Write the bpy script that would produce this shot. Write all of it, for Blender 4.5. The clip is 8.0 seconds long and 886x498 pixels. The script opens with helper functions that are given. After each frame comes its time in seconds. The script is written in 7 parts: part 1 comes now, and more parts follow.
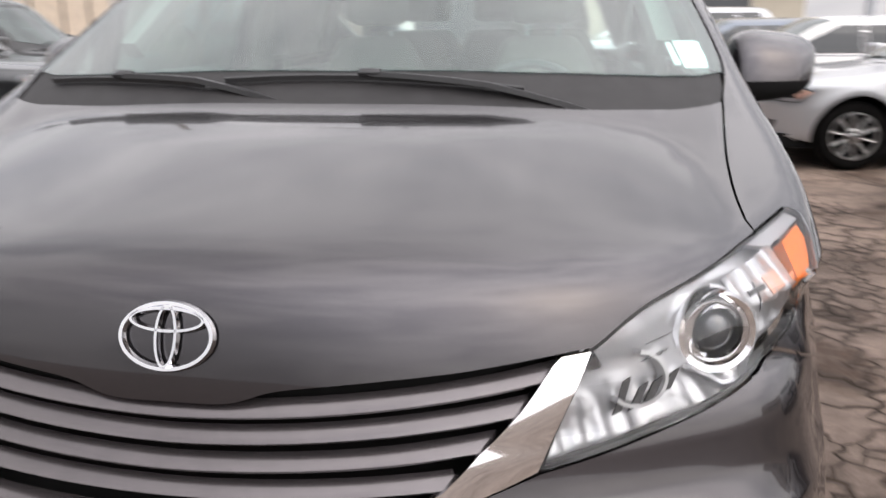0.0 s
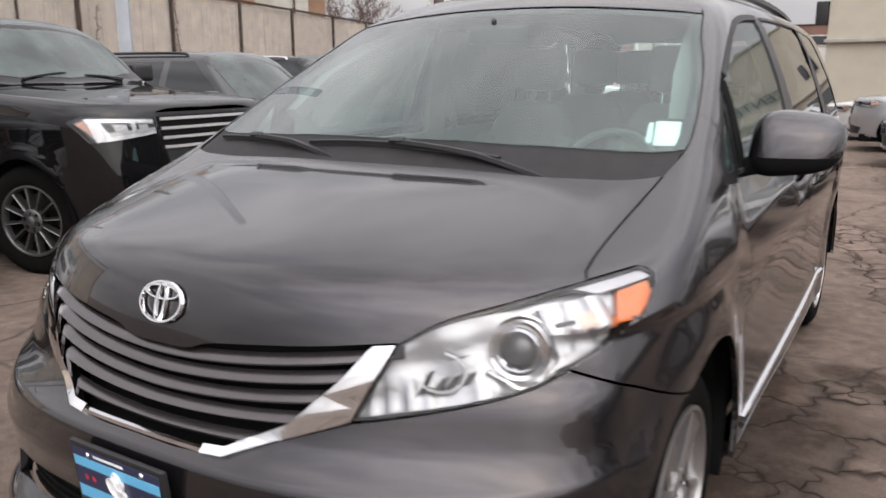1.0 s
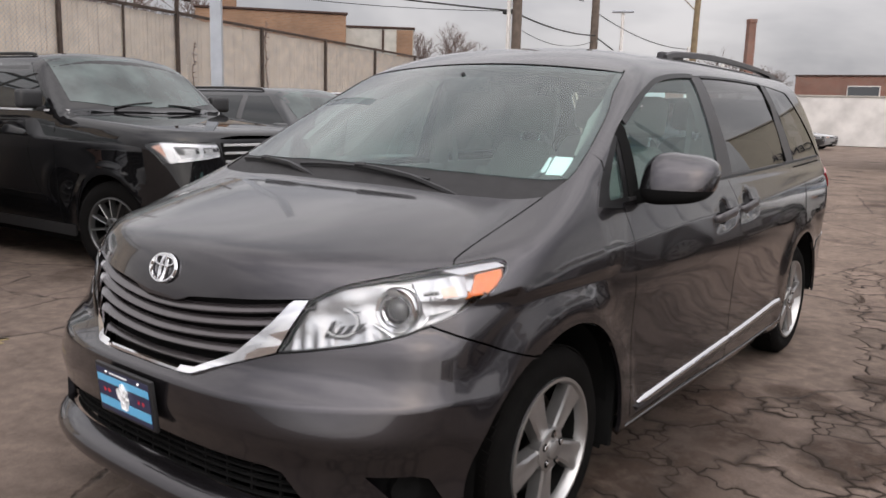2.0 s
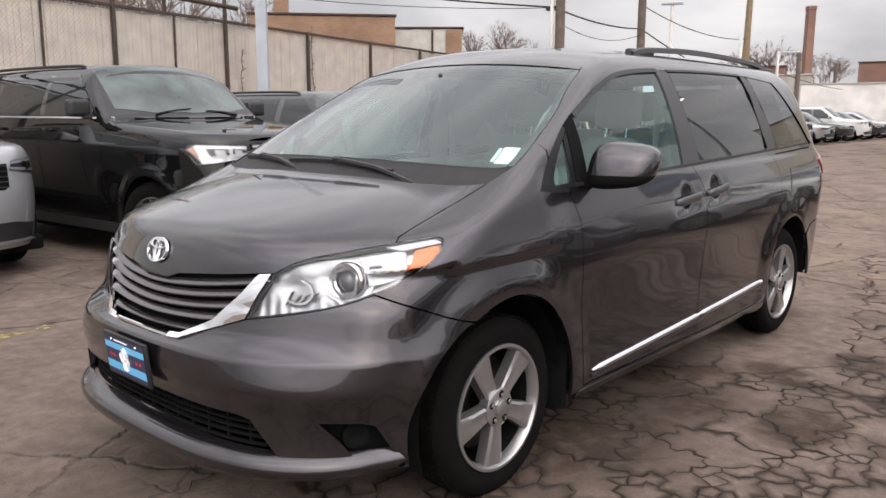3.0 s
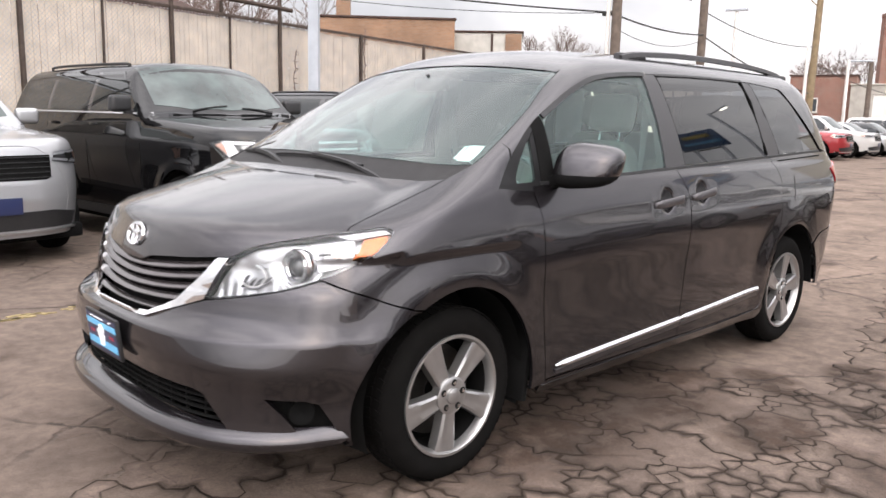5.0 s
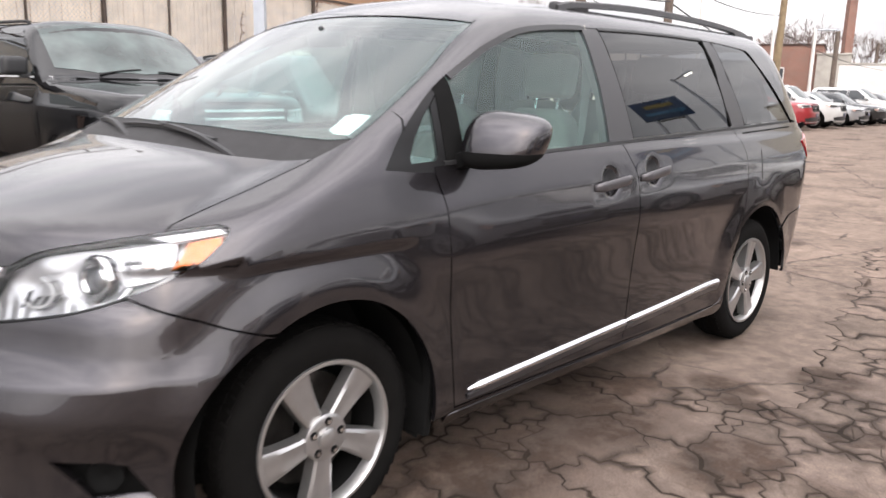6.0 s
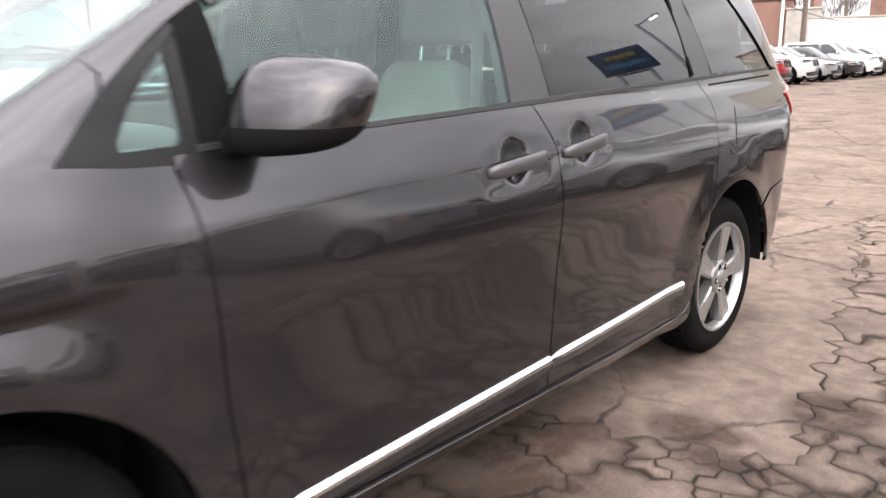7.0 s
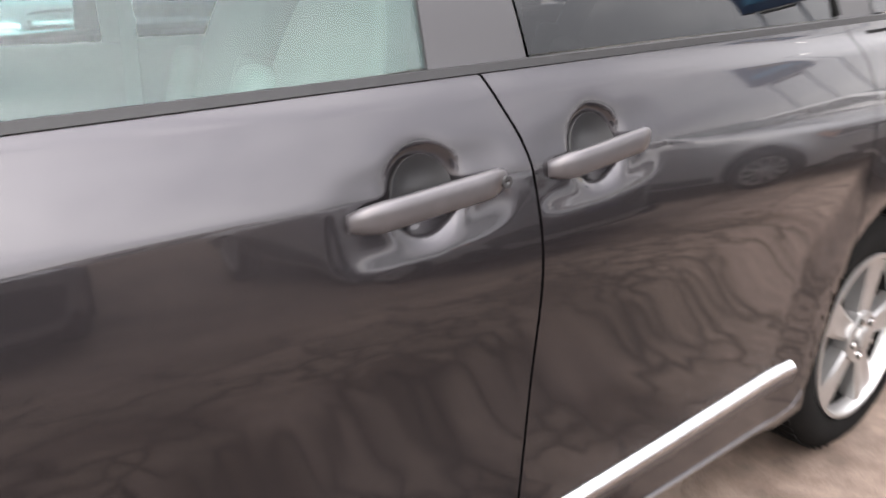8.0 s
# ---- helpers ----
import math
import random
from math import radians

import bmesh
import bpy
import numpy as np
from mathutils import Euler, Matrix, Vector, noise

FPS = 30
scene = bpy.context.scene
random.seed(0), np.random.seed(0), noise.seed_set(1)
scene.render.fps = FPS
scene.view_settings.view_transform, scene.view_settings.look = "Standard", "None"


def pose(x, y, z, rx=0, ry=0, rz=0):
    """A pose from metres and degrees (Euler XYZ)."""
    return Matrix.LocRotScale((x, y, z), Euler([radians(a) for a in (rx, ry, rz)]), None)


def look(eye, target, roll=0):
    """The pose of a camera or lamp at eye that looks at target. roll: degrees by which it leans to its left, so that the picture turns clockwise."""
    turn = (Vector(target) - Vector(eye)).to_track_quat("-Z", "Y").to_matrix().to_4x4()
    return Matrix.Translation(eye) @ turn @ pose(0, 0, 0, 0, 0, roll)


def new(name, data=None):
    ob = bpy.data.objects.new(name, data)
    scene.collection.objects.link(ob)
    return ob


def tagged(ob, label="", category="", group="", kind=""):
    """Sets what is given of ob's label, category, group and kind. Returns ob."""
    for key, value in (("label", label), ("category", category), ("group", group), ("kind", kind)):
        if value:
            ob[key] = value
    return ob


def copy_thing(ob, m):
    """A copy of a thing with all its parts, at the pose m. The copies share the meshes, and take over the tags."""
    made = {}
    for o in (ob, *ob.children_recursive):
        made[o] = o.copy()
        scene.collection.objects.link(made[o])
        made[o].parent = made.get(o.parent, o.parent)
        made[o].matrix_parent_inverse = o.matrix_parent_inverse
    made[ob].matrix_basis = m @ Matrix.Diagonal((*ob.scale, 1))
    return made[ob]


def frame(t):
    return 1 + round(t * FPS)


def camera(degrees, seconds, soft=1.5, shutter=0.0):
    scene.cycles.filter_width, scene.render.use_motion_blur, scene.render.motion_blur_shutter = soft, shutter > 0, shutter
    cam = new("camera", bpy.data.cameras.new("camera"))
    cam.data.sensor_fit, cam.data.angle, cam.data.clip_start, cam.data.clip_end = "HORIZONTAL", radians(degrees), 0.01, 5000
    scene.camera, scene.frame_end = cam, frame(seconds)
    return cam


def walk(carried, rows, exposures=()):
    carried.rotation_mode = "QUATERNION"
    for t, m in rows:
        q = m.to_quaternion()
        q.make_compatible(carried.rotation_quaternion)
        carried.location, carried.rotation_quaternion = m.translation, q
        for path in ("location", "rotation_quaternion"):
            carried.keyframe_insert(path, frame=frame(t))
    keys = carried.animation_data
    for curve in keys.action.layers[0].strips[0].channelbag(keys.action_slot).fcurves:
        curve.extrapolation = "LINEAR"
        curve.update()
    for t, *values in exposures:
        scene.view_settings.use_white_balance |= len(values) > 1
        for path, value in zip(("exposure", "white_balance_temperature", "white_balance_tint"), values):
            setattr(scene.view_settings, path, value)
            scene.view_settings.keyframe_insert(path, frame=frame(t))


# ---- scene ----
cam = camera(58.6, 8.0, soft=1.5, shutter=0.5)
PATH = [
    (0, (0.531, -1.752, 1.326), (0.212, 0.146, 0.783), -0.5),
    (0.5, (0.959, -1.801, 1.377), (0.117, -0.049, 0.907), -0.5),
    (1, (1.414, -1.937, 1.414), (0.385, -0.277, 0.985), -0.2),
    (1.5, (1.837, -2.032, 1.43), (0.699, -0.422, 1.093), 1.6),
    (2, (2.184, -2.219, 1.43), (0.975, -0.663, 1.091), 1.6),
    (3.5, (2.92, -2.285, 1.434), (1.555, -0.859, 1.11), -0.1),
    (4, (3.077, -2.348, 1.447), (1.687, -0.938, 1.16), 0.6),
    (5.5, (3.035, -1.765, 1.4), (1.596, -0.423, 1.038), 1.1),
    (6, (2.757, -1.365, 1.393), (1.391, 0.036, 0.982), 1.4),
    (6.5, (2.552, -0.849, 1.347), (1.166, 0.522, 0.905), -1.0),
    (7, (2.309, -0.293, 1.301), (0.991, 1.134, 0.824), -0.9),
    (7.5, (2.075, 0.283, 1.26), (0.707, 1.647, 0.742), -2.6),
    (8, (1.815, 0.830, 1.273), (0.314, 1.996, 0.650), -0.6),
]
walk(cam, [(t, look(eye, target, roll)) for t, eye, target, roll in PATH], [(0, -0.52), (0.5, -0.61), (1.0, -0.87), (1.5, -1.0), (2, -1.02), (3.5, -0.39), (4, -0.2), (5.5, -0.22), (6.5, 0.06), (7.5, 0.42), (8, 0.62)])

# ---- light: a bright overcast winter sky ----
world = bpy.data.worlds.new("overcast_sky")
scene.world = world
world.use_nodes = True
wn = world.node_tree
wn.nodes.clear()


def wnode(kind, **kw):
    n = wn.nodes.new(kind)
    for k, v in kw.items():
        n.inputs[k].default_value = v
    return n


sky = wn.nodes.new("ShaderNodeTexSky")
sky.sky_type = "NISHITA"
sky.sun_disc = False
sky.sun_elevation, sky.sun_rotation = radians(41), radians(124)
sky.dust_density = 4.0
wcoord = wn.nodes.new("ShaderNodeTexCoord")
wmap = wn.nodes.new("ShaderNodeMapping")
wmap.inputs["Scale"].default_value = (1.0, 1.0, 2.6)
cloud = wnode("ShaderNodeTexNoise", Scale=2.3, Detail=6.0, Roughness=0.55, Distortion=0.4)
cramp = wn.nodes.new("ShaderNodeValToRGB")
cramp.color_ramp.elements[0].position, cramp.color_ramp.elements[0].color = 0.36, (6.4, 6.25, 6.55, 1)
cramp.color_ramp.elements[1].position, cramp.color_ramp.elements[1].color = 0.60, (11.1, 10.65, 10.75, 1)
wmix = wn.nodes.new("ShaderNodeMixRGB")
wmix.inputs[0].default_value = 0.85
wbg = wnode("ShaderNodeBackground", Strength=0.150)
wout = wn.nodes.new("ShaderNodeOutputWorld")
wn.links.new(wcoord.outputs["Generated"], wmap.inputs["Vector"])
wn.links.new(wmap.outputs[0], cloud.inputs["Vector"])
wn.links.new(cloud.outputs["Fac"], cramp.inputs[0])
wn.links.new(sky.outputs[0], wmix.inputs[1])
wn.links.new(cramp.outputs[0], wmix.inputs[2])
# the hidden sun brightens the clouds in front of the van, and the sky is lighter overhead
wdot = wn.nodes.new("ShaderNodeVectorMath")
wdot.operation = "DOT_PRODUCT"
wdot.inputs[1].default_value = Vector((0.62, -0.42, 0.66)).normalized()
wglow = wn.nodes.new("ShaderNodeMapRange")
wglow.interpolation_type = "SMOOTHSTEP"
for k, v in (("From Min", 0.1), ("From Max", 1.0), ("To Min", 1.0), ("To Max", 2.4)):
    wglow.inputs[k].default_value = v
wscale = wn.nodes.new("ShaderNodeVectorMath")
wscale.operation = "SCALE"
wn.links.new(wcoord.outputs["Generated"], wdot.inputs[0])
wn.links.new(wdot.outputs["Value"], wglow.inputs["Value"])
wn.links.new(wmix.outputs[0], wscale.inputs[0])
wsep = wn.nodes.new("ShaderNodeSeparateXYZ")
whigh = wn.nodes.new("ShaderNodeMapRange")
whigh.interpolation_type = "SMOOTHSTEP"
for k, v in (("From Min", 0.05), ("From Max", 0.8), ("To Min", 1.0), ("To Max", 1.9)):
    whigh.inputs[k].default_value = v
wmul = wn.nodes.new("ShaderNodeMath")
wmul.operation = "MULTIPLY"
wn.links.new(wcoord.outputs["Generated"], wsep.inputs[0])
wn.links.new(wsep.outputs["Z"], whigh.inputs["Value"])
wn.links.new(wglow.outputs[0], wmul.inputs[0])
wn.links.new(whigh.outputs[0], wmul.inputs[1])
wn.links.new(wmul.outputs[0], wscale.inputs["Scale"])
wn.links.new(wscale.outputs[0], wbg.inputs[0])
wn.links.new(wbg.outputs[0], wout.inputs[0])

sun = new("sun", bpy.data.lights.new("sun", "SUN"))
sun.data.energy, sun.data.angle, sun.data.color = 0.15, radians(80), (1.0, 0.96, 0.92)
sun.matrix_world = look((6.2, -4.2, 6.6), (0, 0, 0))


# ---- materials ----
def material(name, base, rough=0.5, metal=0.0, coat=0.0, vary=0.0, scale=8.0, bump=0.0, bscale=60.0, emit=None, strength=0.0, spec=0.5):
    m = bpy.data.materials.new(name)
    m.use_nodes = True
    nt = m.node_tree
    b = nt.nodes["Principled BSDF"]
    b.inputs["Base Color"].default_value = (*base, 1)
    b.inputs["Roughness"].default_value = rough
    b.inputs["Metallic"].default_value = metal
    b.inputs["Coat Weight"].default_value = coat
    b.inputs["Coat Roughness"].default_value = 0.03
    b.inputs["Specular IOR Level"].default_value = spec
    if emit:
        b.inputs["Emission Color"].default_value = (*emit, 1)
        b.inputs["Emission Strength"].default_value = strength
    co = nt.nodes.new("ShaderNodeTexCoord")
    if vary:
        big = nt.nodes.new("ShaderNodeTexNoise")
        big.inputs["Scale"].default_value, big.inputs["Detail"].default_value = scale, 6.0
        rmp = nt.nodes.new("ShaderNodeValToRGB")
        rmp.color_ramp.elements[0].color = (*[c * (1 - vary) for c in base], 1)
        rmp.color_ramp.elements[1].color = (*[min(1, c * (1 + vary)) for c in base], 1)
        rmp.color_ramp.elements[0].position, rmp.color_ramp.elements[1].position = 0.3, 0.7
        nt.links.new(co.outputs["Object"], big.inputs["Vector"])
        nt.links.new(big.outputs["Fac"], rmp.inputs[0])
        nt.links.new(rmp.outputs[0], b.inputs["Base Color"])
    if bump:
        fine = nt.nodes.new("ShaderNodeTexNoise")
        fine.inputs["Scale"].default_value, fine.inputs["Detail"].default_value = bscale, 5.0
        bp = nt.nodes.new("ShaderNodeBump")
        bp.inputs["Strength"].default_value, bp.inputs["Distance"].default_value = bump, 0.01
        nt.links.new(co.outputs["Object"], fine.inputs["Vector"])
        nt.links.new(fine.outputs["Fac"], bp.inputs["Height"])
        nt.links.new(bp.outputs[0], b.inputs["Normal"])
    return m


def glass(name, tint, ior=1.5, rough=0.0, gain=1.0, dust_sheen=0.0):
    """A thin pane: light goes straight through with a tint, gloss by Fresnel."""
    m = bpy.data.materials.new(name)
    m.use_nodes = True
    nt = m.node_tree
    nt.nodes.clear()
    tr = nt.nodes.new("ShaderNodeBsdfTransparent")
    tr.inputs[0].default_value = (*tint, 1)
    gl = nt.nodes.new("ShaderNodeBsdfGlossy")
    gl.inputs["Roughness"].default_value = rough
    gl.inputs["Color"].default_value = (*[min(1, t + 0.35) ** 0.5 if min(tint) > 0.5 else 0.97 for t in tint], 1)
    fr = nt.nodes.new("ShaderNodeFresnel")
    fr.inputs[0].default_value = ior
    mul = nt.nodes.new("ShaderNodeMath")
    mul.operation, mul.use_clamp = "MULTIPLY", True
    mul.inputs[1].default_value = gain
    mx = nt.nodes.new("ShaderNodeMixShader")
    out = nt.nodes.new("ShaderNodeOutputMaterial")
    nt.links.new(fr.outputs[0], mul.inputs[0])
    nt.links.new(mul.outputs[0], mx.inputs[0])
    # a pale teal diffuse film paints some of the sky's sheen onto the pane
    film = nt.nodes.new("ShaderNodeMixShader")
    film.inputs[0].default_value = dust_sheen
    sheen = nt.nodes.new("ShaderNodeBsdfDiffuse")
    sheen.inputs[0].default_value = (0.58, 0.80, 0.77, 1)
    nt.links.new(tr.outputs[0], film.inputs[1])
    nt.links.new(sheen.outputs[0], film.inputs[2])
    nt.links.new(film.outputs[0], mx.inputs[1])
    nt.links.new(gl.outputs[0], mx.inputs[2])
    nt.links.new(mx.outputs[0], out.inputs[0])
    return m


def car_paint(name, base, metal=0.7, rough=0.32, dust_sheen=0.04):
    """Metallic paint under clear coat: fine flakes, faint waviness and road dust."""
    m = material(name, base, rough, metal, 1.0)
    nt = m.node_tree
    b = nt.nodes["Principled BSDF"]
    co = nt.nodes.new("ShaderNodeTexCoord")
    flake = nt.nodes.new("ShaderNodeTexNoise")
    flake.inputs["Scale"].default_value, flake.inputs["Detail"].default_value = 900.0, 2.0
    grime = nt.nodes.new("ShaderNodeTexNoise")
    grime.inputs["Scale"].default_value, grime.inputs["Detail"].default_value = 3.2, 7.0
    rmp = nt.nodes.new("ShaderNodeValToRGB")
    rmp.color_ramp.elements[0].position, rmp.color_ramp.elements[1].position = 0.35, 0.75
    rmp.color_ramp.elements[0].color = (*[c * 0.9 for c in base], 1)
    rmp.color_ramp.elements[1].color = (*[c * 1.1 for c in base], 1)
    mixd = nt.nodes.new("ShaderNodeMixRGB")
    mixd.inputs[2].default_value = (0.3, 0.27, 0.24, 1)
    dr = nt.nodes.new("ShaderNodeMapRange")
    dr.inputs["From Min"].default_value, dr.inputs["From Max"].default_value = 0.45, 0.8
    dr.inputs["To Max"].default_value = dust_sheen
    wob = nt.nodes.new("ShaderNodeTexNoise")
    wob.inputs["Scale"].default_value, wob.inputs["Detail"].default_value = 5.0, 1.0
    bp = nt.nodes.new("ShaderNodeBump")
    bp.inputs["Strength"].default_value, bp.inputs["Distance"].default_value = 0.014, 0.02
    for n in (flake, grime, wob):
        nt.links.new(co.outputs["Object"], n.inputs["Vector"])
    nt.links.new(flake.outputs["Fac"], rmp.inputs[0])
    nt.links.new(grime.outputs["Fac"], dr.inputs["Value"])
    nt.links.new(dr.outputs[0], mixd.inputs[0])
    nt.links.new(rmp.outputs[0], mixd.inputs[1])
    nt.links.new(mixd.outputs[0], b.inputs["Base Color"])
    nt.links.new(wob.outputs["Fac"], bp.inputs["Height"])
    nt.links.new(bp.outputs[0], b.inputs["Coat Normal"])
    return m


PAINT = car_paint("grey_mica_paint", (0.039, 0.0357, 0.0395), 0.85, 0.27, 0.008)
PAINT.node_tree.nodes["Principled BSDF"].inputs["Coat Roughness"].default_value = 0.045
GRILLE = material("grey_grille_paint", (0.092, 0.082, 0.084), 0.27, 0.75, 0.6, vary=0.06, scale=30)
HANDLE = material("grey_handle_paint", (0.082, 0.077, 0.081), 0.34, 0.55, 0.25, vary=0.06, scale=40)
PAINT_BLACK = car_paint("black_paint", (0.004, 0.004, 0.0045), 0.0, 0.15, 0.015)
PAINT_BLACK.node_tree.nodes["Principled BSDF"].inputs["Specular IOR Level"].default_value = 0.0
PAINT_SILVER = car_paint("silver_paint", (0.38, 0.385, 0.395), 0.6, 0.35)
PAINT_WHITE = car_paint("white_paint", (0.55, 0.545, 0.53), 0.0, 0.35)
PAINT_RED = car_paint("red_paint", (0.30, 0.018, 0.025), 0.3, 0.3)
PAINT_DARK = car_paint("charcoal_paint", (0.012, 0.013, 0.0145), 0.3, 0.32)
PAINT_BLUE = car_paint("slate_paint", (0.10, 0.12, 0.15), 0.5, 0.32)
CHROME = material("chrome", (0.86, 0.86, 0.87), 0.06, 1.0)
ALLOY = material("silver_alloy", (0.40, 0.395, 0.39), 0.30, 0.85, 0.3, vary=0.05, scale=20)
STEEL = material("brake_steel", (0.05, 0.046, 0.043), 0.45, 0.9, vary=0.2, scale=30)
RUBBER = material("tyre_rubber", (0.0045, 0.0042, 0.004), 0.9, vary=0.25, scale=14, bump=0.15, bscale=120, spec=0.08)
PLASTIC = material("black_plastic", (0.014, 0.014, 0.015), 0.5, vary=0.15, scale=40, bump=0.08, bscale=400)
GLOSSBLACK = material("gloss_black_trim", (0.05, 0.048, 0.05), 0.18, 0.0, 0.6)
PILLAR = material("satin_grey_trim", (0.030, 0.029, 0.031), 0.38, 0.0, 0.0)
COWL = material("dark_cowl_plastic", (0.020, 0.019, 0.0195), 0.62, vary=0.2, scale=20, bump=0.1, bscale=300, spec=0.3)
SEAL = material("black_window_seal", (0.006, 0.006, 0.0065), 0.5, spec=0.25, vary=0.15, scale=30)
# near-black for linings, and for shade inside the wheels put into the colour
DARK = material("dark_lining_and_shade", (0.006, 0.006, 0.006), 0.95, vary=0.2, scale=10, spec=0.1)
GLASS_WS = glass("windscreen_glass", (0.74, 0.96, 0.91), 1.5, gain=1.35, dust_sheen=0.045)
GLASS_FRONT = glass("side_glass", (0.70, 0.96, 0.94), 1.5, gain=0.9, dust_sheen=0.045)
GLASS_DARK = glass("privacy_glass", (0.10, 0.11, 0.12), 1.52, gain=1.25)
LENS = glass("clear_lamp_lens", (0.96, 0.97, 0.98), 1.42)
REFLECT = material("lamp_reflector", (0.50, 0.50, 0.51), 0.30, 0.6, bump=0.12, bscale=40)
SATIN = material("satin_chrome", (0.72, 0.72, 0.73), 0.22, 0.55)
SLOT = material("grey_lamp_recess", (0.07, 0.07, 0.072), 0.5, 0.2)
LAMPGREY = material("lamp_housing", (0.55, 0.55, 0.55), 0.35, 0.4)
AMBER_PALE = material("pale_amber_reflector", (0.72, 0.46, 0.36), 0.3, 0.3, 0.6, vary=0.15, scale=60)
AMBER = material("amber_reflector", (0.72, 0.17, 0.012), 0.35, 0.0, 0.6, vary=0.15, scale=60)
REDLENS = material("red_tail_lens", (0.45, 0.01, 0.02), 0.12, 0.0, 1.0)
CLOTH = material("grey_seat_cloth", (0.36, 0.345, 0.315), 0.95, vary=0.06, scale=12)
CLOTH_D = material("dark_seat_cloth", (0.30, 0.30, 0.285), 0.95, vary=0.08, scale=12)
DASH = material("dashboard_vinyl", (0.15, 0.15, 0.148), 0.6, vary=0.1, scale=30, bump=0.2, bscale=300)
LINER = material("headliner", (0.27, 0.265, 0.245), 0.95, vary=0.06, scale=20)
PAPER = material("white_paper", (0.82, 0.83, 0.84), 0.6, vary=0.03)
INK = material("dark_ink", (0.03, 0.03, 0.04), 0.6)
SKYBLUE = material("plate_light_blue", (0.13, 0.48, 0.78), 0.35, 0.0, 0.4)
NAVY = material("plate_navy", (0.015, 0.022, 0.07), 0.35, 0.0, 0.4)
PLATERED = material("plate_red", (0.55, 0.03, 0.05), 0.4)


# ---- mesh helpers ----
def link(name, me, mat, parent=None, label=""):
    ob = new(name, me)
    me.materials.append(mat)
    if parent:
        ob.parent = parent
    if label:
        ob["label"] = label
    return ob


def part(name, bm, mat, parent=None, label="", smooth=True, sharp=40):
    me = bpy.data.meshes.new(name)
    bmesh.ops.recalc_face_normals(bm, faces=bm.faces)
    bm.to_mesh(me)
    bm.free()
    if smooth:
        me.shade_smooth()
        me.set_sharp_from_angle(angle=radians(sharp))
    return link(name, me, mat, parent, label)


GZ = -0.025      # the lot's surface


def thing(name, label, category, group="", at=(0, 0, 0), turn=0.0):
    e = new(name)
    e.empty_display_size = 0.2
    e.matrix_world = pose(at[0], at[1], at[2] + (0 if name == "minivan" else GZ), 0, 0, turn)
    return tagged(e, label, category, group)


def box(bm, c, s, rot=(0, 0, 0), bevel=0.0, seg=2):
    """A box of size s about c, its edges rounded."""
    r = bmesh.ops.create_cube(bm, size=1, matrix=pose(*c, *rot) @ Matrix.Diagonal((*s, 1)))
    if bevel:
        es = {e for v in r["verts"] for e in v.link_edges}
        bmesh.ops.bevel(bm, geom=list(es), offset=bevel, segments=seg, profile=0.6, affect="EDGES")
    return bm


def rbox(c, s, rot=(0, 0, 0), bevel=0.01, seg=2):
    return box(bmesh.new(), c, s, rot, bevel, seg)


def tube(bm, a, b, r0, r1=None, seg=12):
    a, b = Vector(a), Vector(b)
    d = b - a
    m = Matrix.Translation((a + b) / 2) @ d.to_track_quat("Z", "Y").to_matrix().to_4x4()
    bmesh.ops.create_cone(bm, cap_ends=True, segments=seg, radius1=r0, radius2=r0 if r1 is None else r1, depth=d.length, matrix=m)
    return bm


def spin(profile, seg=48, axis="X"):
    """A turned body: profile rows of (along the axis, radius)."""
    bm = bmesh.new()
    rings = []
    for a, r in profile:
        ring = []
        for i in range(seg):
            t = 2 * math.pi * i / seg
            ring.append(bm.verts.new((a, r * math.cos(t), r * math.sin(t))))
        rings.append(ring)
    for p, q in zip(rings, rings[1:]):
        for i in range(seg):
            bm.faces.new((p[i], p[(i + 1) % seg], q[(i + 1) % seg], q[i]))
    return bm


def sweep(points, section, closed=False, up=(0, 0, 1)):
    """A section (list of 2D points) drawn along a line of points."""
    bm = bmesh.new()
    pts = [Vector(p) for p in points]
    rings = []
    for i, p in enumerate(pts):
        d = (pts[min(i + 1, len(pts) - 1)] - pts[max(i - 1, 0)]).normalized()
        side = d.cross(Vector(up)).normalized()
        top = side.cross(d)
        rings.append([bm.verts.new(p + side * a + top * b) for a, b in section])
    n = len(section)
    for p, q in zip(rings, rings[1:]):
        for i in range(n):
            bm.faces.new((p[i], p[(i + 1) % n], q[(i + 1) % n], q[i]))
    if not closed:
        bm.faces.new(rings[0][::-1])
        bm.faces.new(rings[-1])
    return bm


def circle2(r, n=8, sx=1.0):
    return [(sx * r * math.cos(2 * math.pi * i / n), r * math.sin(2 * math.pi * i / n)) for i in range(n)]


def crv(pts, n=6):
    """A smooth open line through 2D or 3D points."""
    p = [np.array(q, float) for q in pts]
    p = [2 * p[0] - p[1]] + p + [2 * p[-1] - p[-2]]
    out = []
    for i in range(1, len(p) - 2):
        for k in range(n):
            t = k / n
            out.append(0.5 * (2 * p[i] + (p[i + 1] - p[i - 1]) * t + (2 * p[i - 1] - 5 * p[i] + 4 * p[i + 1] - p[i + 2]) * t * t
                              + (3 * p[i] - p[i - 1] - 3 * p[i + 1] + p[i + 2]) * t ** 3))
    out.append(p[-2])
    return [tuple(float(c) for c in q) for q in out]


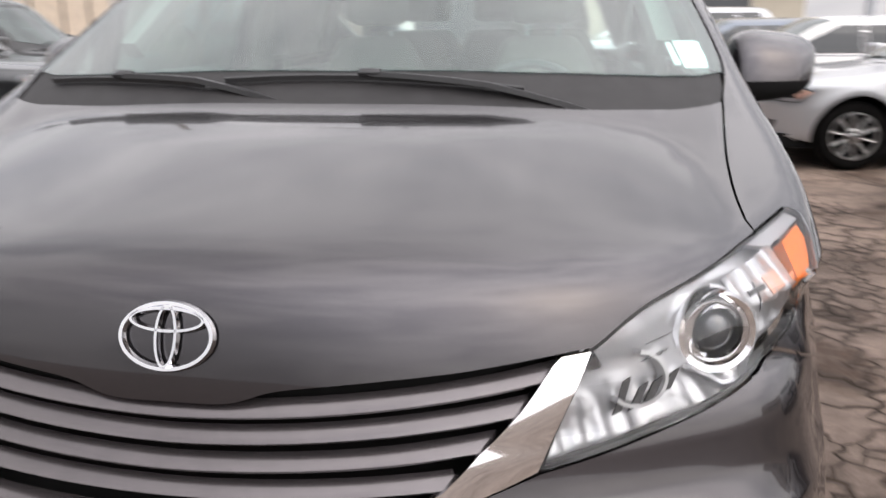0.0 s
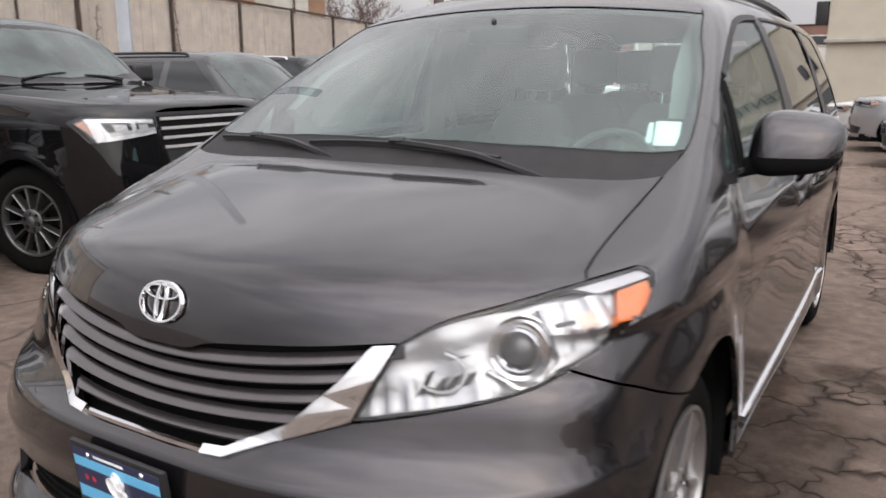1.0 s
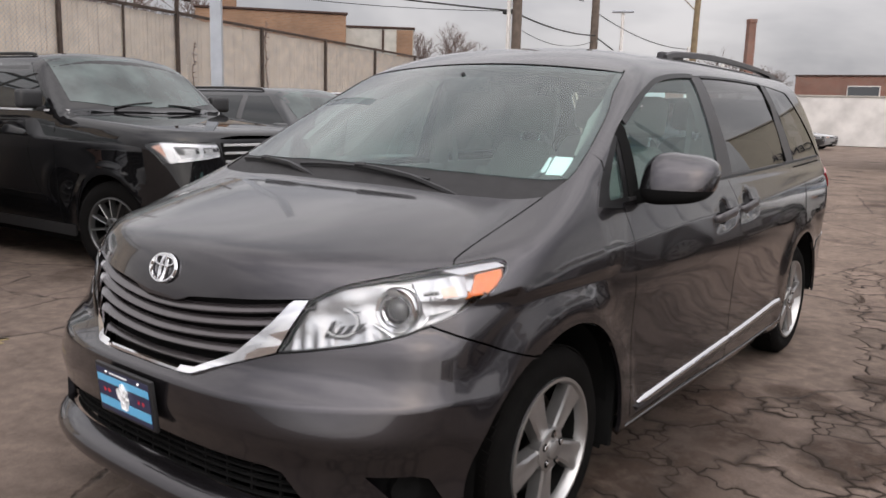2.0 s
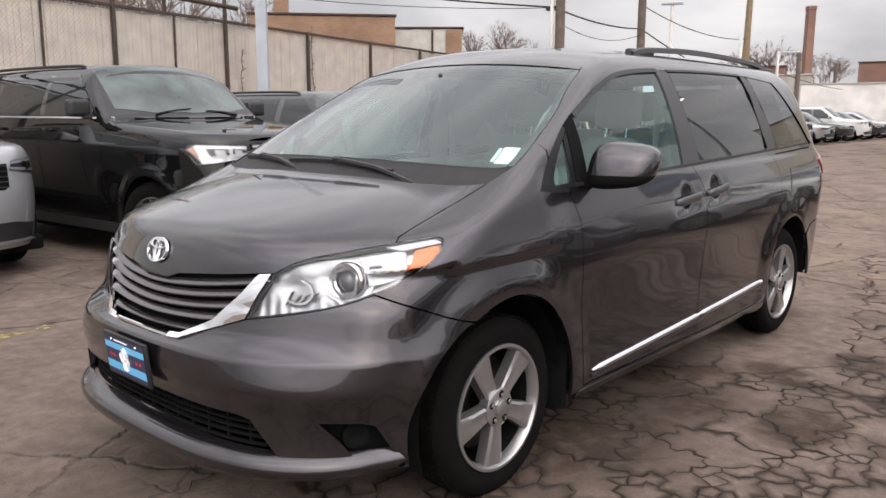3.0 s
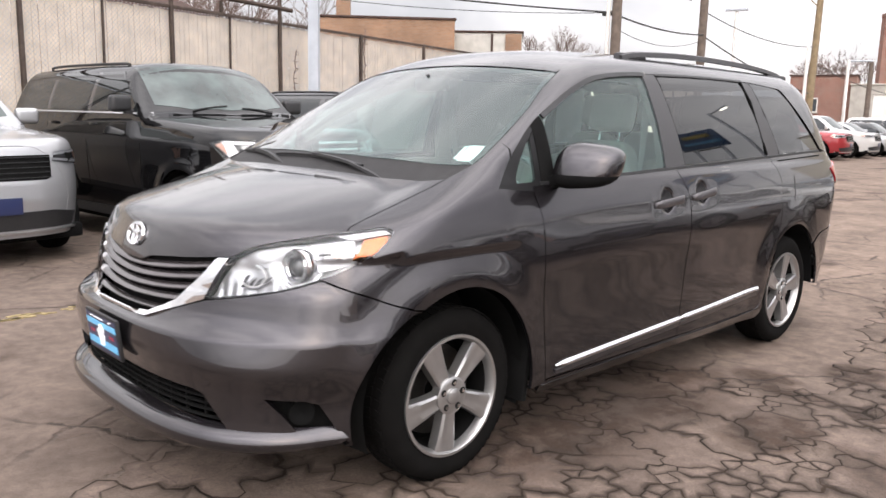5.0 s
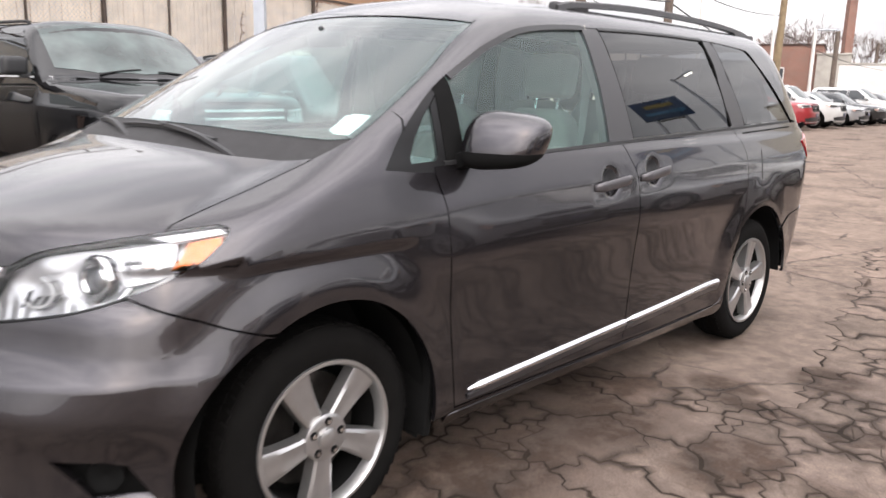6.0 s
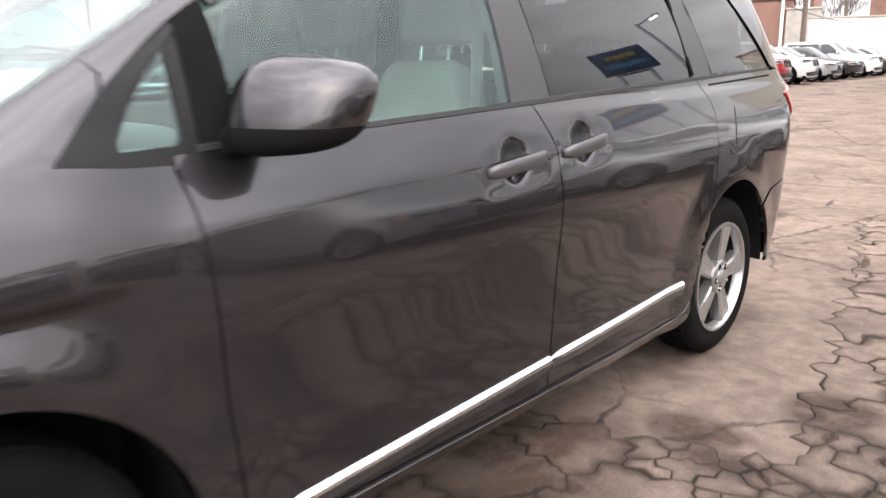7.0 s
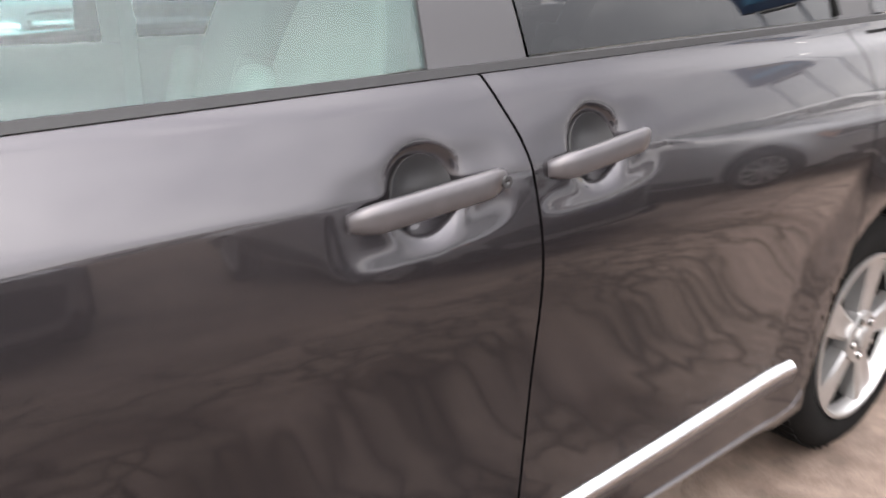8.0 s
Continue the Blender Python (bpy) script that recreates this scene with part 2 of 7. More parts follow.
def curve(xs, ys):
    """A smooth function through a few given values."""
    xs, ys = np.array(xs, float), np.array(ys, float)
    dy = np.diff(ys) / np.diff(xs)
    m = np.concatenate([[dy[0]], np.where(dy[1:] * dy[:-1] > 0, 2 * dy[1:] * dy[:-1] / (dy[1:] + dy[:-1] + 1e-12), 0), [dy[-1]]])

    def f(x):
        x = np.clip(np.asarray(x, float), xs[0], xs[-1])
        i = np.clip(np.searchsorted(xs, x) - 1, 0, len(xs) - 2)
        h = xs[i + 1] - xs[i]
        t = (x - xs[i]) / h
        return (1 + 2 * t) * (1 - t) ** 2 * ys[i] + t * (1 - t) ** 2 * h * m[i] + t * t * (3 - 2 * t) * ys[i + 1] + t * t * (t - 1) * h * m[i + 1]
    return f


# ---- the minivan's body: one smooth form, from which each panel is cut ----
def smax(a, b, k):
    h = np.maximum(k - np.abs(a - b), 0) / k
    return np.maximum(a, b) + h * h * k / 4


def smin(a, b, k):
    return -smax(-a, -b, k)


YC = -0.05
nose = curve([0.16, 0.24, 0.30, 0.36, 0.45, 0.56, 0.625, 0.655, 0.70, 0.80, 0.90, 1.0, 1.2],
             [-0.84, -0.92, -0.942, -0.936, -0.938, -0.962, -0.96, -0.925, -0.888, -0.868, -0.85, -0.82, -0.75])
square = curve([0.2, 0.45, 0.75, 1.2], [3.2, 3.1, 2.45, 2.4])
crease = curve([-0.8, -0.55, -0.44, -0.36, -0.26, -0.15, 0.0, 0.2, 0.44, 1.0, 1.84, 2.85, 4.2], [0.765, 0.79, 0.82, 0.857, 0.903, 0.934, 0.955, 0.972, 0.985, 1.015, 1.026, 1.048, 1.05])


def belt(y):
    return 1.125 + 0.028 * y


def taper(y):
    return 1 - 0.0152 * np.maximum(y - 1.6, 0) ** 1.9


def side_width(y, z):
    t = z - crease(y)
    f = np.clip((0.75 - y) / 0.8, 0, 1)
    b = np.clip((y - 1.7) / 0.6, 0, 1)
    k = 0.005 + 0.024 * f * f * (3 - 2 * f) + 0.03 * b * b * (3 - 2 * b)
    s = np.sqrt(t * t + k * k)
    tp, tn = (t + s) / 2, (t - s) / 2
    w = 0.985 + (1 - f * f * (3 - 2 * f)) * (0.017 * np.exp(-((tn + 0.16) / 0.145) ** 2) - 0.0050) - 0.36 * tp - 0.20 * tp * tp
    w = w - 1.6 * np.maximum(0.29 - z, 0) ** 1.5
    tuck = np.clip((0.55 - z) / 0.16, 0, 1) * np.clip((-0.28 - y) / 0.25, 0, 1)
    w = w - 0.03 * tuck * tuck * (3 - 2 * tuck)
    for yw in (0.0, 3.03):
        r = np.sqrt((y - yw) ** 2 + (z - 0.338) ** 2)
        e = np.clip((0.60 - r) / 0.19, 0, 1)
        if yw > 1:
            w = w + 0.017 * e * e * (3 - 2 * e)
    # the front wing's flare turns up more sharply, and dies out towards the door
    d = np.clip((0.36 - y) / 0.26, 0, 1)
    d = d * d * (3 - 2 * d)
    r = np.sqrt(y ** 2 + (z - 0.338) ** 2)
    e = np.clip((0.60 - r) / (0.19 - 0.05 * d), 0, 1)
    w = w + (0.017 + 0.010 * d) * e * e * (3 - 2 * e)
    return np.maximum(w * taper(y), 0.3)


def hood_height(x, y):
    x = smin(np.abs(x), 0.88, 0.12)
    front = YC - 0.815 * np.maximum(1 - np.minimum(np.abs(x) / 0.97, 1) ** 2.4, 0) ** (1 / 2.4)
    d = np.clip(y - front, 0, 0.95)
    lip = 0.14 - 0.035 * np.minimum(np.abs(x) / 0.8, 1.1) ** 2
    return 0.845 + lip * (1 - np.exp(-d / 0.032)) + 0.20 * (d / 0.8) ** 0.8, d


def body(x, y, z):
    x = np.abs(x)
    n = square(z)
    a = np.maximum(YC - y, 0) / (YC - nose(z))
    under = np.clip((0.70 - z) / 0.40, 0, 1)
    r = np.maximum(y - 3.2, 0) / (0.80 - 0.24 * under ** 1.4)
    q = (x / side_width(y, z)) ** n + a ** n + r ** 9
    shell = (np.maximum(q, 1e-9) ** (1 / n) - 1) * 0.95
    # the corner under the lamp stands out
    shell = shell - 0.042 * np.exp(-((x - 0.87) / 0.16) ** 2 - ((y + 0.56) / 0.17) ** 2 - ((z - 0.74) / 0.22) ** 2)
    hh, d = hood_height(x, y)
    hh = smin(hh, belt(y) + 0.04, 0.04)
    top = (z - hh) / (1 + 2.5 * np.exp(-d / 0.04))
    low = smax(shell, top, 0.05)
    t = z - 1.15
    gside = x - (0.930 - 0.21 * t - 0.32 * t * t) * (1 - 0.8 * (1 - taper(y)))
    wind = (y - (-0.055 + 1.903 * (z - 1.208) + 0.267 * x * x)) * -0.46
    roof = z - (1.775 - np.where(y < 1.9, 0.045 * ((y - 1.9) / 1.1) ** 2, 0.03 * ((y - 1.9) / 1.7) ** 2) - 0.07 * (x / 0.7) ** 3)
    back = (y - (3.93 - 0.45 * t)) * 0.9
    g = smax(smax(smax(gside, wind, 0.06), roof, 0.09), back, 0.32)
    g = np.maximum(g, (0.93 - z) * 2)
    c = np.clip((x - 0.68) / 0.16, 0, 1) * np.clip((0.5 - y) / 0.3, 0, 1)
    return smin(low, g, 0.012 + 0.09 * c * c * (3 - 2 * c))


def dom_side(u, v):
    o = np.stack([0 * u, u, v], -1)
    return o, np.tile([1.0, 0, 0], (len(u), 1))


RN = 0.85


def dom_front(u, v):
    """Round the nose: u is measured along the flank, and past the front axle round the nose to the other flank."""
    ph = math.pi / 2 - np.maximum(YC - u, 0) / RN
    o = np.stack([0 * u, np.maximum(u, YC), v], -1)
    return o, np.stack([np.sin(ph), np.where(u < YC, -np.cos(ph), 0), 0 * u], -1)


def fr(x, y, z):
    return (YC - (math.pi / 2 - math.atan2(x, YC - y)) * RN if y < YC else y, z)


FRC = YC - math.pi / 2 * RN      # the nose's middle


def frx(x, z):
    """The place round the nose at the distance x from the middle."""
    a = (x / 0.97) ** 2.45
    y = YC - (YC - float(nose(z))) * max(1 - a, 0) ** (1 / 2.45)
    return fr(x, y, z)


def dom_tail(u, v):
    """Along the flank, and past the rear axle round the tail."""
    ph = np.maximum(u - 3.2, 0) / RN
    o = np.stack([0 * u, np.minimum(u, 3.2), v], -1)
    return o, np.stack([np.cos(ph), np.sin(ph), 0 * u], -1)


def tl(x, y, z):
    return (3.2 + RN * math.atan2(y - 3.2, x) if y > 3.2 else y, z)


TLC = 3.2 + math.pi / 2 * RN      # the tail's middle


def dom_round(u, v):
    """Round the flank into the bonnet: u is the angle up from level, v along the car."""
    o = np.stack([0 * u, v, 0 * u + 0.6], -1)
    return o, np.stack([np.cos(u), 0 * u, np.sin(u)], -1)


def rd(x, y, z):
    return (math.atan2(z - 0.6, x), y)


def dom_hood(u, v):
    o = np.stack([u, 0 * u + 0.15, 0 * u + 0.6], -1)
    return o, np.stack([0 * u, -np.cos(v), np.sin(v)], -1)


def hd(x, y, z):
    return (x, math.atan2(z - 0.6, 0.15 - y))


def dom_top(u, v):
    o = np.stack([u, v, 0 * u + 0.95], -1)
    return o, np.tile([0, 0, 1.0], (len(u), 1))


def dom_green(u, v):
    """Round the cabin: u is the angle up from level at 1.0 m."""
    o = np.stack([0 * u, v, 0 * u + 1.0], -1)
    return o, np.stack([np.cos(u), 0 * u, np.sin(u)], -1)


def gr(x, y, z):
    return (math.atan2(z - 1.0, x), y)


def onto(o, d, f=body, far=1.6):
    """Where rays from inside leave the form."""
    n = 32
    lo, hi, got = np.zeros(len(o)), np.full(len(o), far), np.zeros(len(o), bool)
    prev = np.zeros(len(o))
    for k in range(1, n + 1):
        t = np.full(len(o), far * k / n)
        p = o + d * t[:, None]
        out = f(p[:, 0], p[:, 1], p[:, 2]) > 0
        new_hit = out & ~got
        lo, hi = np.where(new_hit, prev, lo), np.where(new_hit, t, hi)
        got |= out
        prev = t
    for _ in range(22):
        t = (lo + hi) / 2
        p = o + d * t[:, None]
        out = f(p[:, 0], p[:, 1], p[:, 2]) > 0
        lo, hi = np.where(out, lo, t), np.where(out, t, hi)
    return o + d * ((lo + hi) / 2)[:, None]


def normals(p, f=body, h=0.003):
    g = []
    for k in range(3):
        e = np.zeros(3)
        e[k] = h
        a, b = p + e, p - e
        g.append(f(a[:, 0], a[:, 1], a[:, 2]) - f(b[:, 0], b[:, 1], b[:, 2]))
    g = np.stack(g, -1)
    return g / (np.linalg.norm(g, axis=1, keepdims=True) + 1e-12)


def cut_sheet(outline, du, dv):
    """A flat outline cut along a grid: its points and faces."""
    bm = bmesh.new()
    vs = []
    for u, v in outline:
        if not vs or (Vector((u, v, 0)) - vs[-1].co).length > 1e-4:
            vs.append(bm.verts.new((u, v, 0)))
    if (vs[0].co - vs[-1].co).length < 1e-4:
        bm.verts.remove(vs.pop())
    bm.faces.new(vs)
    us, ws = [v.co.x for v in vs], [v.co.y for v in vs]
    for k, (a, b, step) in enumerate(((min(us), max(us), du), (min(ws), max(ws), dv))):
        n = max(1, int(round((b - a) / step)))
        for i in range(1, n):
            c = a + (b - a) * (i + 0.013) / n
            co, no = ((c, 0, 0), (1, 0, 0)) if k == 0 else ((0, c, 0), (0, 1, 0))
            bmesh.ops.bisect_plane(bm, geom=bm.verts[:] + bm.edges[:] + bm.faces[:], dist=1e-6, plane_co=co, plane_no=no)
    bmesh.ops.recalc_face_normals(bm, faces=bm.faces)
    bm.verts.index_update()
    uv = np.array([(v.co.x, v.co.y) for v in bm.verts])
    faces = [[v.index for v in f.verts] for f in bm.faces]
    rim = []
    for e in bm.edges:
        if len(e.link_faces) == 1:
            lp = e.link_loops[0]
            rim.append((lp.vert.index, lp.link_loop_next.vert.index))
    bm.free()
    return uv, faces, rim


def panel(name, outline, dom, mat, parent, lift=0.0, depth=0.016, du=0.04, dv=0.04, label="", mirror=True, f=body, bulge=None):
    """A panel of the body: its outline in the given domain, its rim turned inwards. With mirror, on both flanks."""
    uv, faces, rim = cut_sheet(outline, du, dv)
    o, d = dom(uv[:, 0], uv[:, 1])
    p = onto(o, d, f)
    nv = normals(p, f)
    p = p + nv * lift
    if bulge is not None:
        def pos(a):
            o2, d2 = dom(a[:, 0], a[:, 1])
            q = onto(o2, d2, f)
            return q + normals(q, f) * (lift + bulge(a[:, 0], a[:, 1]))[:, None]
        h = 0.002
        p = pos(uv)
        tu = pos(uv + [h, 0]) - pos(uv - [h, 0])
        tv = pos(uv + [0, h]) - pos(uv - [0, h])
        nb = np.cross(tu, tv)
        nb /= np.linalg.norm(nb, axis=1, keepdims=True) + 1e-12
        nv = nb * np.sign((nb * nv).sum(1, keepdims=True) + 1e-9)
    face_n = np.cross(p[faces[0][1]] - p[faces[0][0]], p[faces[0][2]] - p[faces[0][1]])
    if face_n @ nv[faces[0][0]] < 0:
        faces = [q[::-1] for q in faces]
        rim = [(b, a) for a, b in rim]
    made = []
    for s in ((1, -1) if mirror else (1,)):
        verts = [tuple(q) for q in p]
        fs = [list(q) for q in faces]
        ln = [tuple(nv[i]) for q in faces for i in q]
        base = len(verts)
        for a, b in rim:
            ia, ib = p[a] - nv[a] * depth, p[b] - nv[b] * depth
            k = len(verts)
            verts += [tuple(p[b]), tuple(p[a]), tuple(ia), tuple(ib)]
            fs.append([k, k + 1, k + 2, k + 3])
            e = p[b] - p[a]
            nn = np.cross(e, nv[a])
            nn = nn / (np.linalg.norm(nn) + 1e-12)
            ln += [tuple(nn)] * 4
        if s < 0:
            verts = [(-x, y, z) for x, y, z in verts]
            lr, k = [], 0
            for q in fs:
                lr += ln[k:k + len(q)][::-1]
                k += len(q)
            fs = [q[::-1] for q in fs]
            ln = [(-x, y, z) for x, y, z in lr]
        me = bpy.data.meshes.new(name)
        me.from_pydata(verts, [], fs)
        me.shade_smooth()
        me.normals_split_custom_set(ln)
        made.append(link(name, me, mat, parent, label))
    return made


def on_body(pts, dom, lift=0.0, f=body):
    """Points of the body's skin for places in a domain, with their normals."""
    u = np.array(pts, float)
    o, d = dom(u[:, 0], u[:, 1])
    p = onto(o, d, f)
    n = normals(p, f)
    return p + n * lift, n


def strip(name, pts, dom, mat, parent, section, lift=0.0, mirror=True, label="", ends=(1.0, 1.0)):
    """A moulding laid along a line on the skin; section rows of (across, out)."""
    p, n = on_body(pts, dom, lift)
    made = []
    for s in ((1, -1) if mirror else (1,)):
        bm = bmesh.new()
        rings = []
        for i in range(len(p)):
            dr = Vector(p[min(i + 1, len(p) - 1)] - p[max(i - 1, 0)]).normalized()
            nn = Vector(n[i])
            ac = nn.cross(dr).normalized()
            k = ends[0] if i == 0 else ends[1] if i == len(p) - 1 else 1.0
            rings.append([bm.verts.new(Vector(p[i]) + ac * a * k + nn * b * min(1, k + 0.3)) for a, b in section])
        m = len(section)
        for a, b in zip(rings, rings[1:]):
            for i in range(m):
                bm.faces.new((a[i], a[(i + 1) % m], b[(i + 1) % m], b[i]))
        bm.faces.new(rings[0])
        bm.faces.new(rings[-1][::-1])
        if s < 0:
            for v in bm.verts:
                v.co.x *= -1
        made.append(part(name, bm, mat, parent, label))
    return made


# ---- the minivan ----
def mir(o):
    """The whole outline, of a half that runs from the nose's middle outwards and back to the middle."""
    return o + [(2 * FRC - u, v) for u, v in reversed(o)]


def arc(cy, cz, r, a0, a1, n=18):
    return [(cy + r * math.cos(radians(a0 + (a1 - a0) * i / n)), cz + r * math.sin(radians(a0 + (a1 - a0) * i / n))) for i in range(n + 1)]


van = thing("minivan", "parked dark grey metallic minivan with silver alloy wheels", "minivan")
WZ, WR, ARCH = 0.338, 0.350, 0.424
HUB = GZ + WR - 0.003
AX = (0.0, 3.03)

# lines shared by neighbouring panels: lamp, bonnet shut line, bumper shut line
LAMP_IN = [(0.493, -0.789, 0.749), (0.522, -0.76, 0.82), (0.557, -0.725, 0.898)]
LAMP_TOP = crv([(0.557, -0.725, 0.898), (0.63, -0.665, 0.942), (0.73, -0.555, 0.972), (0.82, -0.42, 0.995), (0.895, -0.31, 1.012)], 5)
LAMP_TIP = crv([(0.895, -0.31, 1.012), (0.912, -0.29, 1.002), (0.918, -0.31, 0.975)], 4)
LAMP_LOW = crv([(0.918, -0.31, 0.975), (0.915, -0.42, 0.90), (0.872, -0.558, 0.843), (0.76, -0.665, 0.80), (0.62, -0.74, 0.771), (0.493, -0.789, 0.749)], 5)
SHUT = crv([(0.82, -0.42, 0.995), (0.814, -0.32, 1.036), (0.818, -0.197, 1.077), (0.829, -0.08, 1.12), (0.842, 0.039, 1.164)], 4)
REAR_LIP = crv([(0.842, 0.039, 1.164), (0.79, 0.004, 1.157), (0.685, -0.032, 1.154), (0.546, -0.073, 1.157), (0.39, -0.098, 1.164), (0.135, -0.122, 1.168), (0.0, -0.126, 1.168)], 3)
NOSE_LIP = crv([(0.0, -0.862, 0.842), (0.085, -0.86, 0.844), (0.15, -0.85, 0.862), (0.25, -0.835, 0.873), (0.40, -0.80, 0.886), (0.557, -0.725, 0.898)], 5)



def exact(pts, inv, dom):
    return [tuple(float(c) for c in q) for q in on_body([inv(*p) for p in pts], dom)[0]]


LAMP_IN, LAMP_TOP, LAMP_TIP, LAMP_LOW = (exact(q, fr, dom_front) for q in (LAMP_IN, LAMP_TOP, LAMP_TIP, LAMP_LOW))
SHUT = [LAMP_TOP[15]] + exact(SHUT[1:], hd, dom_hood)
REAR_LIP = exact(REAR_LIP, hd, dom_hood)

ws_side = crv([(0.842, 0.039, 1.164), (0.857, 0.13, 1.203), (0.857, 0.22, 1.245), (0.838, 0.37, 1.33), (0.797, 0.56, 1.44), (0.747, 0.72, 1.54), (0.70, 0.885, 1.62)], 4)
ws_side = exact(ws_side, gr, dom_green)

# bonnet
half = [hd(*p) for p in NOSE_LIP] + [hd(x, y, z + 0.004) for x, y, z in LAMP_TOP if x < 0.815] + [hd(x - 0.003, y, z) for x, y, z in SHUT] + [hd(*p) for p in REAR_LIP]
panel("bonnet", half + [(-u, v) for u, v in reversed(half[1:-1])], dom_hood, PAINT, van, du=0.035, dv=0.03, mirror=False)

# front wings
top_of_wing = [rd(x + 0.003, y, z) for x, y, z in SHUT] + [rd(*p) for p in ws_side[:12]] + [rd(0.88, 0.345, 1.27), rd(0.897, 0.335, 1.235), rd(0.92, 0.28, 1.18), rd(0.946, 0.225, 1.124), rd(0.955, 0.35, 1.117), rd(0.957, 0.447, 1.116)]
wing_rear = [rd(0.965, y, z) for y, z in crv([(0.447, 1.11), (0.472, 0.97), (0.497, 0.6), (0.525, 0.275)], 4)]
SEAM = exact(crv([(0.968, -0.205, 0.710), (0.955, -0.33, 0.75), (0.935, -0.42, 0.787), (0.872, -0.558, 0.843)], 5), fr, dom_front)
wing_seam = [rd(*p) for p in SEAM]
wing_lamp = [rd(x, y, z + 0.004) for x, y, z in reversed(LAMP_LOW) if y > -0.55] + [rd(x, y, z + 0.004) for x, y, z in reversed(LAMP_TIP)] + [rd(x, y, z + 0.004) for x, y, z in reversed(LAMP_TOP) if x > 0.83]
wa = [q for q in [rd(0.97, y, z) for y, z in arc(0, WZ, ARCH, -9, 118.5, 30)]]
panel("front_wing", top_of_wing + wing_rear + wa + wing_seam[1:] + wing_lamp, dom_round, PAINT, van, du=0.02, dv=0.02)

# front bumper
a_front = [(y, z) for y, z in arc(0, WZ, ARCH, 119.5, 192, 16)]
bump = [frx(0.001, 0.652), frx(0.12, 0.651), frx(0.235, 0.655), frx(0.37, 0.70)]
bump += [fr(x, y, z - 0.004) for x, y, z in reversed(LAMP_LOW) if y < -0.55] + [fr(x, y, z - 0.006) for x, y, z in reversed(SEAM)] + a_front
bump += [(-0.44, 0.25), frx(0.90, 0.262), frx(0.885, 0.315), frx(0.876, 0.345), frx(0.855, 0.415), frx(0.83, 0.432), frx(0.745, 0.442), frx(0.785, 0.38), frx(0.815, 0.322)]
bump += [frx(0.655, 0.315), frx(0.62, 0.36), frx(0.565, 0.44), frx(0.52, 0.452), frx(0.3, 0.456), frx(0.001, 0.458)]
panel("front_bumper", mir(bump), dom_front, PAINT, van, du=0.03, dv=0.022, mirror=False, depth=0.03)
lip = [frx(0.001, 0.345), frx(0.3, 0.343), frx(0.62, 0.338), frx(0.80, 0.334), frx(0.885, 0.328), frx(0.90, 0.29), frx(0.885, 0.272), frx(0.6, 0.262), frx(0.001, 0.256)]


def shelf(u, v):
    """The lip slopes outwards from the intake's floor, and turns under."""
    t = np.clip((0.345 - v) / 0.07, 0, 1)
    side = np.clip((u - FRC) / (frx(0.90, 0.3)[0] - FRC), -1, 1)
    reach = 0.044 - 0.020 * side ** 2 - 0.012 * side ** 8
    return -0.036 + (0.036 + reach) * (t * (2 - t)) - 0.6 * np.maximum(0.272 - v, 0)


panel("bumper_lip", mir(lip), dom_front, PAINT, van, du=0.03, dv=0.009, mirror=False, depth=0.02, bulge=shelf)
# the dark mouth under the bumper with its mesh, and the lamp pockets
mouth = [frx(0.001, 0.47), frx(0.3, 0.468), frx(0.56, 0.46), frx(0.69, 0.26), frx(0.3, 0.26), frx(0.001, 0.26)]
panel("lower_intake", mir(mouth), dom_front, DARK, van, lift=-0.09, du=0.06, dv=0.04, mirror=False)
for k in range(5):
    zz = 0.345 + 0.022 * k
    line = [frx(0.60 * i / 10, zz) for i in range(11)]
    line = [(2 * FRC - u, v) for u, v in reversed(line[1:])] + line
    strip("intake_bar", line, dom_front, DARK, van, [(-0.004, -0.05), (-0.004, -0.035), (0.004, -0.035), (0.004, -0.05)], mirror=False)
for k in range(13):
    x = -0.54 + 0.09 * k
    u = frx(abs(x), 0.4)[0]
    u = u if x > 0 else 2 * FRC - u
    strip("intake_bar", [(u, 0.34), (u, 0.39), (u, 0.455)], dom_front, DARK, van, [(-0.004, -0.055), (-0.004, -0.042), (0.004, -0.042), (0.004, -0.055)], mirror=False)
pocket = [frx(0.71, 0.46), frx(0.85, 0.45), frx(0.895, 0.34), frx(0.885, 0.305), frx(0.78, 0.305)]
panel("fog_lamp_pocket", pocket, dom_front, DARK, van, lift=-0.06, du=0.04, dv=0.03)
pc, pn = on_body([frx(0.825, 0.375)], dom_front, -0.045)
for s in (1, -1):
    bm = spin([(0.0, 0.001), (0.012, 0.03), (0.012, 0.045), (-0.03, 0.047)], 24)
    bm.transform(Matrix.Translation((s * pc[0][0], pc[0][1], pc[0][2])) @ Vector((s * pn[0][0], pn[0][1], pn[0][2])).to_track_quat("X", "Z").to_matrix().to_4x4())
    part("fog_lamp_blank", bm, DARK, van)
panel("bumper_liner", mir([frx(0.001, 0.75), frx(0.5, 0.76), (-0.50, 0.80), (-0.47, 0.66), (-0.52, 0.25), frx(0.5, 0.25), frx(0.001, 0.25)]), dom_front, DARK, van, lift=-0.11, du=0.06, dv=0.05, mirror=False)

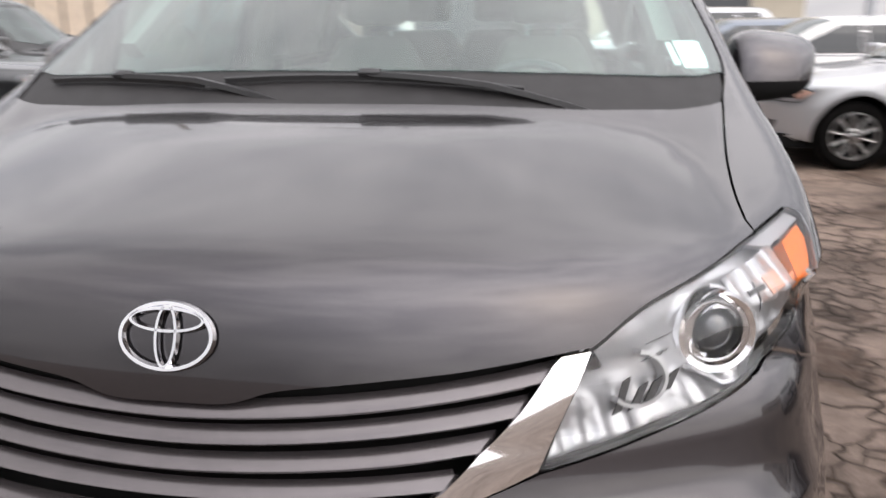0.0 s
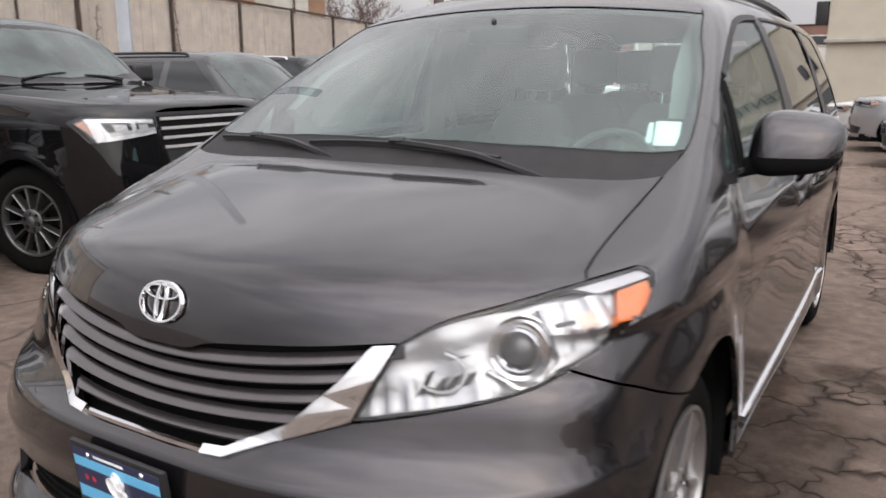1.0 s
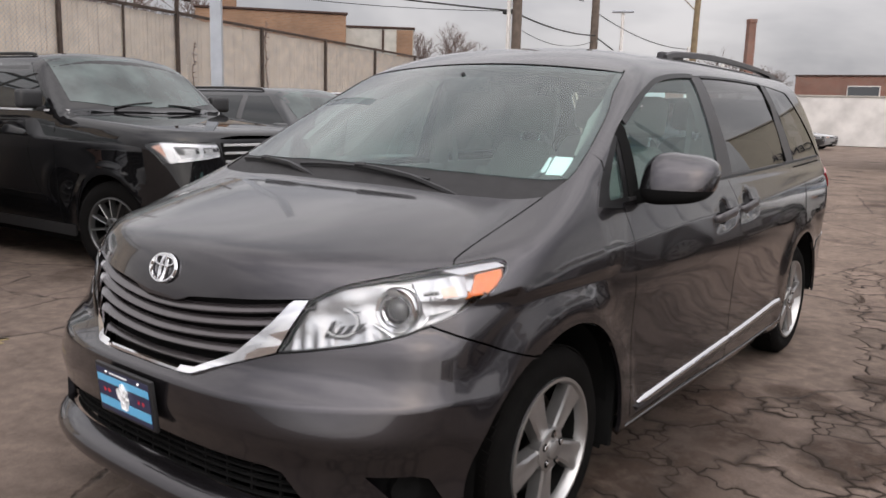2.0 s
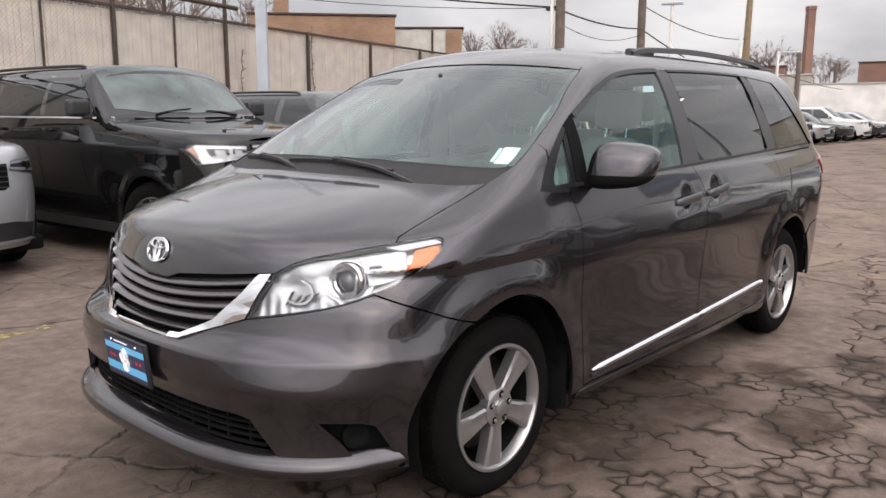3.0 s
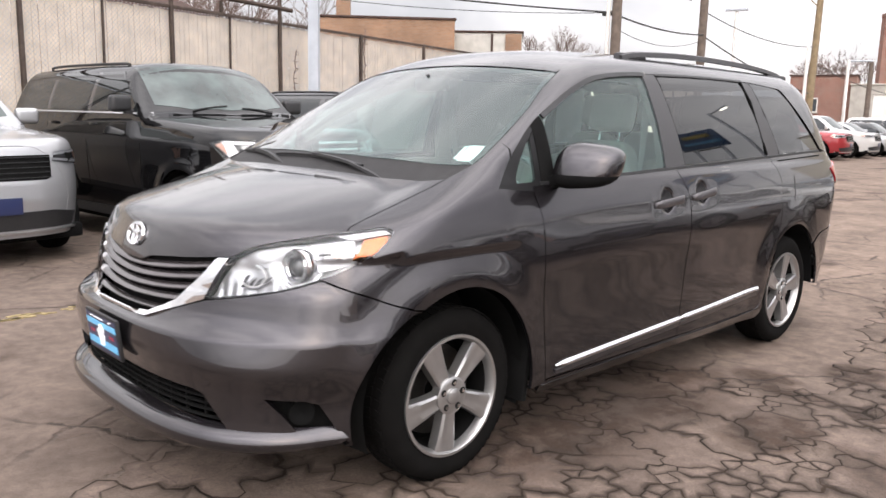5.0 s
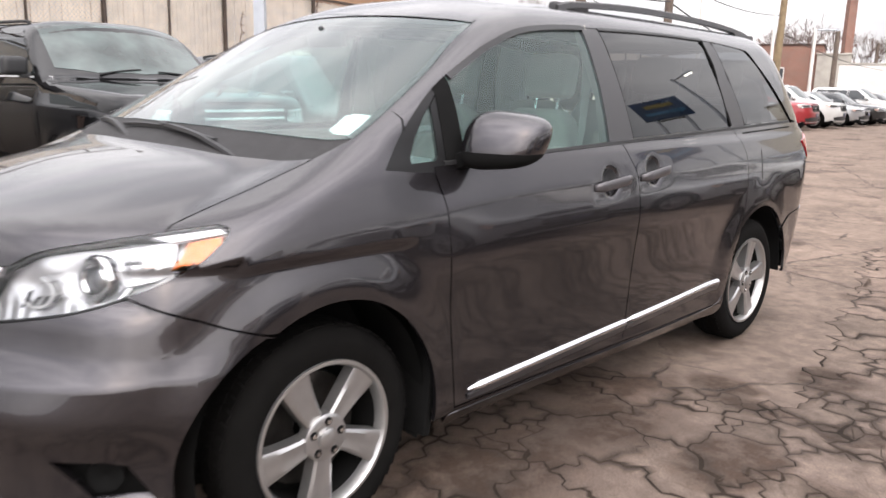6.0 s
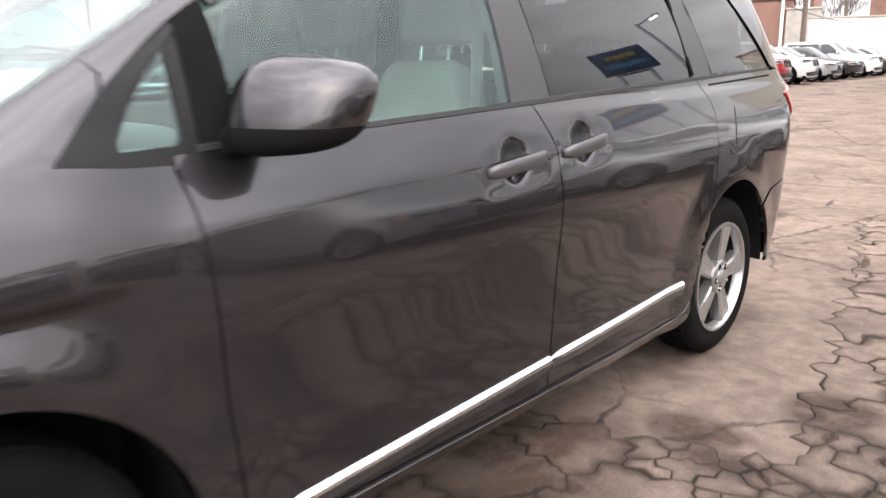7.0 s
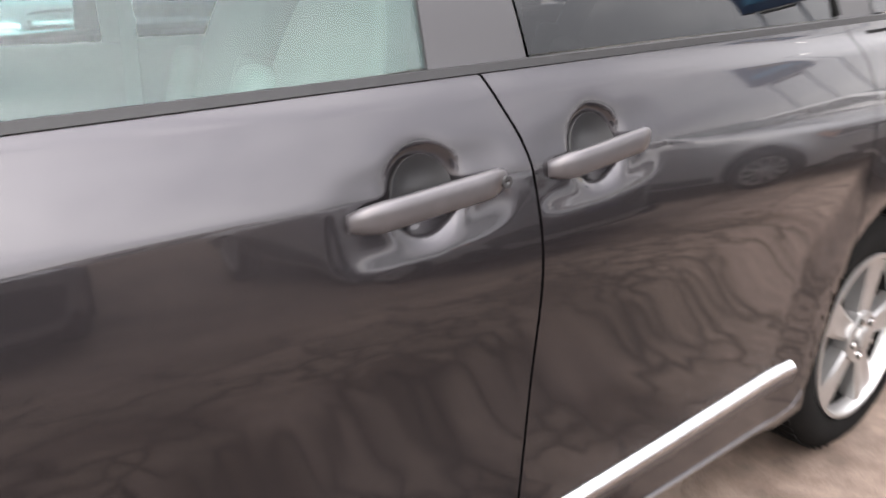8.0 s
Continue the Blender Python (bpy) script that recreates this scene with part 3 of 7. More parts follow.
# grille: dark backing, five blades, chrome frame
back = [frx(0.001, 0.90), frx(0.3, 0.915), frx(0.5, 0.92), frx(0.53, 0.88), frx(0.42, 0.74), frx(0.25, 0.65), frx(0.001, 0.645)]
panel("grille_backing", mir(back), dom_front, DARK, van, lift=-0.06, du=0.05, dv=0.04, mirror=False)
for i in range(5):
    zc, xe, rise = 0.688 + 0.0355 * i, 0.325 + 0.066 * i, 0.008 + 0.012 * i
    line = [frx(xe * k / 12 + 0.0005, zc + rise * (k / 12) ** 1.6) for k in range(13)]
    line = [(2 * FRC - u, v) for u, v in reversed(line[1:])] + line
    strip("grille_blade", line, dom_front, GRILLE, van, [(-0.0145, -0.004), (-0.010, 0.003), (0.002, -0.004), (0.0125, -0.016), (0.011, -0.022), (-0.010, -0.011)], lift=-0.004, mirror=False)
wedge = [frx(0.195, 0.666), frx(0.25, 0.669), frx(0.375, 0.732), frx(0.475, 0.828), frx(0.522, 0.886), frx(0.533, 0.895)]
wedge += [fr(x - 0.006, y, z) for x, y, z in reversed(LAMP_IN)] + [frx(0.47, 0.738), frx(0.37, 0.702), frx(0.25, 0.654), frx(0.195, 0.651)]
panel("grille_chrome", wedge, dom_front, CHROME, van, lift=0.004, du=0.02, dv=0.02, depth=0.03, bulge=lambda u, v: 0.012 * np.maximum(0, 1 - ((v - 0.662 - 0.175 * (u - frx(0.22, 0.66)[0]) / (frx(0.53, 0.85)[0] - frx(0.22, 0.66)[0])) / 0.085) ** 2) - 0.006)
line = [frx(0.235 * k / 8 + 0.0005, 0.6585) for k in range(9)]
strip("grille_chrome", [(2 * FRC - u, v) for u, v in reversed(line[1:])] + line, dom_front, CHROME, van, [(-0.007, -0.02), (-0.007, 0.001), (0.0, 0.005), (0.007, 0.001), (0.007, -0.02)], mirror=False)
# black gasket above the grille, under the bonnet's edge
panel("nose_lining", mir([frx(0.001, 0.86), frx(0.2, 0.885), frx(0.5, 0.915), frx(0.58, 0.93), frx(0.57, 0.90), frx(0.4, 0.87), frx(0.15, 0.845), frx(0.001, 0.825)]), dom_front, DARK, van, lift=-0.03, du=0.04, dv=0.03, mirror=False)

# emblem: three rings on a flat disc, tilted with the bonnet's nose
ec, en = on_body([hd(0.0, -0.842, 0.93)], dom_hood, 0.004)
E_M = Matrix.Translation(Vector(ec[0])) @ Vector((0, en[0][1], en[0][2])).to_track_quat("Z", "Y").to_matrix().to_4x4()


def ring(a, b, cx, cy, w, h=0.007, n=40):
    bm = bmesh.new()
    rr = []
    for i in range(n):
        t = 2 * math.pi * i / n
        c, s = math.cos(t), math.sin(t)
        rr.append([bm.verts.new((cx + (a - w) * c, cy + (b - w) * s, 0)), bm.verts.new((cx + (a - w * 0.75) * c, cy + (b - w * 0.75) * s, h)),
                   bm.verts.new((cx + (a - w * 0.25) * c, cy + (b - w * 0.25) * s, h)), bm.verts.new((cx + a * c, cy + b * s, 0))])
    for p, q in zip(rr, rr[1:] + rr[:1]):
        for i in range(3):
            bm.faces.new((p[i], p[i + 1], q[i + 1], q[i]))
    bm.transform(E_M)
    return bm


emblem = part("emblem", ring(0.070, 0.049, 0, 0, 0.0095), CHROME, van, "chrome oval emblem")
part("emblem_ring", ring(0.018, 0.045, 0, 0.0, 0.0078), CHROME, emblem)
part("emblem_ring", ring(0.056, 0.019, 0, 0.022, 0.0078), CHROME, emblem)

# head lamps: clear lens over reflectors, projector, amber marker
lamp_line = [fr(*p) for p in crv(LAMP_IN, 5)[:-1]] + [fr(x, y, z) for x, y, z in LAMP_TOP[:-1]] + [fr(*p) for p in LAMP_TIP[:-1]] + [fr(*p) for p in LAMP_LOW[:-1]]
lu = [p[0] for p in lamp_line]
lc = (sum(p[0] for p in lamp_line) / len(lamp_line), sum(p[1] for p in lamp_line) / len(lamp_line))
small = [(lc[0] + (u - lc[0]) * 0.997, lc[1] + (v - lc[1]) * 0.99) for u, v in lamp_line]
lenses = panel("headlamp", small, dom_front, LENS, van, lift=0.002, du=0.03, dv=0.025, depth=0.012, label="clear headlamp with projector and amber marker")
bed = [(lc[0] + (u - lc[0]) * 0.994, lc[1] + (v - lc[1]) * 0.98) for u, v in lamp_line]
gasket = [(lc[0] + (u - lc[0]) * 1.02, lc[1] + (v - lc[1]) * 1.05) for u, v in lamp_line]
panel("lamp_gasket", gasket, dom_front, DARK, van, lift=-0.085, du=0.06, dv=0.05)
bowls = panel("lamp_reflector", bed, dom_front, REFLECT, van, lift=-0.03, du=0.018, dv=0.014, depth=0.03,
              bulge=lambda u, v: -0.028 * np.exp(-(((u - fr(0.755, -0.585, 0)[0]) / 0.10) ** 2 + ((v - 0.885) / 0.065) ** 2))
              - 0.02 * np.exp(-(((u - fr(0.615, -0.70, 0)[0]) / 0.08) ** 2 + ((v - 0.85) / 0.06) ** 2)) + 0.0022 * np.sin(u * 190) * np.clip((0.835 - v) / 0.02, 0, 1) + 0.0022 * np.sin(u * 45 + v * 30) + 0.001 * np.sin(v * 120 - u * 35))
edge = [(u, v) for u, v in bed]
strip("lamp_rim", edge + edge[:2], dom_front, PLASTIC, van, [(-0.003, -0.02), (-0.003, -0.004), (0.003, -0.004), (0.003, -0.02)])
amb = [fr(0.907, -0.312, 0.990), fr(0.868, -0.385, 0.976), fr(0.888, -0.445, 0.905), fr(0.912, -0.405, 0.920), fr(0.918, -0.325, 0.962)]
ambers = panel("amber_marker", amb, dom_front, AMBER, van, lift=-0.008, du=0.02, dv=0.02, depth=0.02)
pc, pn = on_body([fr(0.757, -0.59, 0.886)], dom_front, -0.03)
LENSBALL = material("projector_lens", (0.055, 0.057, 0.06), 0.04, 0.0, 1.0)
for k, s in enumerate((1, -1)):
    d = Vector((s * pn[0][0] * 0.5, pn[0][1] - 0.4, 0.12)).normalized()
    m = Matrix.Translation((s * pc[0][0], pc[0][1], pc[0][2])) @ d.to_track_quat("X", "Z").to_matrix().to_4x4()
    bm = spin([(-0.06, 0.062), (0.004, 0.066), (0.012, 0.061), (0.010, 0.052), (0.0, 0.047), (0.004, 0.043), (0.012, 0.040), (0.008, 0.036), (-0.01, 0.035)], 40)
    bm.transform(m)
    part("projector_ring", bm, CHROME, lenses[k])
    bm = spin([(-0.012, 0.036), (-0.002, 0.033), (0.008, 0.024), (0.013, 0.012), (0.0145, 0.0004)], 32)
    bm.transform(m)
    part("projector_lens", bm, LENSBALL, lenses[k])

# inner details of each head lamp: a round bowl edge by the projector, a second small bowl, dark slots
for u0, r0, mat0 in ((fr(0.757, -0.59, 0)[0], 0.078, SATIN), (fr(0.628, -0.69, 0)[0], 0.045, LAMPGREY)):
    v0 = 0.888 if r0 > 0.05 else 0.845
    ringpts = [(u0 + r0 * math.cos(a), v0 + r0 * 0.86 * math.sin(a)) for a in (2 * math.pi * i / 28 for i in range(17, 35))]
    for q, own in zip(strip("bowl_edge", ringpts, dom_front, mat0, van, [(-0.004, -0.04), (-0.003, -0.022), (0.003, -0.022), (0.004, -0.04)]), lenses):
        q.parent = own
side_bowl = [fr(0.79, -0.55, 0.958), fr(0.862, -0.412, 0.982), fr(0.902, -0.452, 0.893), fr(0.85, -0.56, 0.868)]
for q, own in zip(panel("side_reflector", side_bowl, dom_front, REFLECT, van, lift=-0.013, du=0.015, dv=0.012, depth=0.012, bulge=lambda u, v: 0.0016 * np.sin(u * 150)), lenses):
    q.parent = own
for i, (x, y, z, w, h) in enumerate(((0.590, -0.715, 0.800, 0.012, 0.050), (0.612, -0.702, 0.802, 0.014, 0.036), (0.634, -0.690, 0.808, 0.016, 0.034), (0.660, -0.672, 0.818, 0.016, 0.030), (0.640, -0.690, 0.868, 0.030, 0.012), (0.652, -0.680, 0.892, 0.026, 0.010))):
    slot = [fr(x, y, z), fr(x + w, y + w * 0.6, z + 0.004), fr(x + w + 0.018, y + w * 0.6 + 0.012, z + h), fr(x + 0.018, y + 0.012, z + h - 0.006)]
    for q, own in zip(panel("lamp_slot", slot, dom_front, SLOT, van, lift=-0.024, du=0.02, dv=0.02, depth=0.004), lenses):
        q.parent = own
for x0, y0, z0, x1, y1, z1 in ((0.812, -0.535, 0.925, 0.836, -0.50, 0.930), (0.822, -0.53, 0.895, 0.828, -0.52, 0.935)):
    bar = [fr(x0, y0, z0), fr(x1, y1, z1), fr(x1, y1, z1 + 0.007), fr(x0, y0, z0 + 0.007)]
    for q, own in zip(panel("lamp_slot", bar, dom_front, SLOT, van, lift=-0.010, du=0.02, dv=0.02, depth=0.003), lenses):
        q.parent = own
brow = [fr(0.80, -0.46, 0.988), fr(0.82, -0.42, 0.993), fr(0.890, -0.310, 1.009), fr(0.906, -0.298, 0.996), fr(0.875, -0.37, 0.984), fr(0.845, -0.42, 0.976)]
for q, own in zip(panel("lamp_brow", brow, dom_front, REFLECT, van, lift=-0.006, du=0.02, dv=0.02, depth=0.01), lenses):
    q.parent = own
glow_bar = [fr(0.835, -0.49, 0.945), fr(0.86, -0.455, 0.95), fr(0.868, -0.46, 0.925), fr(0.845, -0.495, 0.92)]
for q, own in zip(panel("amber_marker", glow_bar, dom_front, AMBER_PALE, van, lift=-0.0115, du=0.02, dv=0.02, depth=0.002), lenses):
    q.parent = own

# number plate frame with a dealer's printed card
pl = part("plate_frame", rbox((0, -0.978, 0.545), (0.315, 0.014, 0.165), (6, 0, 0), 0.006), PLASTIC, van, "black plate frame with a blue and navy dealer card")
PM = pose(0, -0.9865, 0.5445, 6, 0, 0)


def card(name, c, s, mat, up=0.0):
    bm = rbox((c[0], -up, c[1]), (s[0], 0.0016, s[1]), bevel=0.0004, seg=1)
    bm.transform(PM)
    return part(name, bm, mat, pl)


card("card", (0, 0), (0.288, 0.142), NAVY)
card("blue_band", (0, 0.0375), (0.286, 0.024), SKYBLUE, 0.001)
card("blue_band", (0, -0.040), (0.286, 0.030), SKYBLUE, 0.001)
for x in (-0.108, -0.083, 0.083, 0.108):
    bm = bmesh.new()
    pts = [(0.009 * (1 if i % 2 else 0.42) * math.sin(i * math.pi / 5), 0, 0.009 * (1 if i % 2 else 0.42) * math.cos(i * math.pi / 5)) for i in range(10)]
    f0 = bm.faces.new([bm.verts.new(p) for p in pts])
    ex = bmesh.ops.extrude_face_region(bm, geom=[f0])
    for v in ex["geom"]:
        if isinstance(v, bmesh.types.BMVert):
            v.co.y -= 0.001
    bm.transform(PM @ Matrix.Translation((x, -0.001, 0.0)))
    part("star", bm, PLATERED, pl, smooth=False)
bm = bmesh.new()
for a, b, c, d, r in ((0.002, 0.004, 0.036, 0.05, 18), (-0.016, 0.006, 0.026, 0.036, -20), (0.012, -0.022, 0.026, 0.045, 12), (-0.004, -0.03, 0.02, 0.028, -12), (0.004, 0.03, 0.028, 0.018, 30)):
    box(bm, (a, -0.0018, b), (c, 0.0016, d), (0, r, 0), 0.006 if min(c, d) > 0.015 else 0.002, 1)
bm.transform(PM)
part("white_crest", bm, PAPER, pl)
for x in (-0.09, 0.09):
    bm = spin([(0, 0.006), (0.003, 0.005), (0.004, 0.0004)], 12)
    bm.transform(PM @ Matrix.Translation((x, -0.001, 0.060)) @ pose(0, 0, 0, 0, 0, -90))
    part("bolt", bm, CHROME, pl)
card("caption_bar", (-0.02, 0.0605), (0.10, 0.006), PAPER, 0.001)

# doors, quarter panels, sills
def b_seam(o=0.0):
    return [(y + o, z) for y, z in crv([(1.582, 1.17), (1.612, 1.11), (1.640, 1.045), (1.660, 0.92), (1.662, 0.77), (1.654, 0.62), (1.638, 0.45), (1.618, 0.283)], 4)]


def cup(y0, z0):
    def f(u, v):
        e = ((u - y0) / 0.054) ** 2 + ((v - z0 - 0.006) / 0.054) ** 2
        flat = ((u - y0) / 0.140) ** 4 + ((v - z0 + 0.008 - 0.09 * (u - y0)) / 0.062) ** 4
        return -0.030 * np.exp(-e ** 1.9) - 0.004 * np.exp(-flat ** 1.6)
    return f


def beltline(y0, y1, o=0.0, n=8):
    return [(y0 + (y1 - y0) * i / n, belt(y0 + (y1 - y0) * i / n) + o) for i in range(n + 1)]


front_seam = [(y + 0.005, z) for y, z in crv([(0.447, 1.116), (0.472, 0.97), (0.497, 0.6), (0.525, 0.283)], 4)]
fd = panel("front_door", beltline(0.455, 1.576, -0.012) + b_seam(-0.003)[1:] + front_seam[::-1], dom_side, PAINT, van, du=0.0095, dv=0.0095, bulge=cup(1.452, 1.006))
slide_rear = crv([(2.70, 1.185), (2.775, 1.07), (2.79, 0.86), (2.755, 0.66), (2.672, 0.46), (2.585, 0.283)], 4)
sd = panel("sliding_door", beltline(1.588, 2.69, -0.012) + slide_rear + [(y, z) for y, z in reversed(b_seam(0.003)[1:])], dom_side, PAINT, van, du=0.0095, dv=0.0095, bulge=cup(1.80, 1.028))
rear = [(y + 0.006, z) for y, z in reversed(slide_rear)]
quarter = beltline(2.70, 3.20, -0.012) + [tl(0.91, 3.40, 1.208), tl(0.88, 3.62, 1.212), tl(0.80, 3.80, 1.19), tl(0.72, 3.89, 1.12), tl(0.70, 3.92, 0.98), tl(0.70, 3.94, 0.72), tl(0.93, 3.62, 0.672), tl(0.95, 3.53, 0.66)] + [(y, z) for y, z in arc(3.03, WZ, ARCH, 40, 190, 30)] + rear[:-1]
panel("rear_quarter_panel", quarter, dom_tail, PAINT, van, du=0.03, dv=0.03)
rb = [tl(0.95, 3.54, 0.655), tl(0.93, 3.62, 0.668), tl(0.70, 3.94, 0.712), (TLC, 0.70), (TLC, 0.27), tl(0.9, 3.7, 0.30), tl(0.95, 3.47, 0.315)] + [(y, z) for y, z in arc(3.03, WZ, ARCH, -1, 38, 10)]
panel("rear_bumper", rb, dom_tail, PAINT, van, lift=0.004, du=0.03, dv=0.03)
gate = [(TLC - 0.001, 0.72), tl(0.69, 3.94, 0.73), tl(0.69, 3.92, 0.98), tl(0.71, 3.89, 1.12), tl(0.76, 3.82, 1.17), (TLC - 0.001, 1.17)]
panel("tailgate", gate + [(2 * TLC - u, v) for u, v in reversed(gate)], dom_tail, PAINT, van, du=0.05, dv=0.05, mirror=False)
rear_glass = [(0.0, 1.19), (0.60, 1.19), (0.60, 1.35), (0.54, 1.58), (0.0, 1.60)]


def dom_back(u, v):
    return np.stack([u, 0 * u + 2.6, v], -1), np.tile([0, 1.0, 0], (len(u), 1))


panel("tailgate_window", rear_glass + [(-u, v) for u, v in reversed(rear_glass[1:-1])], dom_back, GLASS_DARK, van, du=0.08, dv=0.08, mirror=False, depth=0.004)
sill = [(0.50, 0.272), (2.60, 0.274), (2.63, 0.25), (2.62, 0.205), (0.52, 0.205), (0.50, 0.23)]
panel("sill", sill, dom_side, PAINT, van, lift=-0.004, du=0.06, dv=0.02, depth=0.05)
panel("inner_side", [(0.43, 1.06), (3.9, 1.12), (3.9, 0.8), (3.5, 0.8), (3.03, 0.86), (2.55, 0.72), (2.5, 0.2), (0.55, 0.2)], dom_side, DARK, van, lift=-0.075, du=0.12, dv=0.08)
# chrome mouldings along the doors
for a, b, own in ((0.598, 1.624, fd), (1.637, 2.532, sd)):
    pts = [(a + (b - a) * i / 16, 0.331 + (a + (b - a) * i / 16 - 0.605) * 0.0423) for i in range(17)]
    sec = [(-0.011, 0.0), (-0.010, 0.015), (-0.005, 0.0160), (0.005, 0.0125), (0.011, 0.004), (0.012, 0.0)]
    made = strip("chrome_moulding", pts, dom_side, CHROME, van, sec, ends=(0.25, 1.0))
    pts2 = [(y, z - 0.029) for y, z in pts]
    strip("door_cladding", pts2, dom_side, HANDLE, van, [(-0.016, 0.0), (-0.013, 0.004), (0.014, 0.013), (0.017, 0.0)], ends=(0.6, 1.0), label="grey lower facet of the moulding")
# the sill's lip, turned up towards the rear wheel
pts = [(0.50, 0.262), (1.0, 0.262), (1.5, 0.262), (2.0, 0.264), (2.40, 0.268), (2.50, 0.275), (2.56, 0.292), (2.595, 0.325)]
strip("sill_lip", pts, dom_side, PAINT, van, [(-0.0015, -0.004), (-0.0015, 0.002), (0.0005, 0.0025), (0.002, -0.004)], ends=(0.5, 0.4))
# belt mouldings
pts = [(y, belt(y) - 0.004) for y in np.linspace(0.50, 3.50, 40)]
strip("belt_moulding", pts, dom_side, PLASTIC, van, [(-0.008, -0.004), (-0.008, 0.004), (0.004, 0.006), (0.008, -0.004)])
# fuel flap and sliding-door rail on the quarter
flap = [(2.985, 1.075), (3.13, 1.082), (3.14, 0.93), (3.12, 0.915), (3.0, 0.915), (2.985, 0.93)]
panel("fuel_flap", flap, dom_side, PAINT, van, lift=0.0025, du=0.03, dv=0.03, depth=0.006)
strip("door_rail", [(y, belt(y) - 0.035) for y in np.linspace(2.80, 3.50, 12)], dom_side, DARK, van, [(-0.004, -0.004), (-0.004, 0.002), (0.004, 0.002), (0.004, -0.004)])


def handle(y0, z0, y1, z1, lock, own):
    n = 14
    pts = [(y0 + (y1 - y0) * i / n, z0 + (z1 - z0) * i / n) for i in range(n + 1)]
    p, nn = on_body(pts, dom_side)
    for s, o in ((1, own[0]), (-1, own[1])):
        bm = bmesh.new()
        rings = []
        for i in range(n + 1):
            t = i / n
            h = 0.0215 * (0.55 + 0.45 * min(1, 7 * t, 7 * (1 - t)) ** 0.5)
            out = 0.005 + 0.019 * math.sin(math.pi * min(0.5, 2.6 * t, 2.6 * (1 - t)))
            c, q = Vector(p[i]), Vector(nn[i])
            up = Vector((0, 0, 1))
            rings.append([bm.verts.new(c + up * a * h + q * b) for a, b in ((-0.85, out - 0.018), (-1, out - 0.010), (-0.94, out - 0.004), (-0.75, out), (-0.25, out + 0.0018), (0.25, out + 0.002), (0.75, out + 0.0008), (0.94, out - 0.003), (1, out - 0.009), (0.85, out - 0.018))])
        for a, b in zip(rings, rings[1:]):
            for i in range(10):
                bm.faces.new((a[i], a[(i + 1) % 10], b[(i + 1) % 10], b[i]))
        bm.faces.new(rings[0])
        bm.faces.new(rings[-1])
        if s < 0:
            for v in bm.verts:
                v.co.x *= -1
        part("door_handle", bm, HANDLE, o, sharp=60)
        if lock and s > 0:
            bm = spin([(0, 0.010), (0.003, 0.009), (0.003, 0.004), (0.0, 0.0004)], 16)
            bm.transform(Matrix.Translation(Vector(p[n - 1]) + Vector(nn[n - 1]) * 0.026))
            part("key_lock", bm, PLASTIC, o)


for cy, cz, own in ((1.452, 1.006, fd), (1.80, 1.028, sd)):
    half_disc = [(cy + 0.053 * math.cos(math.pi * i / 16), cz + 0.004 + 0.056 * math.sin(math.pi * i / 16)) for i in range(17)]
    for q, o in zip(panel("handle_cup", half_disc, dom_side, PLASTIC, van, lift=0.0012, du=0.008, dv=0.008, depth=0.001, bulge=cup(cy, cz)), own):
        q.parent = o
handle(1.322, 0.993, 1.588, 1.014, True, fd)
handle(1.680, 1.012, 1.922, 1.034, False, sd)

# cabin frame: pillars, roof side rails, roof
roof_edge = crv([(0.70, 0.885, 1.635), (0.655, 1.05, 1.70), (0.62, 1.5, 1.735), (0.60, 2.2, 1.745), (0.58, 3.0, 1.73), (0.55, 3.6, 1.70)], 4)
win_top = crv([(0.90, 0.30, 1.21), (0.86, 0.50, 1.37), (0.822, 0.70, 1.475), (0.79, 0.90, 1.56), (0.77, 1.12, 1.618), (0.757, 1.52, 1.648), (0.75, 2.2, 1.655), (0.745, 2.7, 1.652), (0.745, 3.12, 1.618)], 4)
rear_top = crv([(0.745, 3.12, 1.618), (0.80, 3.34, 1.42), (0.855, 3.54, 1.225)], 4)
pts = [gr(*p) for p in ws_side[11:]] + [gr(*p) for p in roof_edge[1:]] + [gr(0.62, 3.70, 1.6), gr(0.75, 3.78, 1.4), gr(0.82, 3.84, 1.2), gr(0.86, 3.60, 1.217)]
pts += [gr(*p) for p in reversed(rear_top)] + [gr(*p) for p in reversed(win_top)][1:-1] + [gr(0.895, 0.345, 1.24), gr(0.88, 0.352, 1.275)]
panel("roof_side", pts, dom_green, PAINT, van, du=0.03, dv=0.035)
rf = [(x - 0.003, y) for x, y, z in roof_edge]
ws_top = crv([(0.70, 0.868), (0.5, 0.835), (0.25, 0.815), (0.0, 0.808)], 4)
half_roof = ws_top[::-1] + rf[1:] + [(0.5, 3.62), (0.0, 3.66)]
panel("roof", half_roof + [(-u, v) for u, v in reversed(half_roof[1:-1])], dom_top, PAINT, van, du=0.05, dv=0.05, mirror=False)
# windscreen, with its black border
wl = [(x - 0.006, y) for x, y, z in ws_side[6:]]
ws_half = [(0.0, -0.005), (0.2, 0.007), (0.408, 0.03), (0.60, 0.07), (0.71, 0.10), (0.80, 0.133)] + wl + [(x - 0.004, y - 0.012) for x, y in ws_top[1:]]
panel("windscreen", ws_half + [(-u, v) for u, v in reversed(ws_half[1:-1])], dom_top, GLASS_WS, van, lift=-0.003, du=0.05, dv=0.05, mirror=False, depth=0.005)
edge_l = [(x - 0.018, y) for x, y, z in ws_side[6:]] + [(x - 0.02, y - 0.03) for x, y in ws_top[1:]]
edge_l = edge_l + [(-u, v) for u, v in reversed(edge_l[:-1])]
strip("windscreen_border", edge_l, dom_top, PLASTIC, van, [(-0.021, -0.010), (-0.021, -0.006), (0.017, -0.006), (0.017, -0.010)], mirror=False)
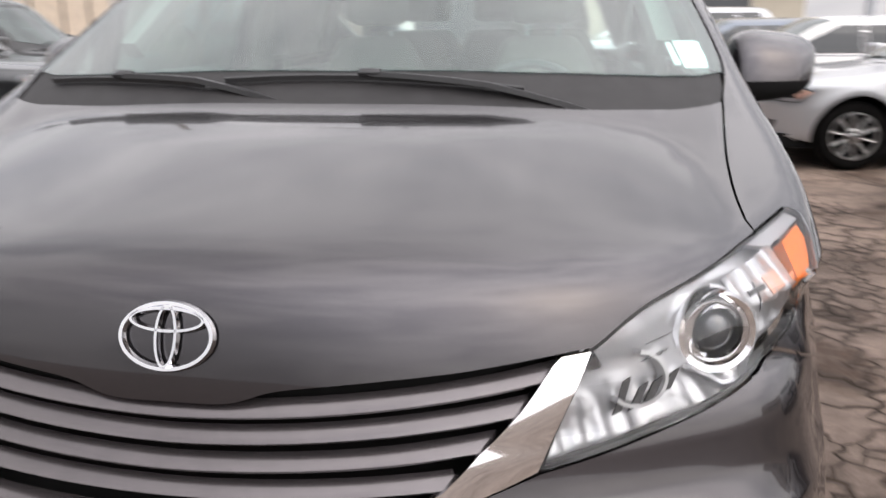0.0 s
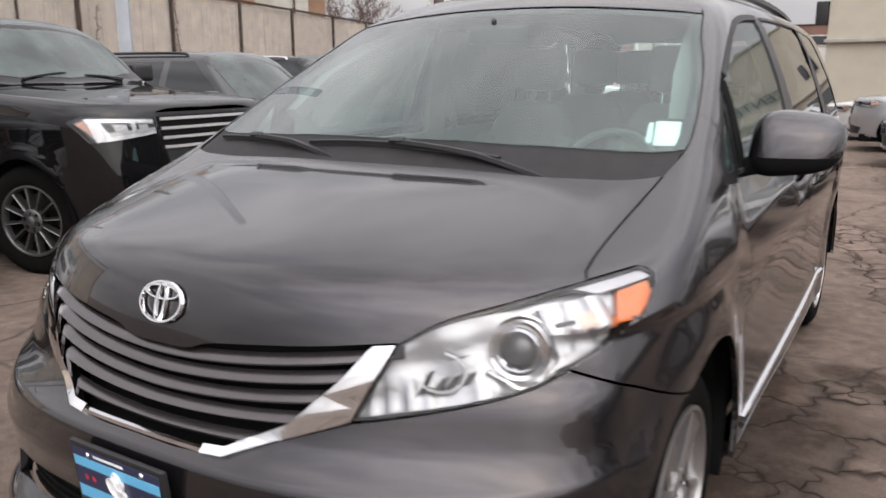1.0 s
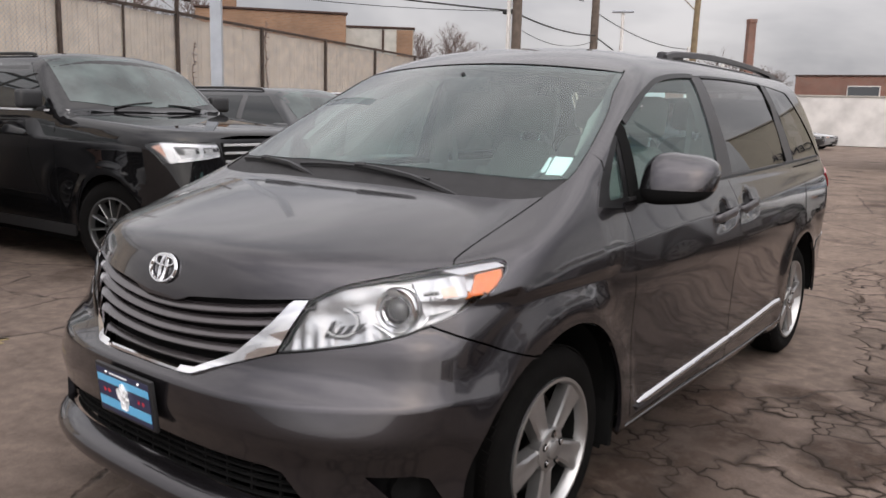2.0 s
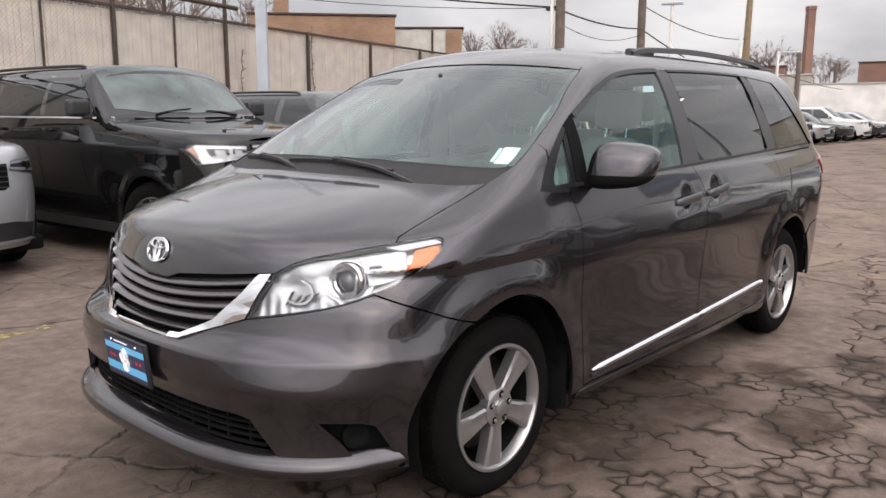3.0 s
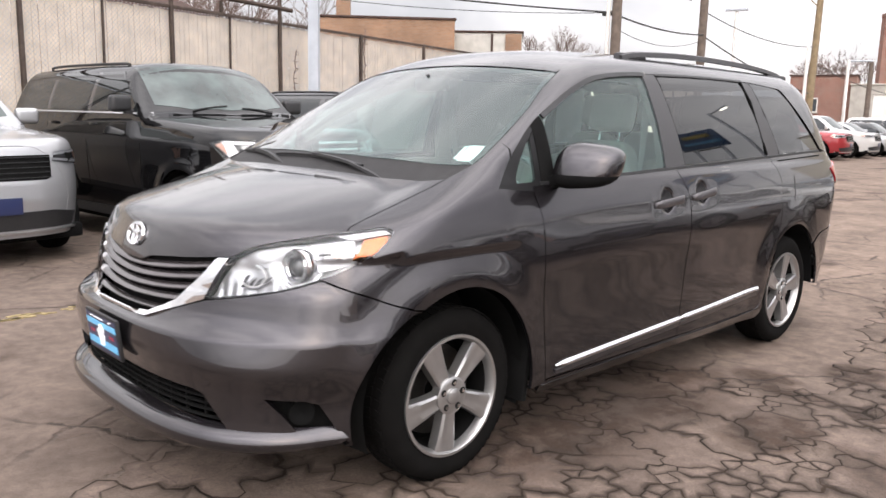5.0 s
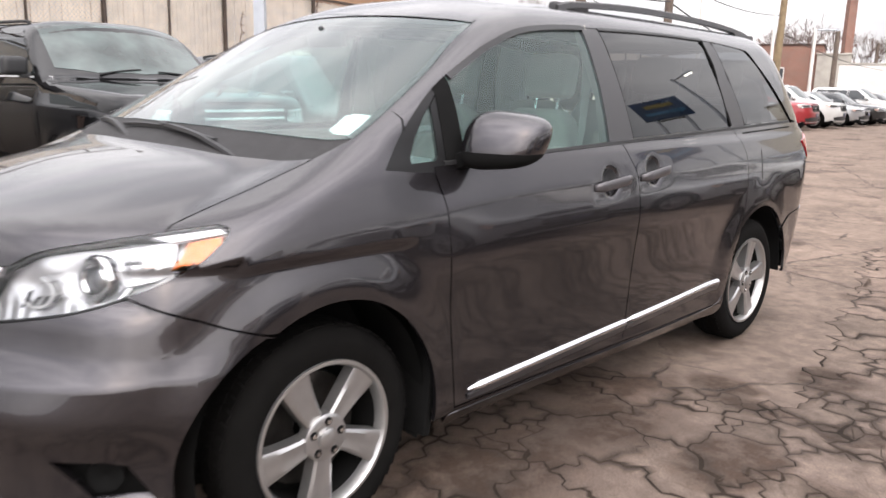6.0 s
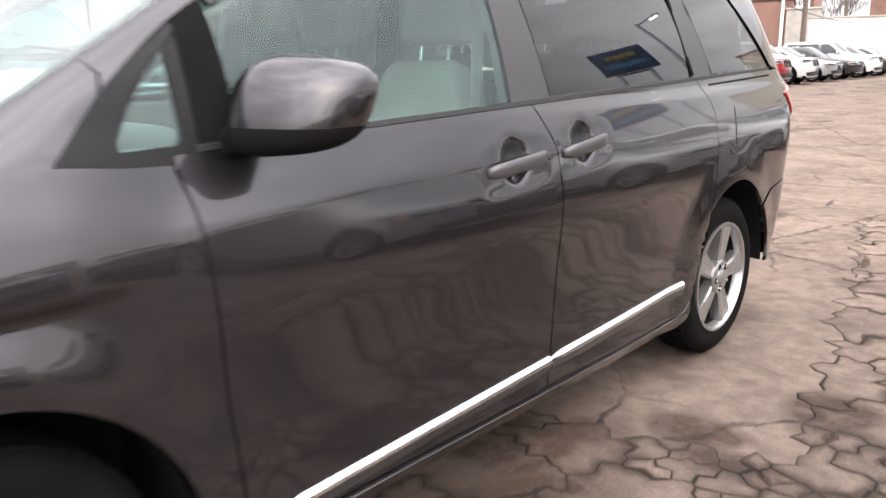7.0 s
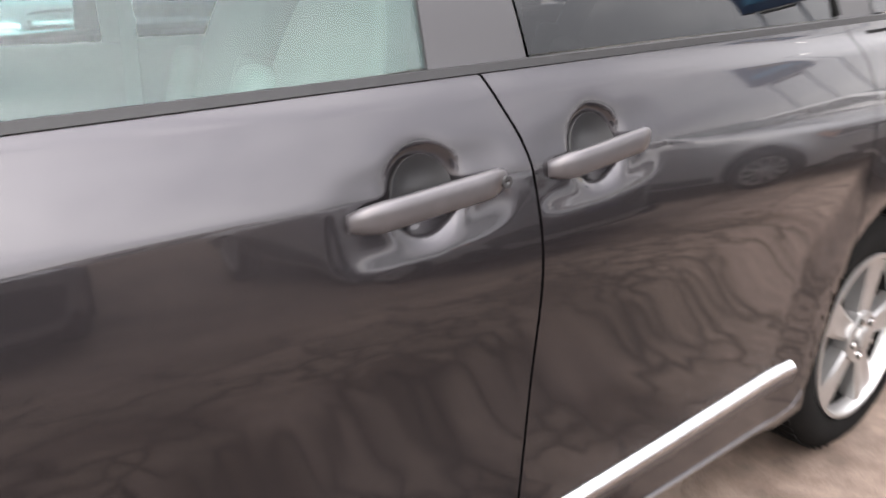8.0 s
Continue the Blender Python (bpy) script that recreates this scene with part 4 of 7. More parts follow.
cowl = [(0.0, -0.13), (0.135, -0.126), (0.39, -0.102), (0.546, -0.077), (0.685, -0.036), (0.79, 0.0), (0.838, 0.04), (0.852, 0.10), (0.853, 0.17), (0.80, 0.142), (0.71, 0.108), (0.60, 0.078), (0.408, 0.038), (0.2, 0.014), (0.0, 0.002)]
panel("cowl", cowl + [(-u, v) for u, v in reversed(cowl[1:-1])], dom_top, COWL, van, lift=-0.006, du=0.05, dv=0.03, mirror=False)


panes = [o for o in van.children if o.name.startswith("windscreen") and not o.name.startswith("windscreen_border")]
panel("corner_window_frame", [(0.212, 1.104), (0.285, 1.212), (0.36, 1.295), (0.42, 1.345), (0.515, 1.42), (0.518, 1.36), (0.482, 1.325), (0.44, 1.285), (0.39, 1.222), (0.352, 1.16), (0.352, 1.142), (0.47, 1.144), (0.482, 1.16), (0.482, 1.32), (0.518, 1.355), (0.518, 1.102), (0.35, 1.100)], dom_side, SEAL, van, lift=-0.004, du=0.05, dv=0.05)
panel("corner_window", [(0.346, 1.136), (0.346, 1.162), (0.388, 1.228), (0.438, 1.291), (0.486, 1.335), (0.486, 1.138)], dom_side, GLASS_FRONT, van, lift=-0.009, du=0.05, dv=0.05, depth=0.004)
panel("mirror_post", [(0.514, 1.108), (0.514, 1.395), (0.585, 1.44), (0.60, 1.30), (0.605, 1.118)], dom_side, DARK, van, lift=-0.001, du=0.04, dv=0.05)
wt = [(y, z - 0.012) for x, y, z in win_top]
fw = [(0.595, 1.128), (0.585, 1.432)] + [q for q in wt if 0.64 < q[0] < 1.50] + [(1.505, 1.632), (1.505, 1.40), (1.502, belt(1.502) + 0.006)]
panes += panel("front_window", fw, dom_side, GLASS_FRONT, van, lift=-0.008, du=0.06, dv=0.05, depth=0.004)
rim = [q for q in wt if 0.57 < q[0] < 1.50] + [(1.503, 1.635)]
strip("window_seal", rim, dom_side, PLASTIC, van, [(-0.012, -0.009), (-0.012, 0.001), (0.012, 0.002), (0.012, -0.009)])
panel("b_pillar", [(1.497, 1.642), (1.618, 1.645), (1.668, 1.30), (1.688, belt(1.7)), (1.499, belt(1.499)), (1.502, 1.4)], dom_side, PILLAR, van, lift=-0.002, du=0.04, dv=0.05)
sw = [(1.632, 1.636), (2.2, 1.642), (2.575, 1.640), (2.61, 1.50), (2.665, belt(2.66) + 0.006), (2.2, belt(2.2) + 0.006), (1.696, belt(1.7) + 0.006), (1.676, 1.30)]
panes += panel("sliding_door_window", sw, dom_side, GLASS_DARK, van, lift=-0.005, du=0.06, dv=0.05, depth=0.004)
strip("window_seal", [(1.62, 1.638), (1.9, 1.645), (2.2, 1.648), (2.6, 1.645)], dom_side, PLASTIC, van, [(-0.007, -0.006), (-0.007, 0.001), (0.007, 0.001), (0.007, -0.006)])
panel("c_pillar", [(2.58, 1.645), (2.70, 1.645), (2.76, 1.45), (2.85, belt(2.85)), (2.67, belt(2.67)), (2.62, 1.5)], dom_side, PILLAR, van, lift=-0.002, du=0.04, dv=0.05)
strip("window_seal", [(2.588, 1.64), (2.615, 1.52), (2.672, 1.21)], dom_side, DARK, van, [(-0.008, -0.006), (-0.008, 0.003), (0.008, 0.003), (0.008, -0.006)])
qg = [(2.712, 1.636), (2.9, 1.634), (3.09, 1.610), (3.20, 1.53), (3.36, 1.37), (3.50, 1.235), (3.49, 1.222), (3.2, 1.219), (2.862, 1.212), (2.77, 1.45)]
panes += panel("rear_quarter_window", qg, dom_side, GLASS_DARK, van, lift=-0.003, du=0.05, dv=0.05, depth=0.004)
strip("window_seal", [(2.70, 1.642), (2.76, 1.46), (2.855, 1.21)], dom_side, PLASTIC, van, [(-0.006, -0.006), (-0.006, 0.001), (0.006, 0.001), (0.006, -0.006)])
for o in panes:
    o.visible_shadow = False
tail = [tl(0.90, 3.66, 1.10), tl(0.80, 3.82, 1.14), tl(0.62, 3.92, 1.12), tl(0.62, 3.95, 0.93), tl(0.76, 3.89, 0.93), tl(0.87, 3.76, 1.0)]
panel("tail_lamp", tail, dom_tail, REDLENS, van, lift=0.008, du=0.03, dv=0.03, label="red tail lamp")

# roof rails
for s in (1, -1):
    pts = [(s * x, y, z) for x, y, z in crv([(0.605, 1.50, 1.728), (0.603, 1.66, 1.752), (0.60, 2.2, 1.771), (0.59, 2.9, 1.760), (0.58, 3.35, 1.730), (0.575, 3.5, 1.695)], 6)]
    bm = sweep(pts, [(-0.020, -0.018), (-0.016, 0.006), (0, 0.012), (0.016, 0.006), (0.020, -0.018)])
    rail = part("roof_rail", bm, PILLAR, van)
    for y, z in ((1.62, 1.728), (3.38, 1.695)):
        part("rail_foot", rbox((s * 0.59, y, z), (0.042, 0.26, 0.05), bevel=0.018), PILLAR, rail)

# door mirrors
for s in (1, -1):
    bm = bmesh.new()
    bmesh.ops.create_uvsphere(bm, u_segments=40, v_segments=24, radius=1)
    for v in bm.verts:
        x, y, z = v.co
        k = (abs(x) ** 3.4 + abs(y) ** 2.4 + abs(z) ** 3.0) ** (-1 / 3.0)
        x, y, z = x * k, y * k, z * k
        y = min(y, 0.45)
        v.co = (x * 0.130 + 0.012 * z, y * 0.094 + 0.03 * x + 0.030 * z, z * (0.101 - 0.014 * x) * (0.90 if z < 0 else 0.97))
    low = bm.copy()
    bmesh.ops.bisect_plane(bm, geom=bm.verts[:] + bm.edges[:] + bm.faces[:], plane_co=(0, 0, -0.034), plane_no=(0, 0, -1), clear_outer=True)
    bmesh.ops.bisect_plane(low, geom=low.verts[:] + low.edges[:] + low.faces[:], plane_co=(0, 0, -0.034), plane_no=(0, 0, 1), clear_outer=True)
    M = pose(1.063, 0.66, 1.208, 0, 0, 6)
    for b in (bm, low):
        b.transform(M)
        if s < 0:
            for v in b.verts:
                v.co.x *= -1
    mh = part("door_mirror", bm, PAINT, van, sharp=70)
    part("mirror_base", low, DARK, mh, sharp=70)
    bm = rbox((0, 0, 0), (0.18, 0.004, 0.118), bevel=0.0015, seg=1)
    bm.transform(pose(1.060, 0.703, 1.212, 0, 0, 6))
    arm = rbox((0.955, 0.60, 1.145), (0.14, 0.09, 0.055), (0, -14, 0), 0.02)
    for b in (bm, arm):
        if s < 0:
            for v in b.verts:
                v.co.x *= -1
    part("mirror_glass", bm, CHROME, mh)
    part("mirror_arm", arm, DARK, mh)

# wipers
def wiper(base, tip0, tip1):
    n = 12
    line, _ = on_body([(tip0[0] + (tip1[0] - tip0[0]) * i / n, tip0[1] + (tip1[1] - tip0[1]) * i / n) for i in range(n + 1)], dom_top, 0.007)
    arm, an = on_body([(base[0] + ((tip0[0] + tip1[0]) / 2 - base[0]) * i / 6, base[1] + ((tip0[1] + tip1[1]) / 2 - base[1]) * i / 6) for i in range(7)], dom_top)
    # the arm rises from under the bonnet's edge to the blade
    arm = arm + an * np.array([[-0.016 + 0.029 * min(1, i / 3)] for i in range(7)])
    w = part("wiper", sweep([tuple(q) for q in line], [(-0.005, -0.010), (-0.007, 0.001), (0, 0.004), (0.007, 0.001), (0.005, -0.010)]), PLASTIC, van)
    part("wiper_arm", sweep([tuple(q) for q in arm], [(-0.011, -0.005), (-0.009, 0.006), (0.009, 0.006), (0.011, -0.005)]), PLASTIC, w)
    m = Vector(line[n // 2])
    part("wiper_clip", rbox(tuple(m + Vector((0, -0.004, 0.008))), (0.05, 0.022, 0.013), (28, 0, 0), 0.005), PLASTIC, w)
    part("wiper_pivot", spin([(0, 0.001), (0.006, 0.010), (-0.012, 0.012)], 16), PLASTIC, w).matrix_world = Matrix.Translation(Vector(arm[0])) @ pose(0, 0, 0, 0, -75, 90)


wiper((0.60, -0.062), (-0.25, -0.035), (0.42, -0.038))
wiper((-0.10, -0.10), (-0.76, 0.085), (-0.30, -0.045))

# sheet of paper in the screen's lower corner
st = [(0.752, 0.26), (0.815, 0.283), (0.836, 0.182), (0.775, 0.157)]
st2 = [(0.735, 0.247), (0.748, 0.252), (0.768, 0.168), (0.752, 0.162)]
panel("paper_tag", st2, dom_top, PAPER, van, lift=-0.007, du=0.05, dv=0.05, mirror=False, depth=0.001)
panel("paper_tag", st, dom_top, PAPER, van, lift=-0.006, du=0.05, dv=0.05, mirror=False, depth=0.001)


# ---- wheels ----
def spoke_wheel(name, parent, face, rim_r, tyre_r, width, spokes, start, w0, w1, alloy, seg=56, twist=0.0, nuts=5):
    """A wheel about the x axis with its face at +x: tyre, rim, spokes, hub cap, nuts."""
    e = new(name)
    e.parent = parent
    sh = tyre_r - rim_r
    tyre = [(-width + 0.02, rim_r - 0.005), (-width, rim_r + sh * 0.5), (-width + 0.03, tyre_r - 0.01), (-width + 0.06, tyre_r), (-0.06, tyre_r),
            (-0.028, tyre_r - 0.008), (-0.012, tyre_r - 0.028), (-0.004, rim_r + sh * 0.62), (-0.002, rim_r + sh * 0.42), (-0.006, rim_r + sh * 0.2), (-0.012, rim_r + 0.006), (-0.02, rim_r - 0.006)]
    bm = spin(tyre, seg)
    ty = part("tyre", bm, RUBBER, e, sharp=50)
    bm = bmesh.new()
    for k in range(56):
        a = 2 * math.pi * k / 56
        for j, off in enumerate((-0.05, -0.10, -0.15)):
            if width > 0.2:
                box(bm, (off, 0, 0), (0.034, 0.028, 0.005), (0, 0, 12 if j % 2 else -12))
                bmesh.ops.transform(bm, matrix=Matrix.Rotation(a, 4, "X") @ Matrix.Translation((0, 0, tyre_r)), verts=bm.verts[-8:])
    tr = part("tread", bm, RUBBER, ty, smooth=False)
    rim = spin([(-0.012, rim_r + 0.004), (-0.004, rim_r + 0.003), (-0.003, rim_r - 0.008), (-0.012, rim_r - 0.014), (-0.045, rim_r - 0.021)], seg)
    part("rim", rim, alloy, e)
    # barrel and back disc near-black: the shade between the spokes is painted in
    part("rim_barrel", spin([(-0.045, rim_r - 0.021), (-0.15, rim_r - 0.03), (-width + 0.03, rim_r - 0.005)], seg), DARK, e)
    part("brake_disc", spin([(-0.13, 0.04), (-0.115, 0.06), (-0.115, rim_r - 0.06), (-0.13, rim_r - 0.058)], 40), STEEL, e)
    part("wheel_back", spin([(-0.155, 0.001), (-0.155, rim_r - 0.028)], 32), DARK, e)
    for k in range(spokes):
        a = radians(start) + 2 * math.pi * k / spokes
        bm = bmesh.new()
        n = 9
        rings = []
        for i in range(n + 1):
            t = i / n
            r = 0.045 + (rim_r - 0.052) * t
            w = w0 + (w1 - w0) * (t ** 1.3)
            x = face * (1 - t) ** 1.5 - 0.016 * (1 - t) - 0.012 * t
            tw = twist * t * t
            rings.append([bm.verts.new((x + dx, q * w + tw, r)) for q, dx in ((-1, -0.05), (-1, -0.006), (-0.72, 0.0), (-0.2, -0.004), (0.2, -0.004), (0.72, 0.0), (1, -0.006), (1, -0.05))])
        for p, q in zip(rings, rings[1:]):
            for i in range(8):
                bm.faces.new((p[i], p[(i + 1) % 8], q[(i + 1) % 8], q[i]))
        bm.faces.new(rings[0])
        bm.faces.new(rings[-1])
        bm.transform(Matrix.Rotation(-(a - math.pi / 2) * -1, 4, "X"))
        part("spoke", bm, alloy, e, sharp=35)
    part("hub", spin([(-0.05, 0.078), (-0.012, 0.076), (-0.006, 0.066), (-0.008, 0.036), (-0.008, 0.033)], 40), alloy, e)
    part("hub_cap", spin([(-0.01, 0.034), (0.002, 0.032), (0.006, 0.024), (0.007, 0.0005)], 32), alloy, e)
    for k in range(nuts):
        a = radians(start + 36) + 2 * math.pi * k / nuts
        c = (0, 0.054 * math.cos(a), 0.054 * math.sin(a))
        # a solid dark plug paints the shade of the hole round each nut
        part("nut_well", tube(bmesh.new(), (-0.02, c[1], c[2]), (-0.0055, c[1], c[2]), 0.014, 0.014, 14), DARK, e)
        part("wheel_nut", tube(bmesh.new(), (-0.02, c[1], c[2]), (0.0, c[1], c[2]), 0.0095, 0.0085, 6), CHROME, e)
    return e


wf = spoke_wheel("wheel", van, 0.0, 0.243, WR, 0.225, 5, -95, 0.030, 0.056, ALLOY, twist=0.012)
wf.matrix_world = pose(0.954, 0.004, HUB)
for y, s, r in ((3.03, 1, -40), (0.0, -1, 10), (3.03, -1, 60)):
    copy_thing(wf, pose(s * (0.954 if y < 1 else 0.930), y + 0.004, HUB, 0 if s > 0 else 0, 0, 0 if s > 0 else 180) @ Matrix.Rotation(radians(r), 4, "X"))
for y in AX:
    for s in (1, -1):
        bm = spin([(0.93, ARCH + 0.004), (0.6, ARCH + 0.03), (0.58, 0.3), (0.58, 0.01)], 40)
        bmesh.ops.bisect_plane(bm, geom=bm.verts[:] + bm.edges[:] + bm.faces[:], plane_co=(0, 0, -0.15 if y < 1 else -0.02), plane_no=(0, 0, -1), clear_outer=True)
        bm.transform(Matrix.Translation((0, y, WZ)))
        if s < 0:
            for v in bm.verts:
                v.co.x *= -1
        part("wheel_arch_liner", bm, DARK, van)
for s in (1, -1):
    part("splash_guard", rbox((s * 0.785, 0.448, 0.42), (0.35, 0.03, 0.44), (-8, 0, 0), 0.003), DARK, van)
bm = bmesh.new()
box(bm, (0, 1.65, 0.25), (1.5, 4.1, 0.10), bevel=0.03)
part("underbody", bm, DARK, van)


# ---- cabin ----
def cushion(c, s, rot, mat, parent, name, bevel=0.05):
    return part(name, rbox(c, s, rot, bevel, 4), mat, parent, sharp=70)


part("cabin_floor", rbox((0, 2.35, 0.42), (1.66, 3.0, 0.06), bevel=0.01), DASH, van)
panel("headliner", [(-0.66, 0.95), (0.66, 0.95), (0.60, 2.0), (0.56, 3.6), (-0.56, 3.6), (-0.60, 2.0)], dom_top, LINER, van, lift=-0.03, du=0.15, dv=0.15, mirror=False, depth=0.005)
dash = part("dashboard", rbox((0, 0.56, 0.93), (1.56, 0.52, 0.34), (-8, 0, 0), 0.09, 4), DASH, van)
part("dash_top", rbox((0, 0.30, 1.095), (1.50, 0.60, 0.05), (-3, 0, 0), 0.02, 3), DASH, dash)
part("instrument_hood", rbox((0.38, 0.55, 1.12), (0.42, 0.24, 0.09), (-10, 0, 0), 0.04, 4), DASH, dash)
part("centre_stack", rbox((0, 0.70, 0.90), (0.34, 0.22, 0.40), (-18, 0, 0), 0.04, 3), DASH, dash)
bm = bmesh.new()
n, R, r = 40, 0.185, 0.016
vs = [[bm.verts.new(((R + r * math.cos(b)) * math.cos(a), (R + r * math.cos(b)) * math.sin(a), r * math.sin(b))) for b in (k * math.pi / 4 for k in range(8))] for a in (2 * math.pi * i / n for i in range(n))]
for i in range(n):
    for k in range(8):
        bm.faces.new((vs[i][k], vs[i][(k + 1) % 8], vs[(i + 1) % n][(k + 1) % 8], vs[(i + 1) % n][k]))
SWM = pose(0.38, 0.90, 1.04, 62, 0, 0)
bm.transform(SWM)
wheel_s = part("steering_wheel", bm, DASH, van)
bm = box(bmesh.new(), (0, 0, -0.02), (0.15, 0.12, 0.06), bevel=0.025)
box(bm, (0, 0, -0.01), (0.36, 0.035, 0.015), bevel=0.006)
box(bm, (0, -0.10, -0.01), (0.04, 0.17, 0.015), bevel=0.006)
bm.transform(SWM)
part("steering_boss", bm, DASH, wheel_s)


def seat(x, y, name, mat, lean=-18, z=0.62):
    s = new(name)
    s.parent = van
    s.location = (x, y, z)
    part("seat_cushion", rbox((0, 0, 0.05), (0.52, 0.52, 0.17), (5, 0, 0), 0.06, 4), mat, s, sharp=70)
    # a backrest that narrows to sloping shoulders
    bm = rbox((0, 0, 0), (0.54, 0.16, 0.60), bevel=0.07, seg=5)
    for cut in (-0.12, 0.0, 0.08, 0.14, 0.19):
        bmesh.ops.bisect_plane(bm, geom=bm.verts[:] + bm.edges[:] + bm.faces[:], plane_co=(0, 0, cut), plane_no=(0, 0, 1))
    for v in bm.verts:
        k = min(max((v.co.z + 0.10) / 0.40, 0), 1)
        v.co.x *= 1 - 0.46 * k * k
    bm.transform(pose(0, 0.33, 0.37, lean))
    bk = part("backrest", bm, mat, s, sharp=70)
    for dx in (-0.215, 0.215):
        part("bolster", rbox((dx, 0.24, 0.30), (0.10, 0.15, 0.40), (lean, 0, dx * -26), 0.045, 4), mat, bk, sharp=70)
    hr = part("headrest", rbox((0, 0.455, 0.82), (0.27, 0.11, 0.21), (lean + 6, 0, 0), 0.05, 4), mat, s, sharp=70)
    for dx in (-0.065, 0.065):
        part("headrest_post", tube(bmesh.new(), (dx, 0.41, 0.60), (dx, 0.445, 0.76), 0.007), CHROME, hr)
    part("seat_base", rbox((0, 0.02, -0.10), (0.42, 0.42, 0.16), bevel=0.02), DASH, s)


seat(0.38, 1.34, "front_seat", CLOTH)
seat(-0.38, 1.48, "front_seat", CLOTH)
for x in (-0.40, 0.40):
    seat(x, 2.30, "rear_seat", CLOTH, z=0.64)
for x in (-0.42, 0.0, 0.42):
    seat(x, 3.05, "rear_seat", CLOTH_D, z=0.64)
part("rear_view_mirror", rbox((0, 0.73, 1.56), (0.24, 0.03, 0.065), (12, 0, 0), 0.012, 3), PLASTIC, van)
part("mirror_stem", tube(bmesh.new(), (0, 0.70, 1.61), (0, 0.73, 1.57), 0.01), PLASTIC, van)
for s in (1, -1):
    p = [(s * x, y, z) for x, y, z in ((0.72, 0.62, 1.40), (0.66, 0.95, 1.55), (0.62, 1.15, 1.61))]
    part("pillar_trim", sweep([(s * 0.76, 0.45, 1.27)] + p, [(-0.03, -0.03), (-0.03, 0.02), (0.03, 0.02), (0.03, -0.03)]), LINER, van)
    part("pillar_trim", sweep([(s * 0.86, 1.62, 1.05), (s * 0.82, 1.60, 1.35), (s * 0.71, 1.57, 1.64)], [(-0.05, -0.03), (-0.05, 0.02), (0.05, 0.02), (0.05, -0.03)]), LINER, van)
    part("door_trim", rbox((s * 0.84, 1.05, 0.95), (0.06, 1.15, 0.36), bevel=0.02), CLOTH_D, van)
    part("door_trim", rbox((s * 0.83, 2.15, 0.95), (0.06, 1.0, 0.38), bevel=0.02), CLOTH_D, van)
    part("seat_belt", sweep([(s * 0.74, 1.58, 1.52), (s * 0.71, 1.60, 1.2), (s * 0.68, 1.58, 0.9)], [(-0.024, -0.002), (-0.024, 0.002), (0.024, 0.002), (0.024, -0.002)]), CLOTH_D, van)


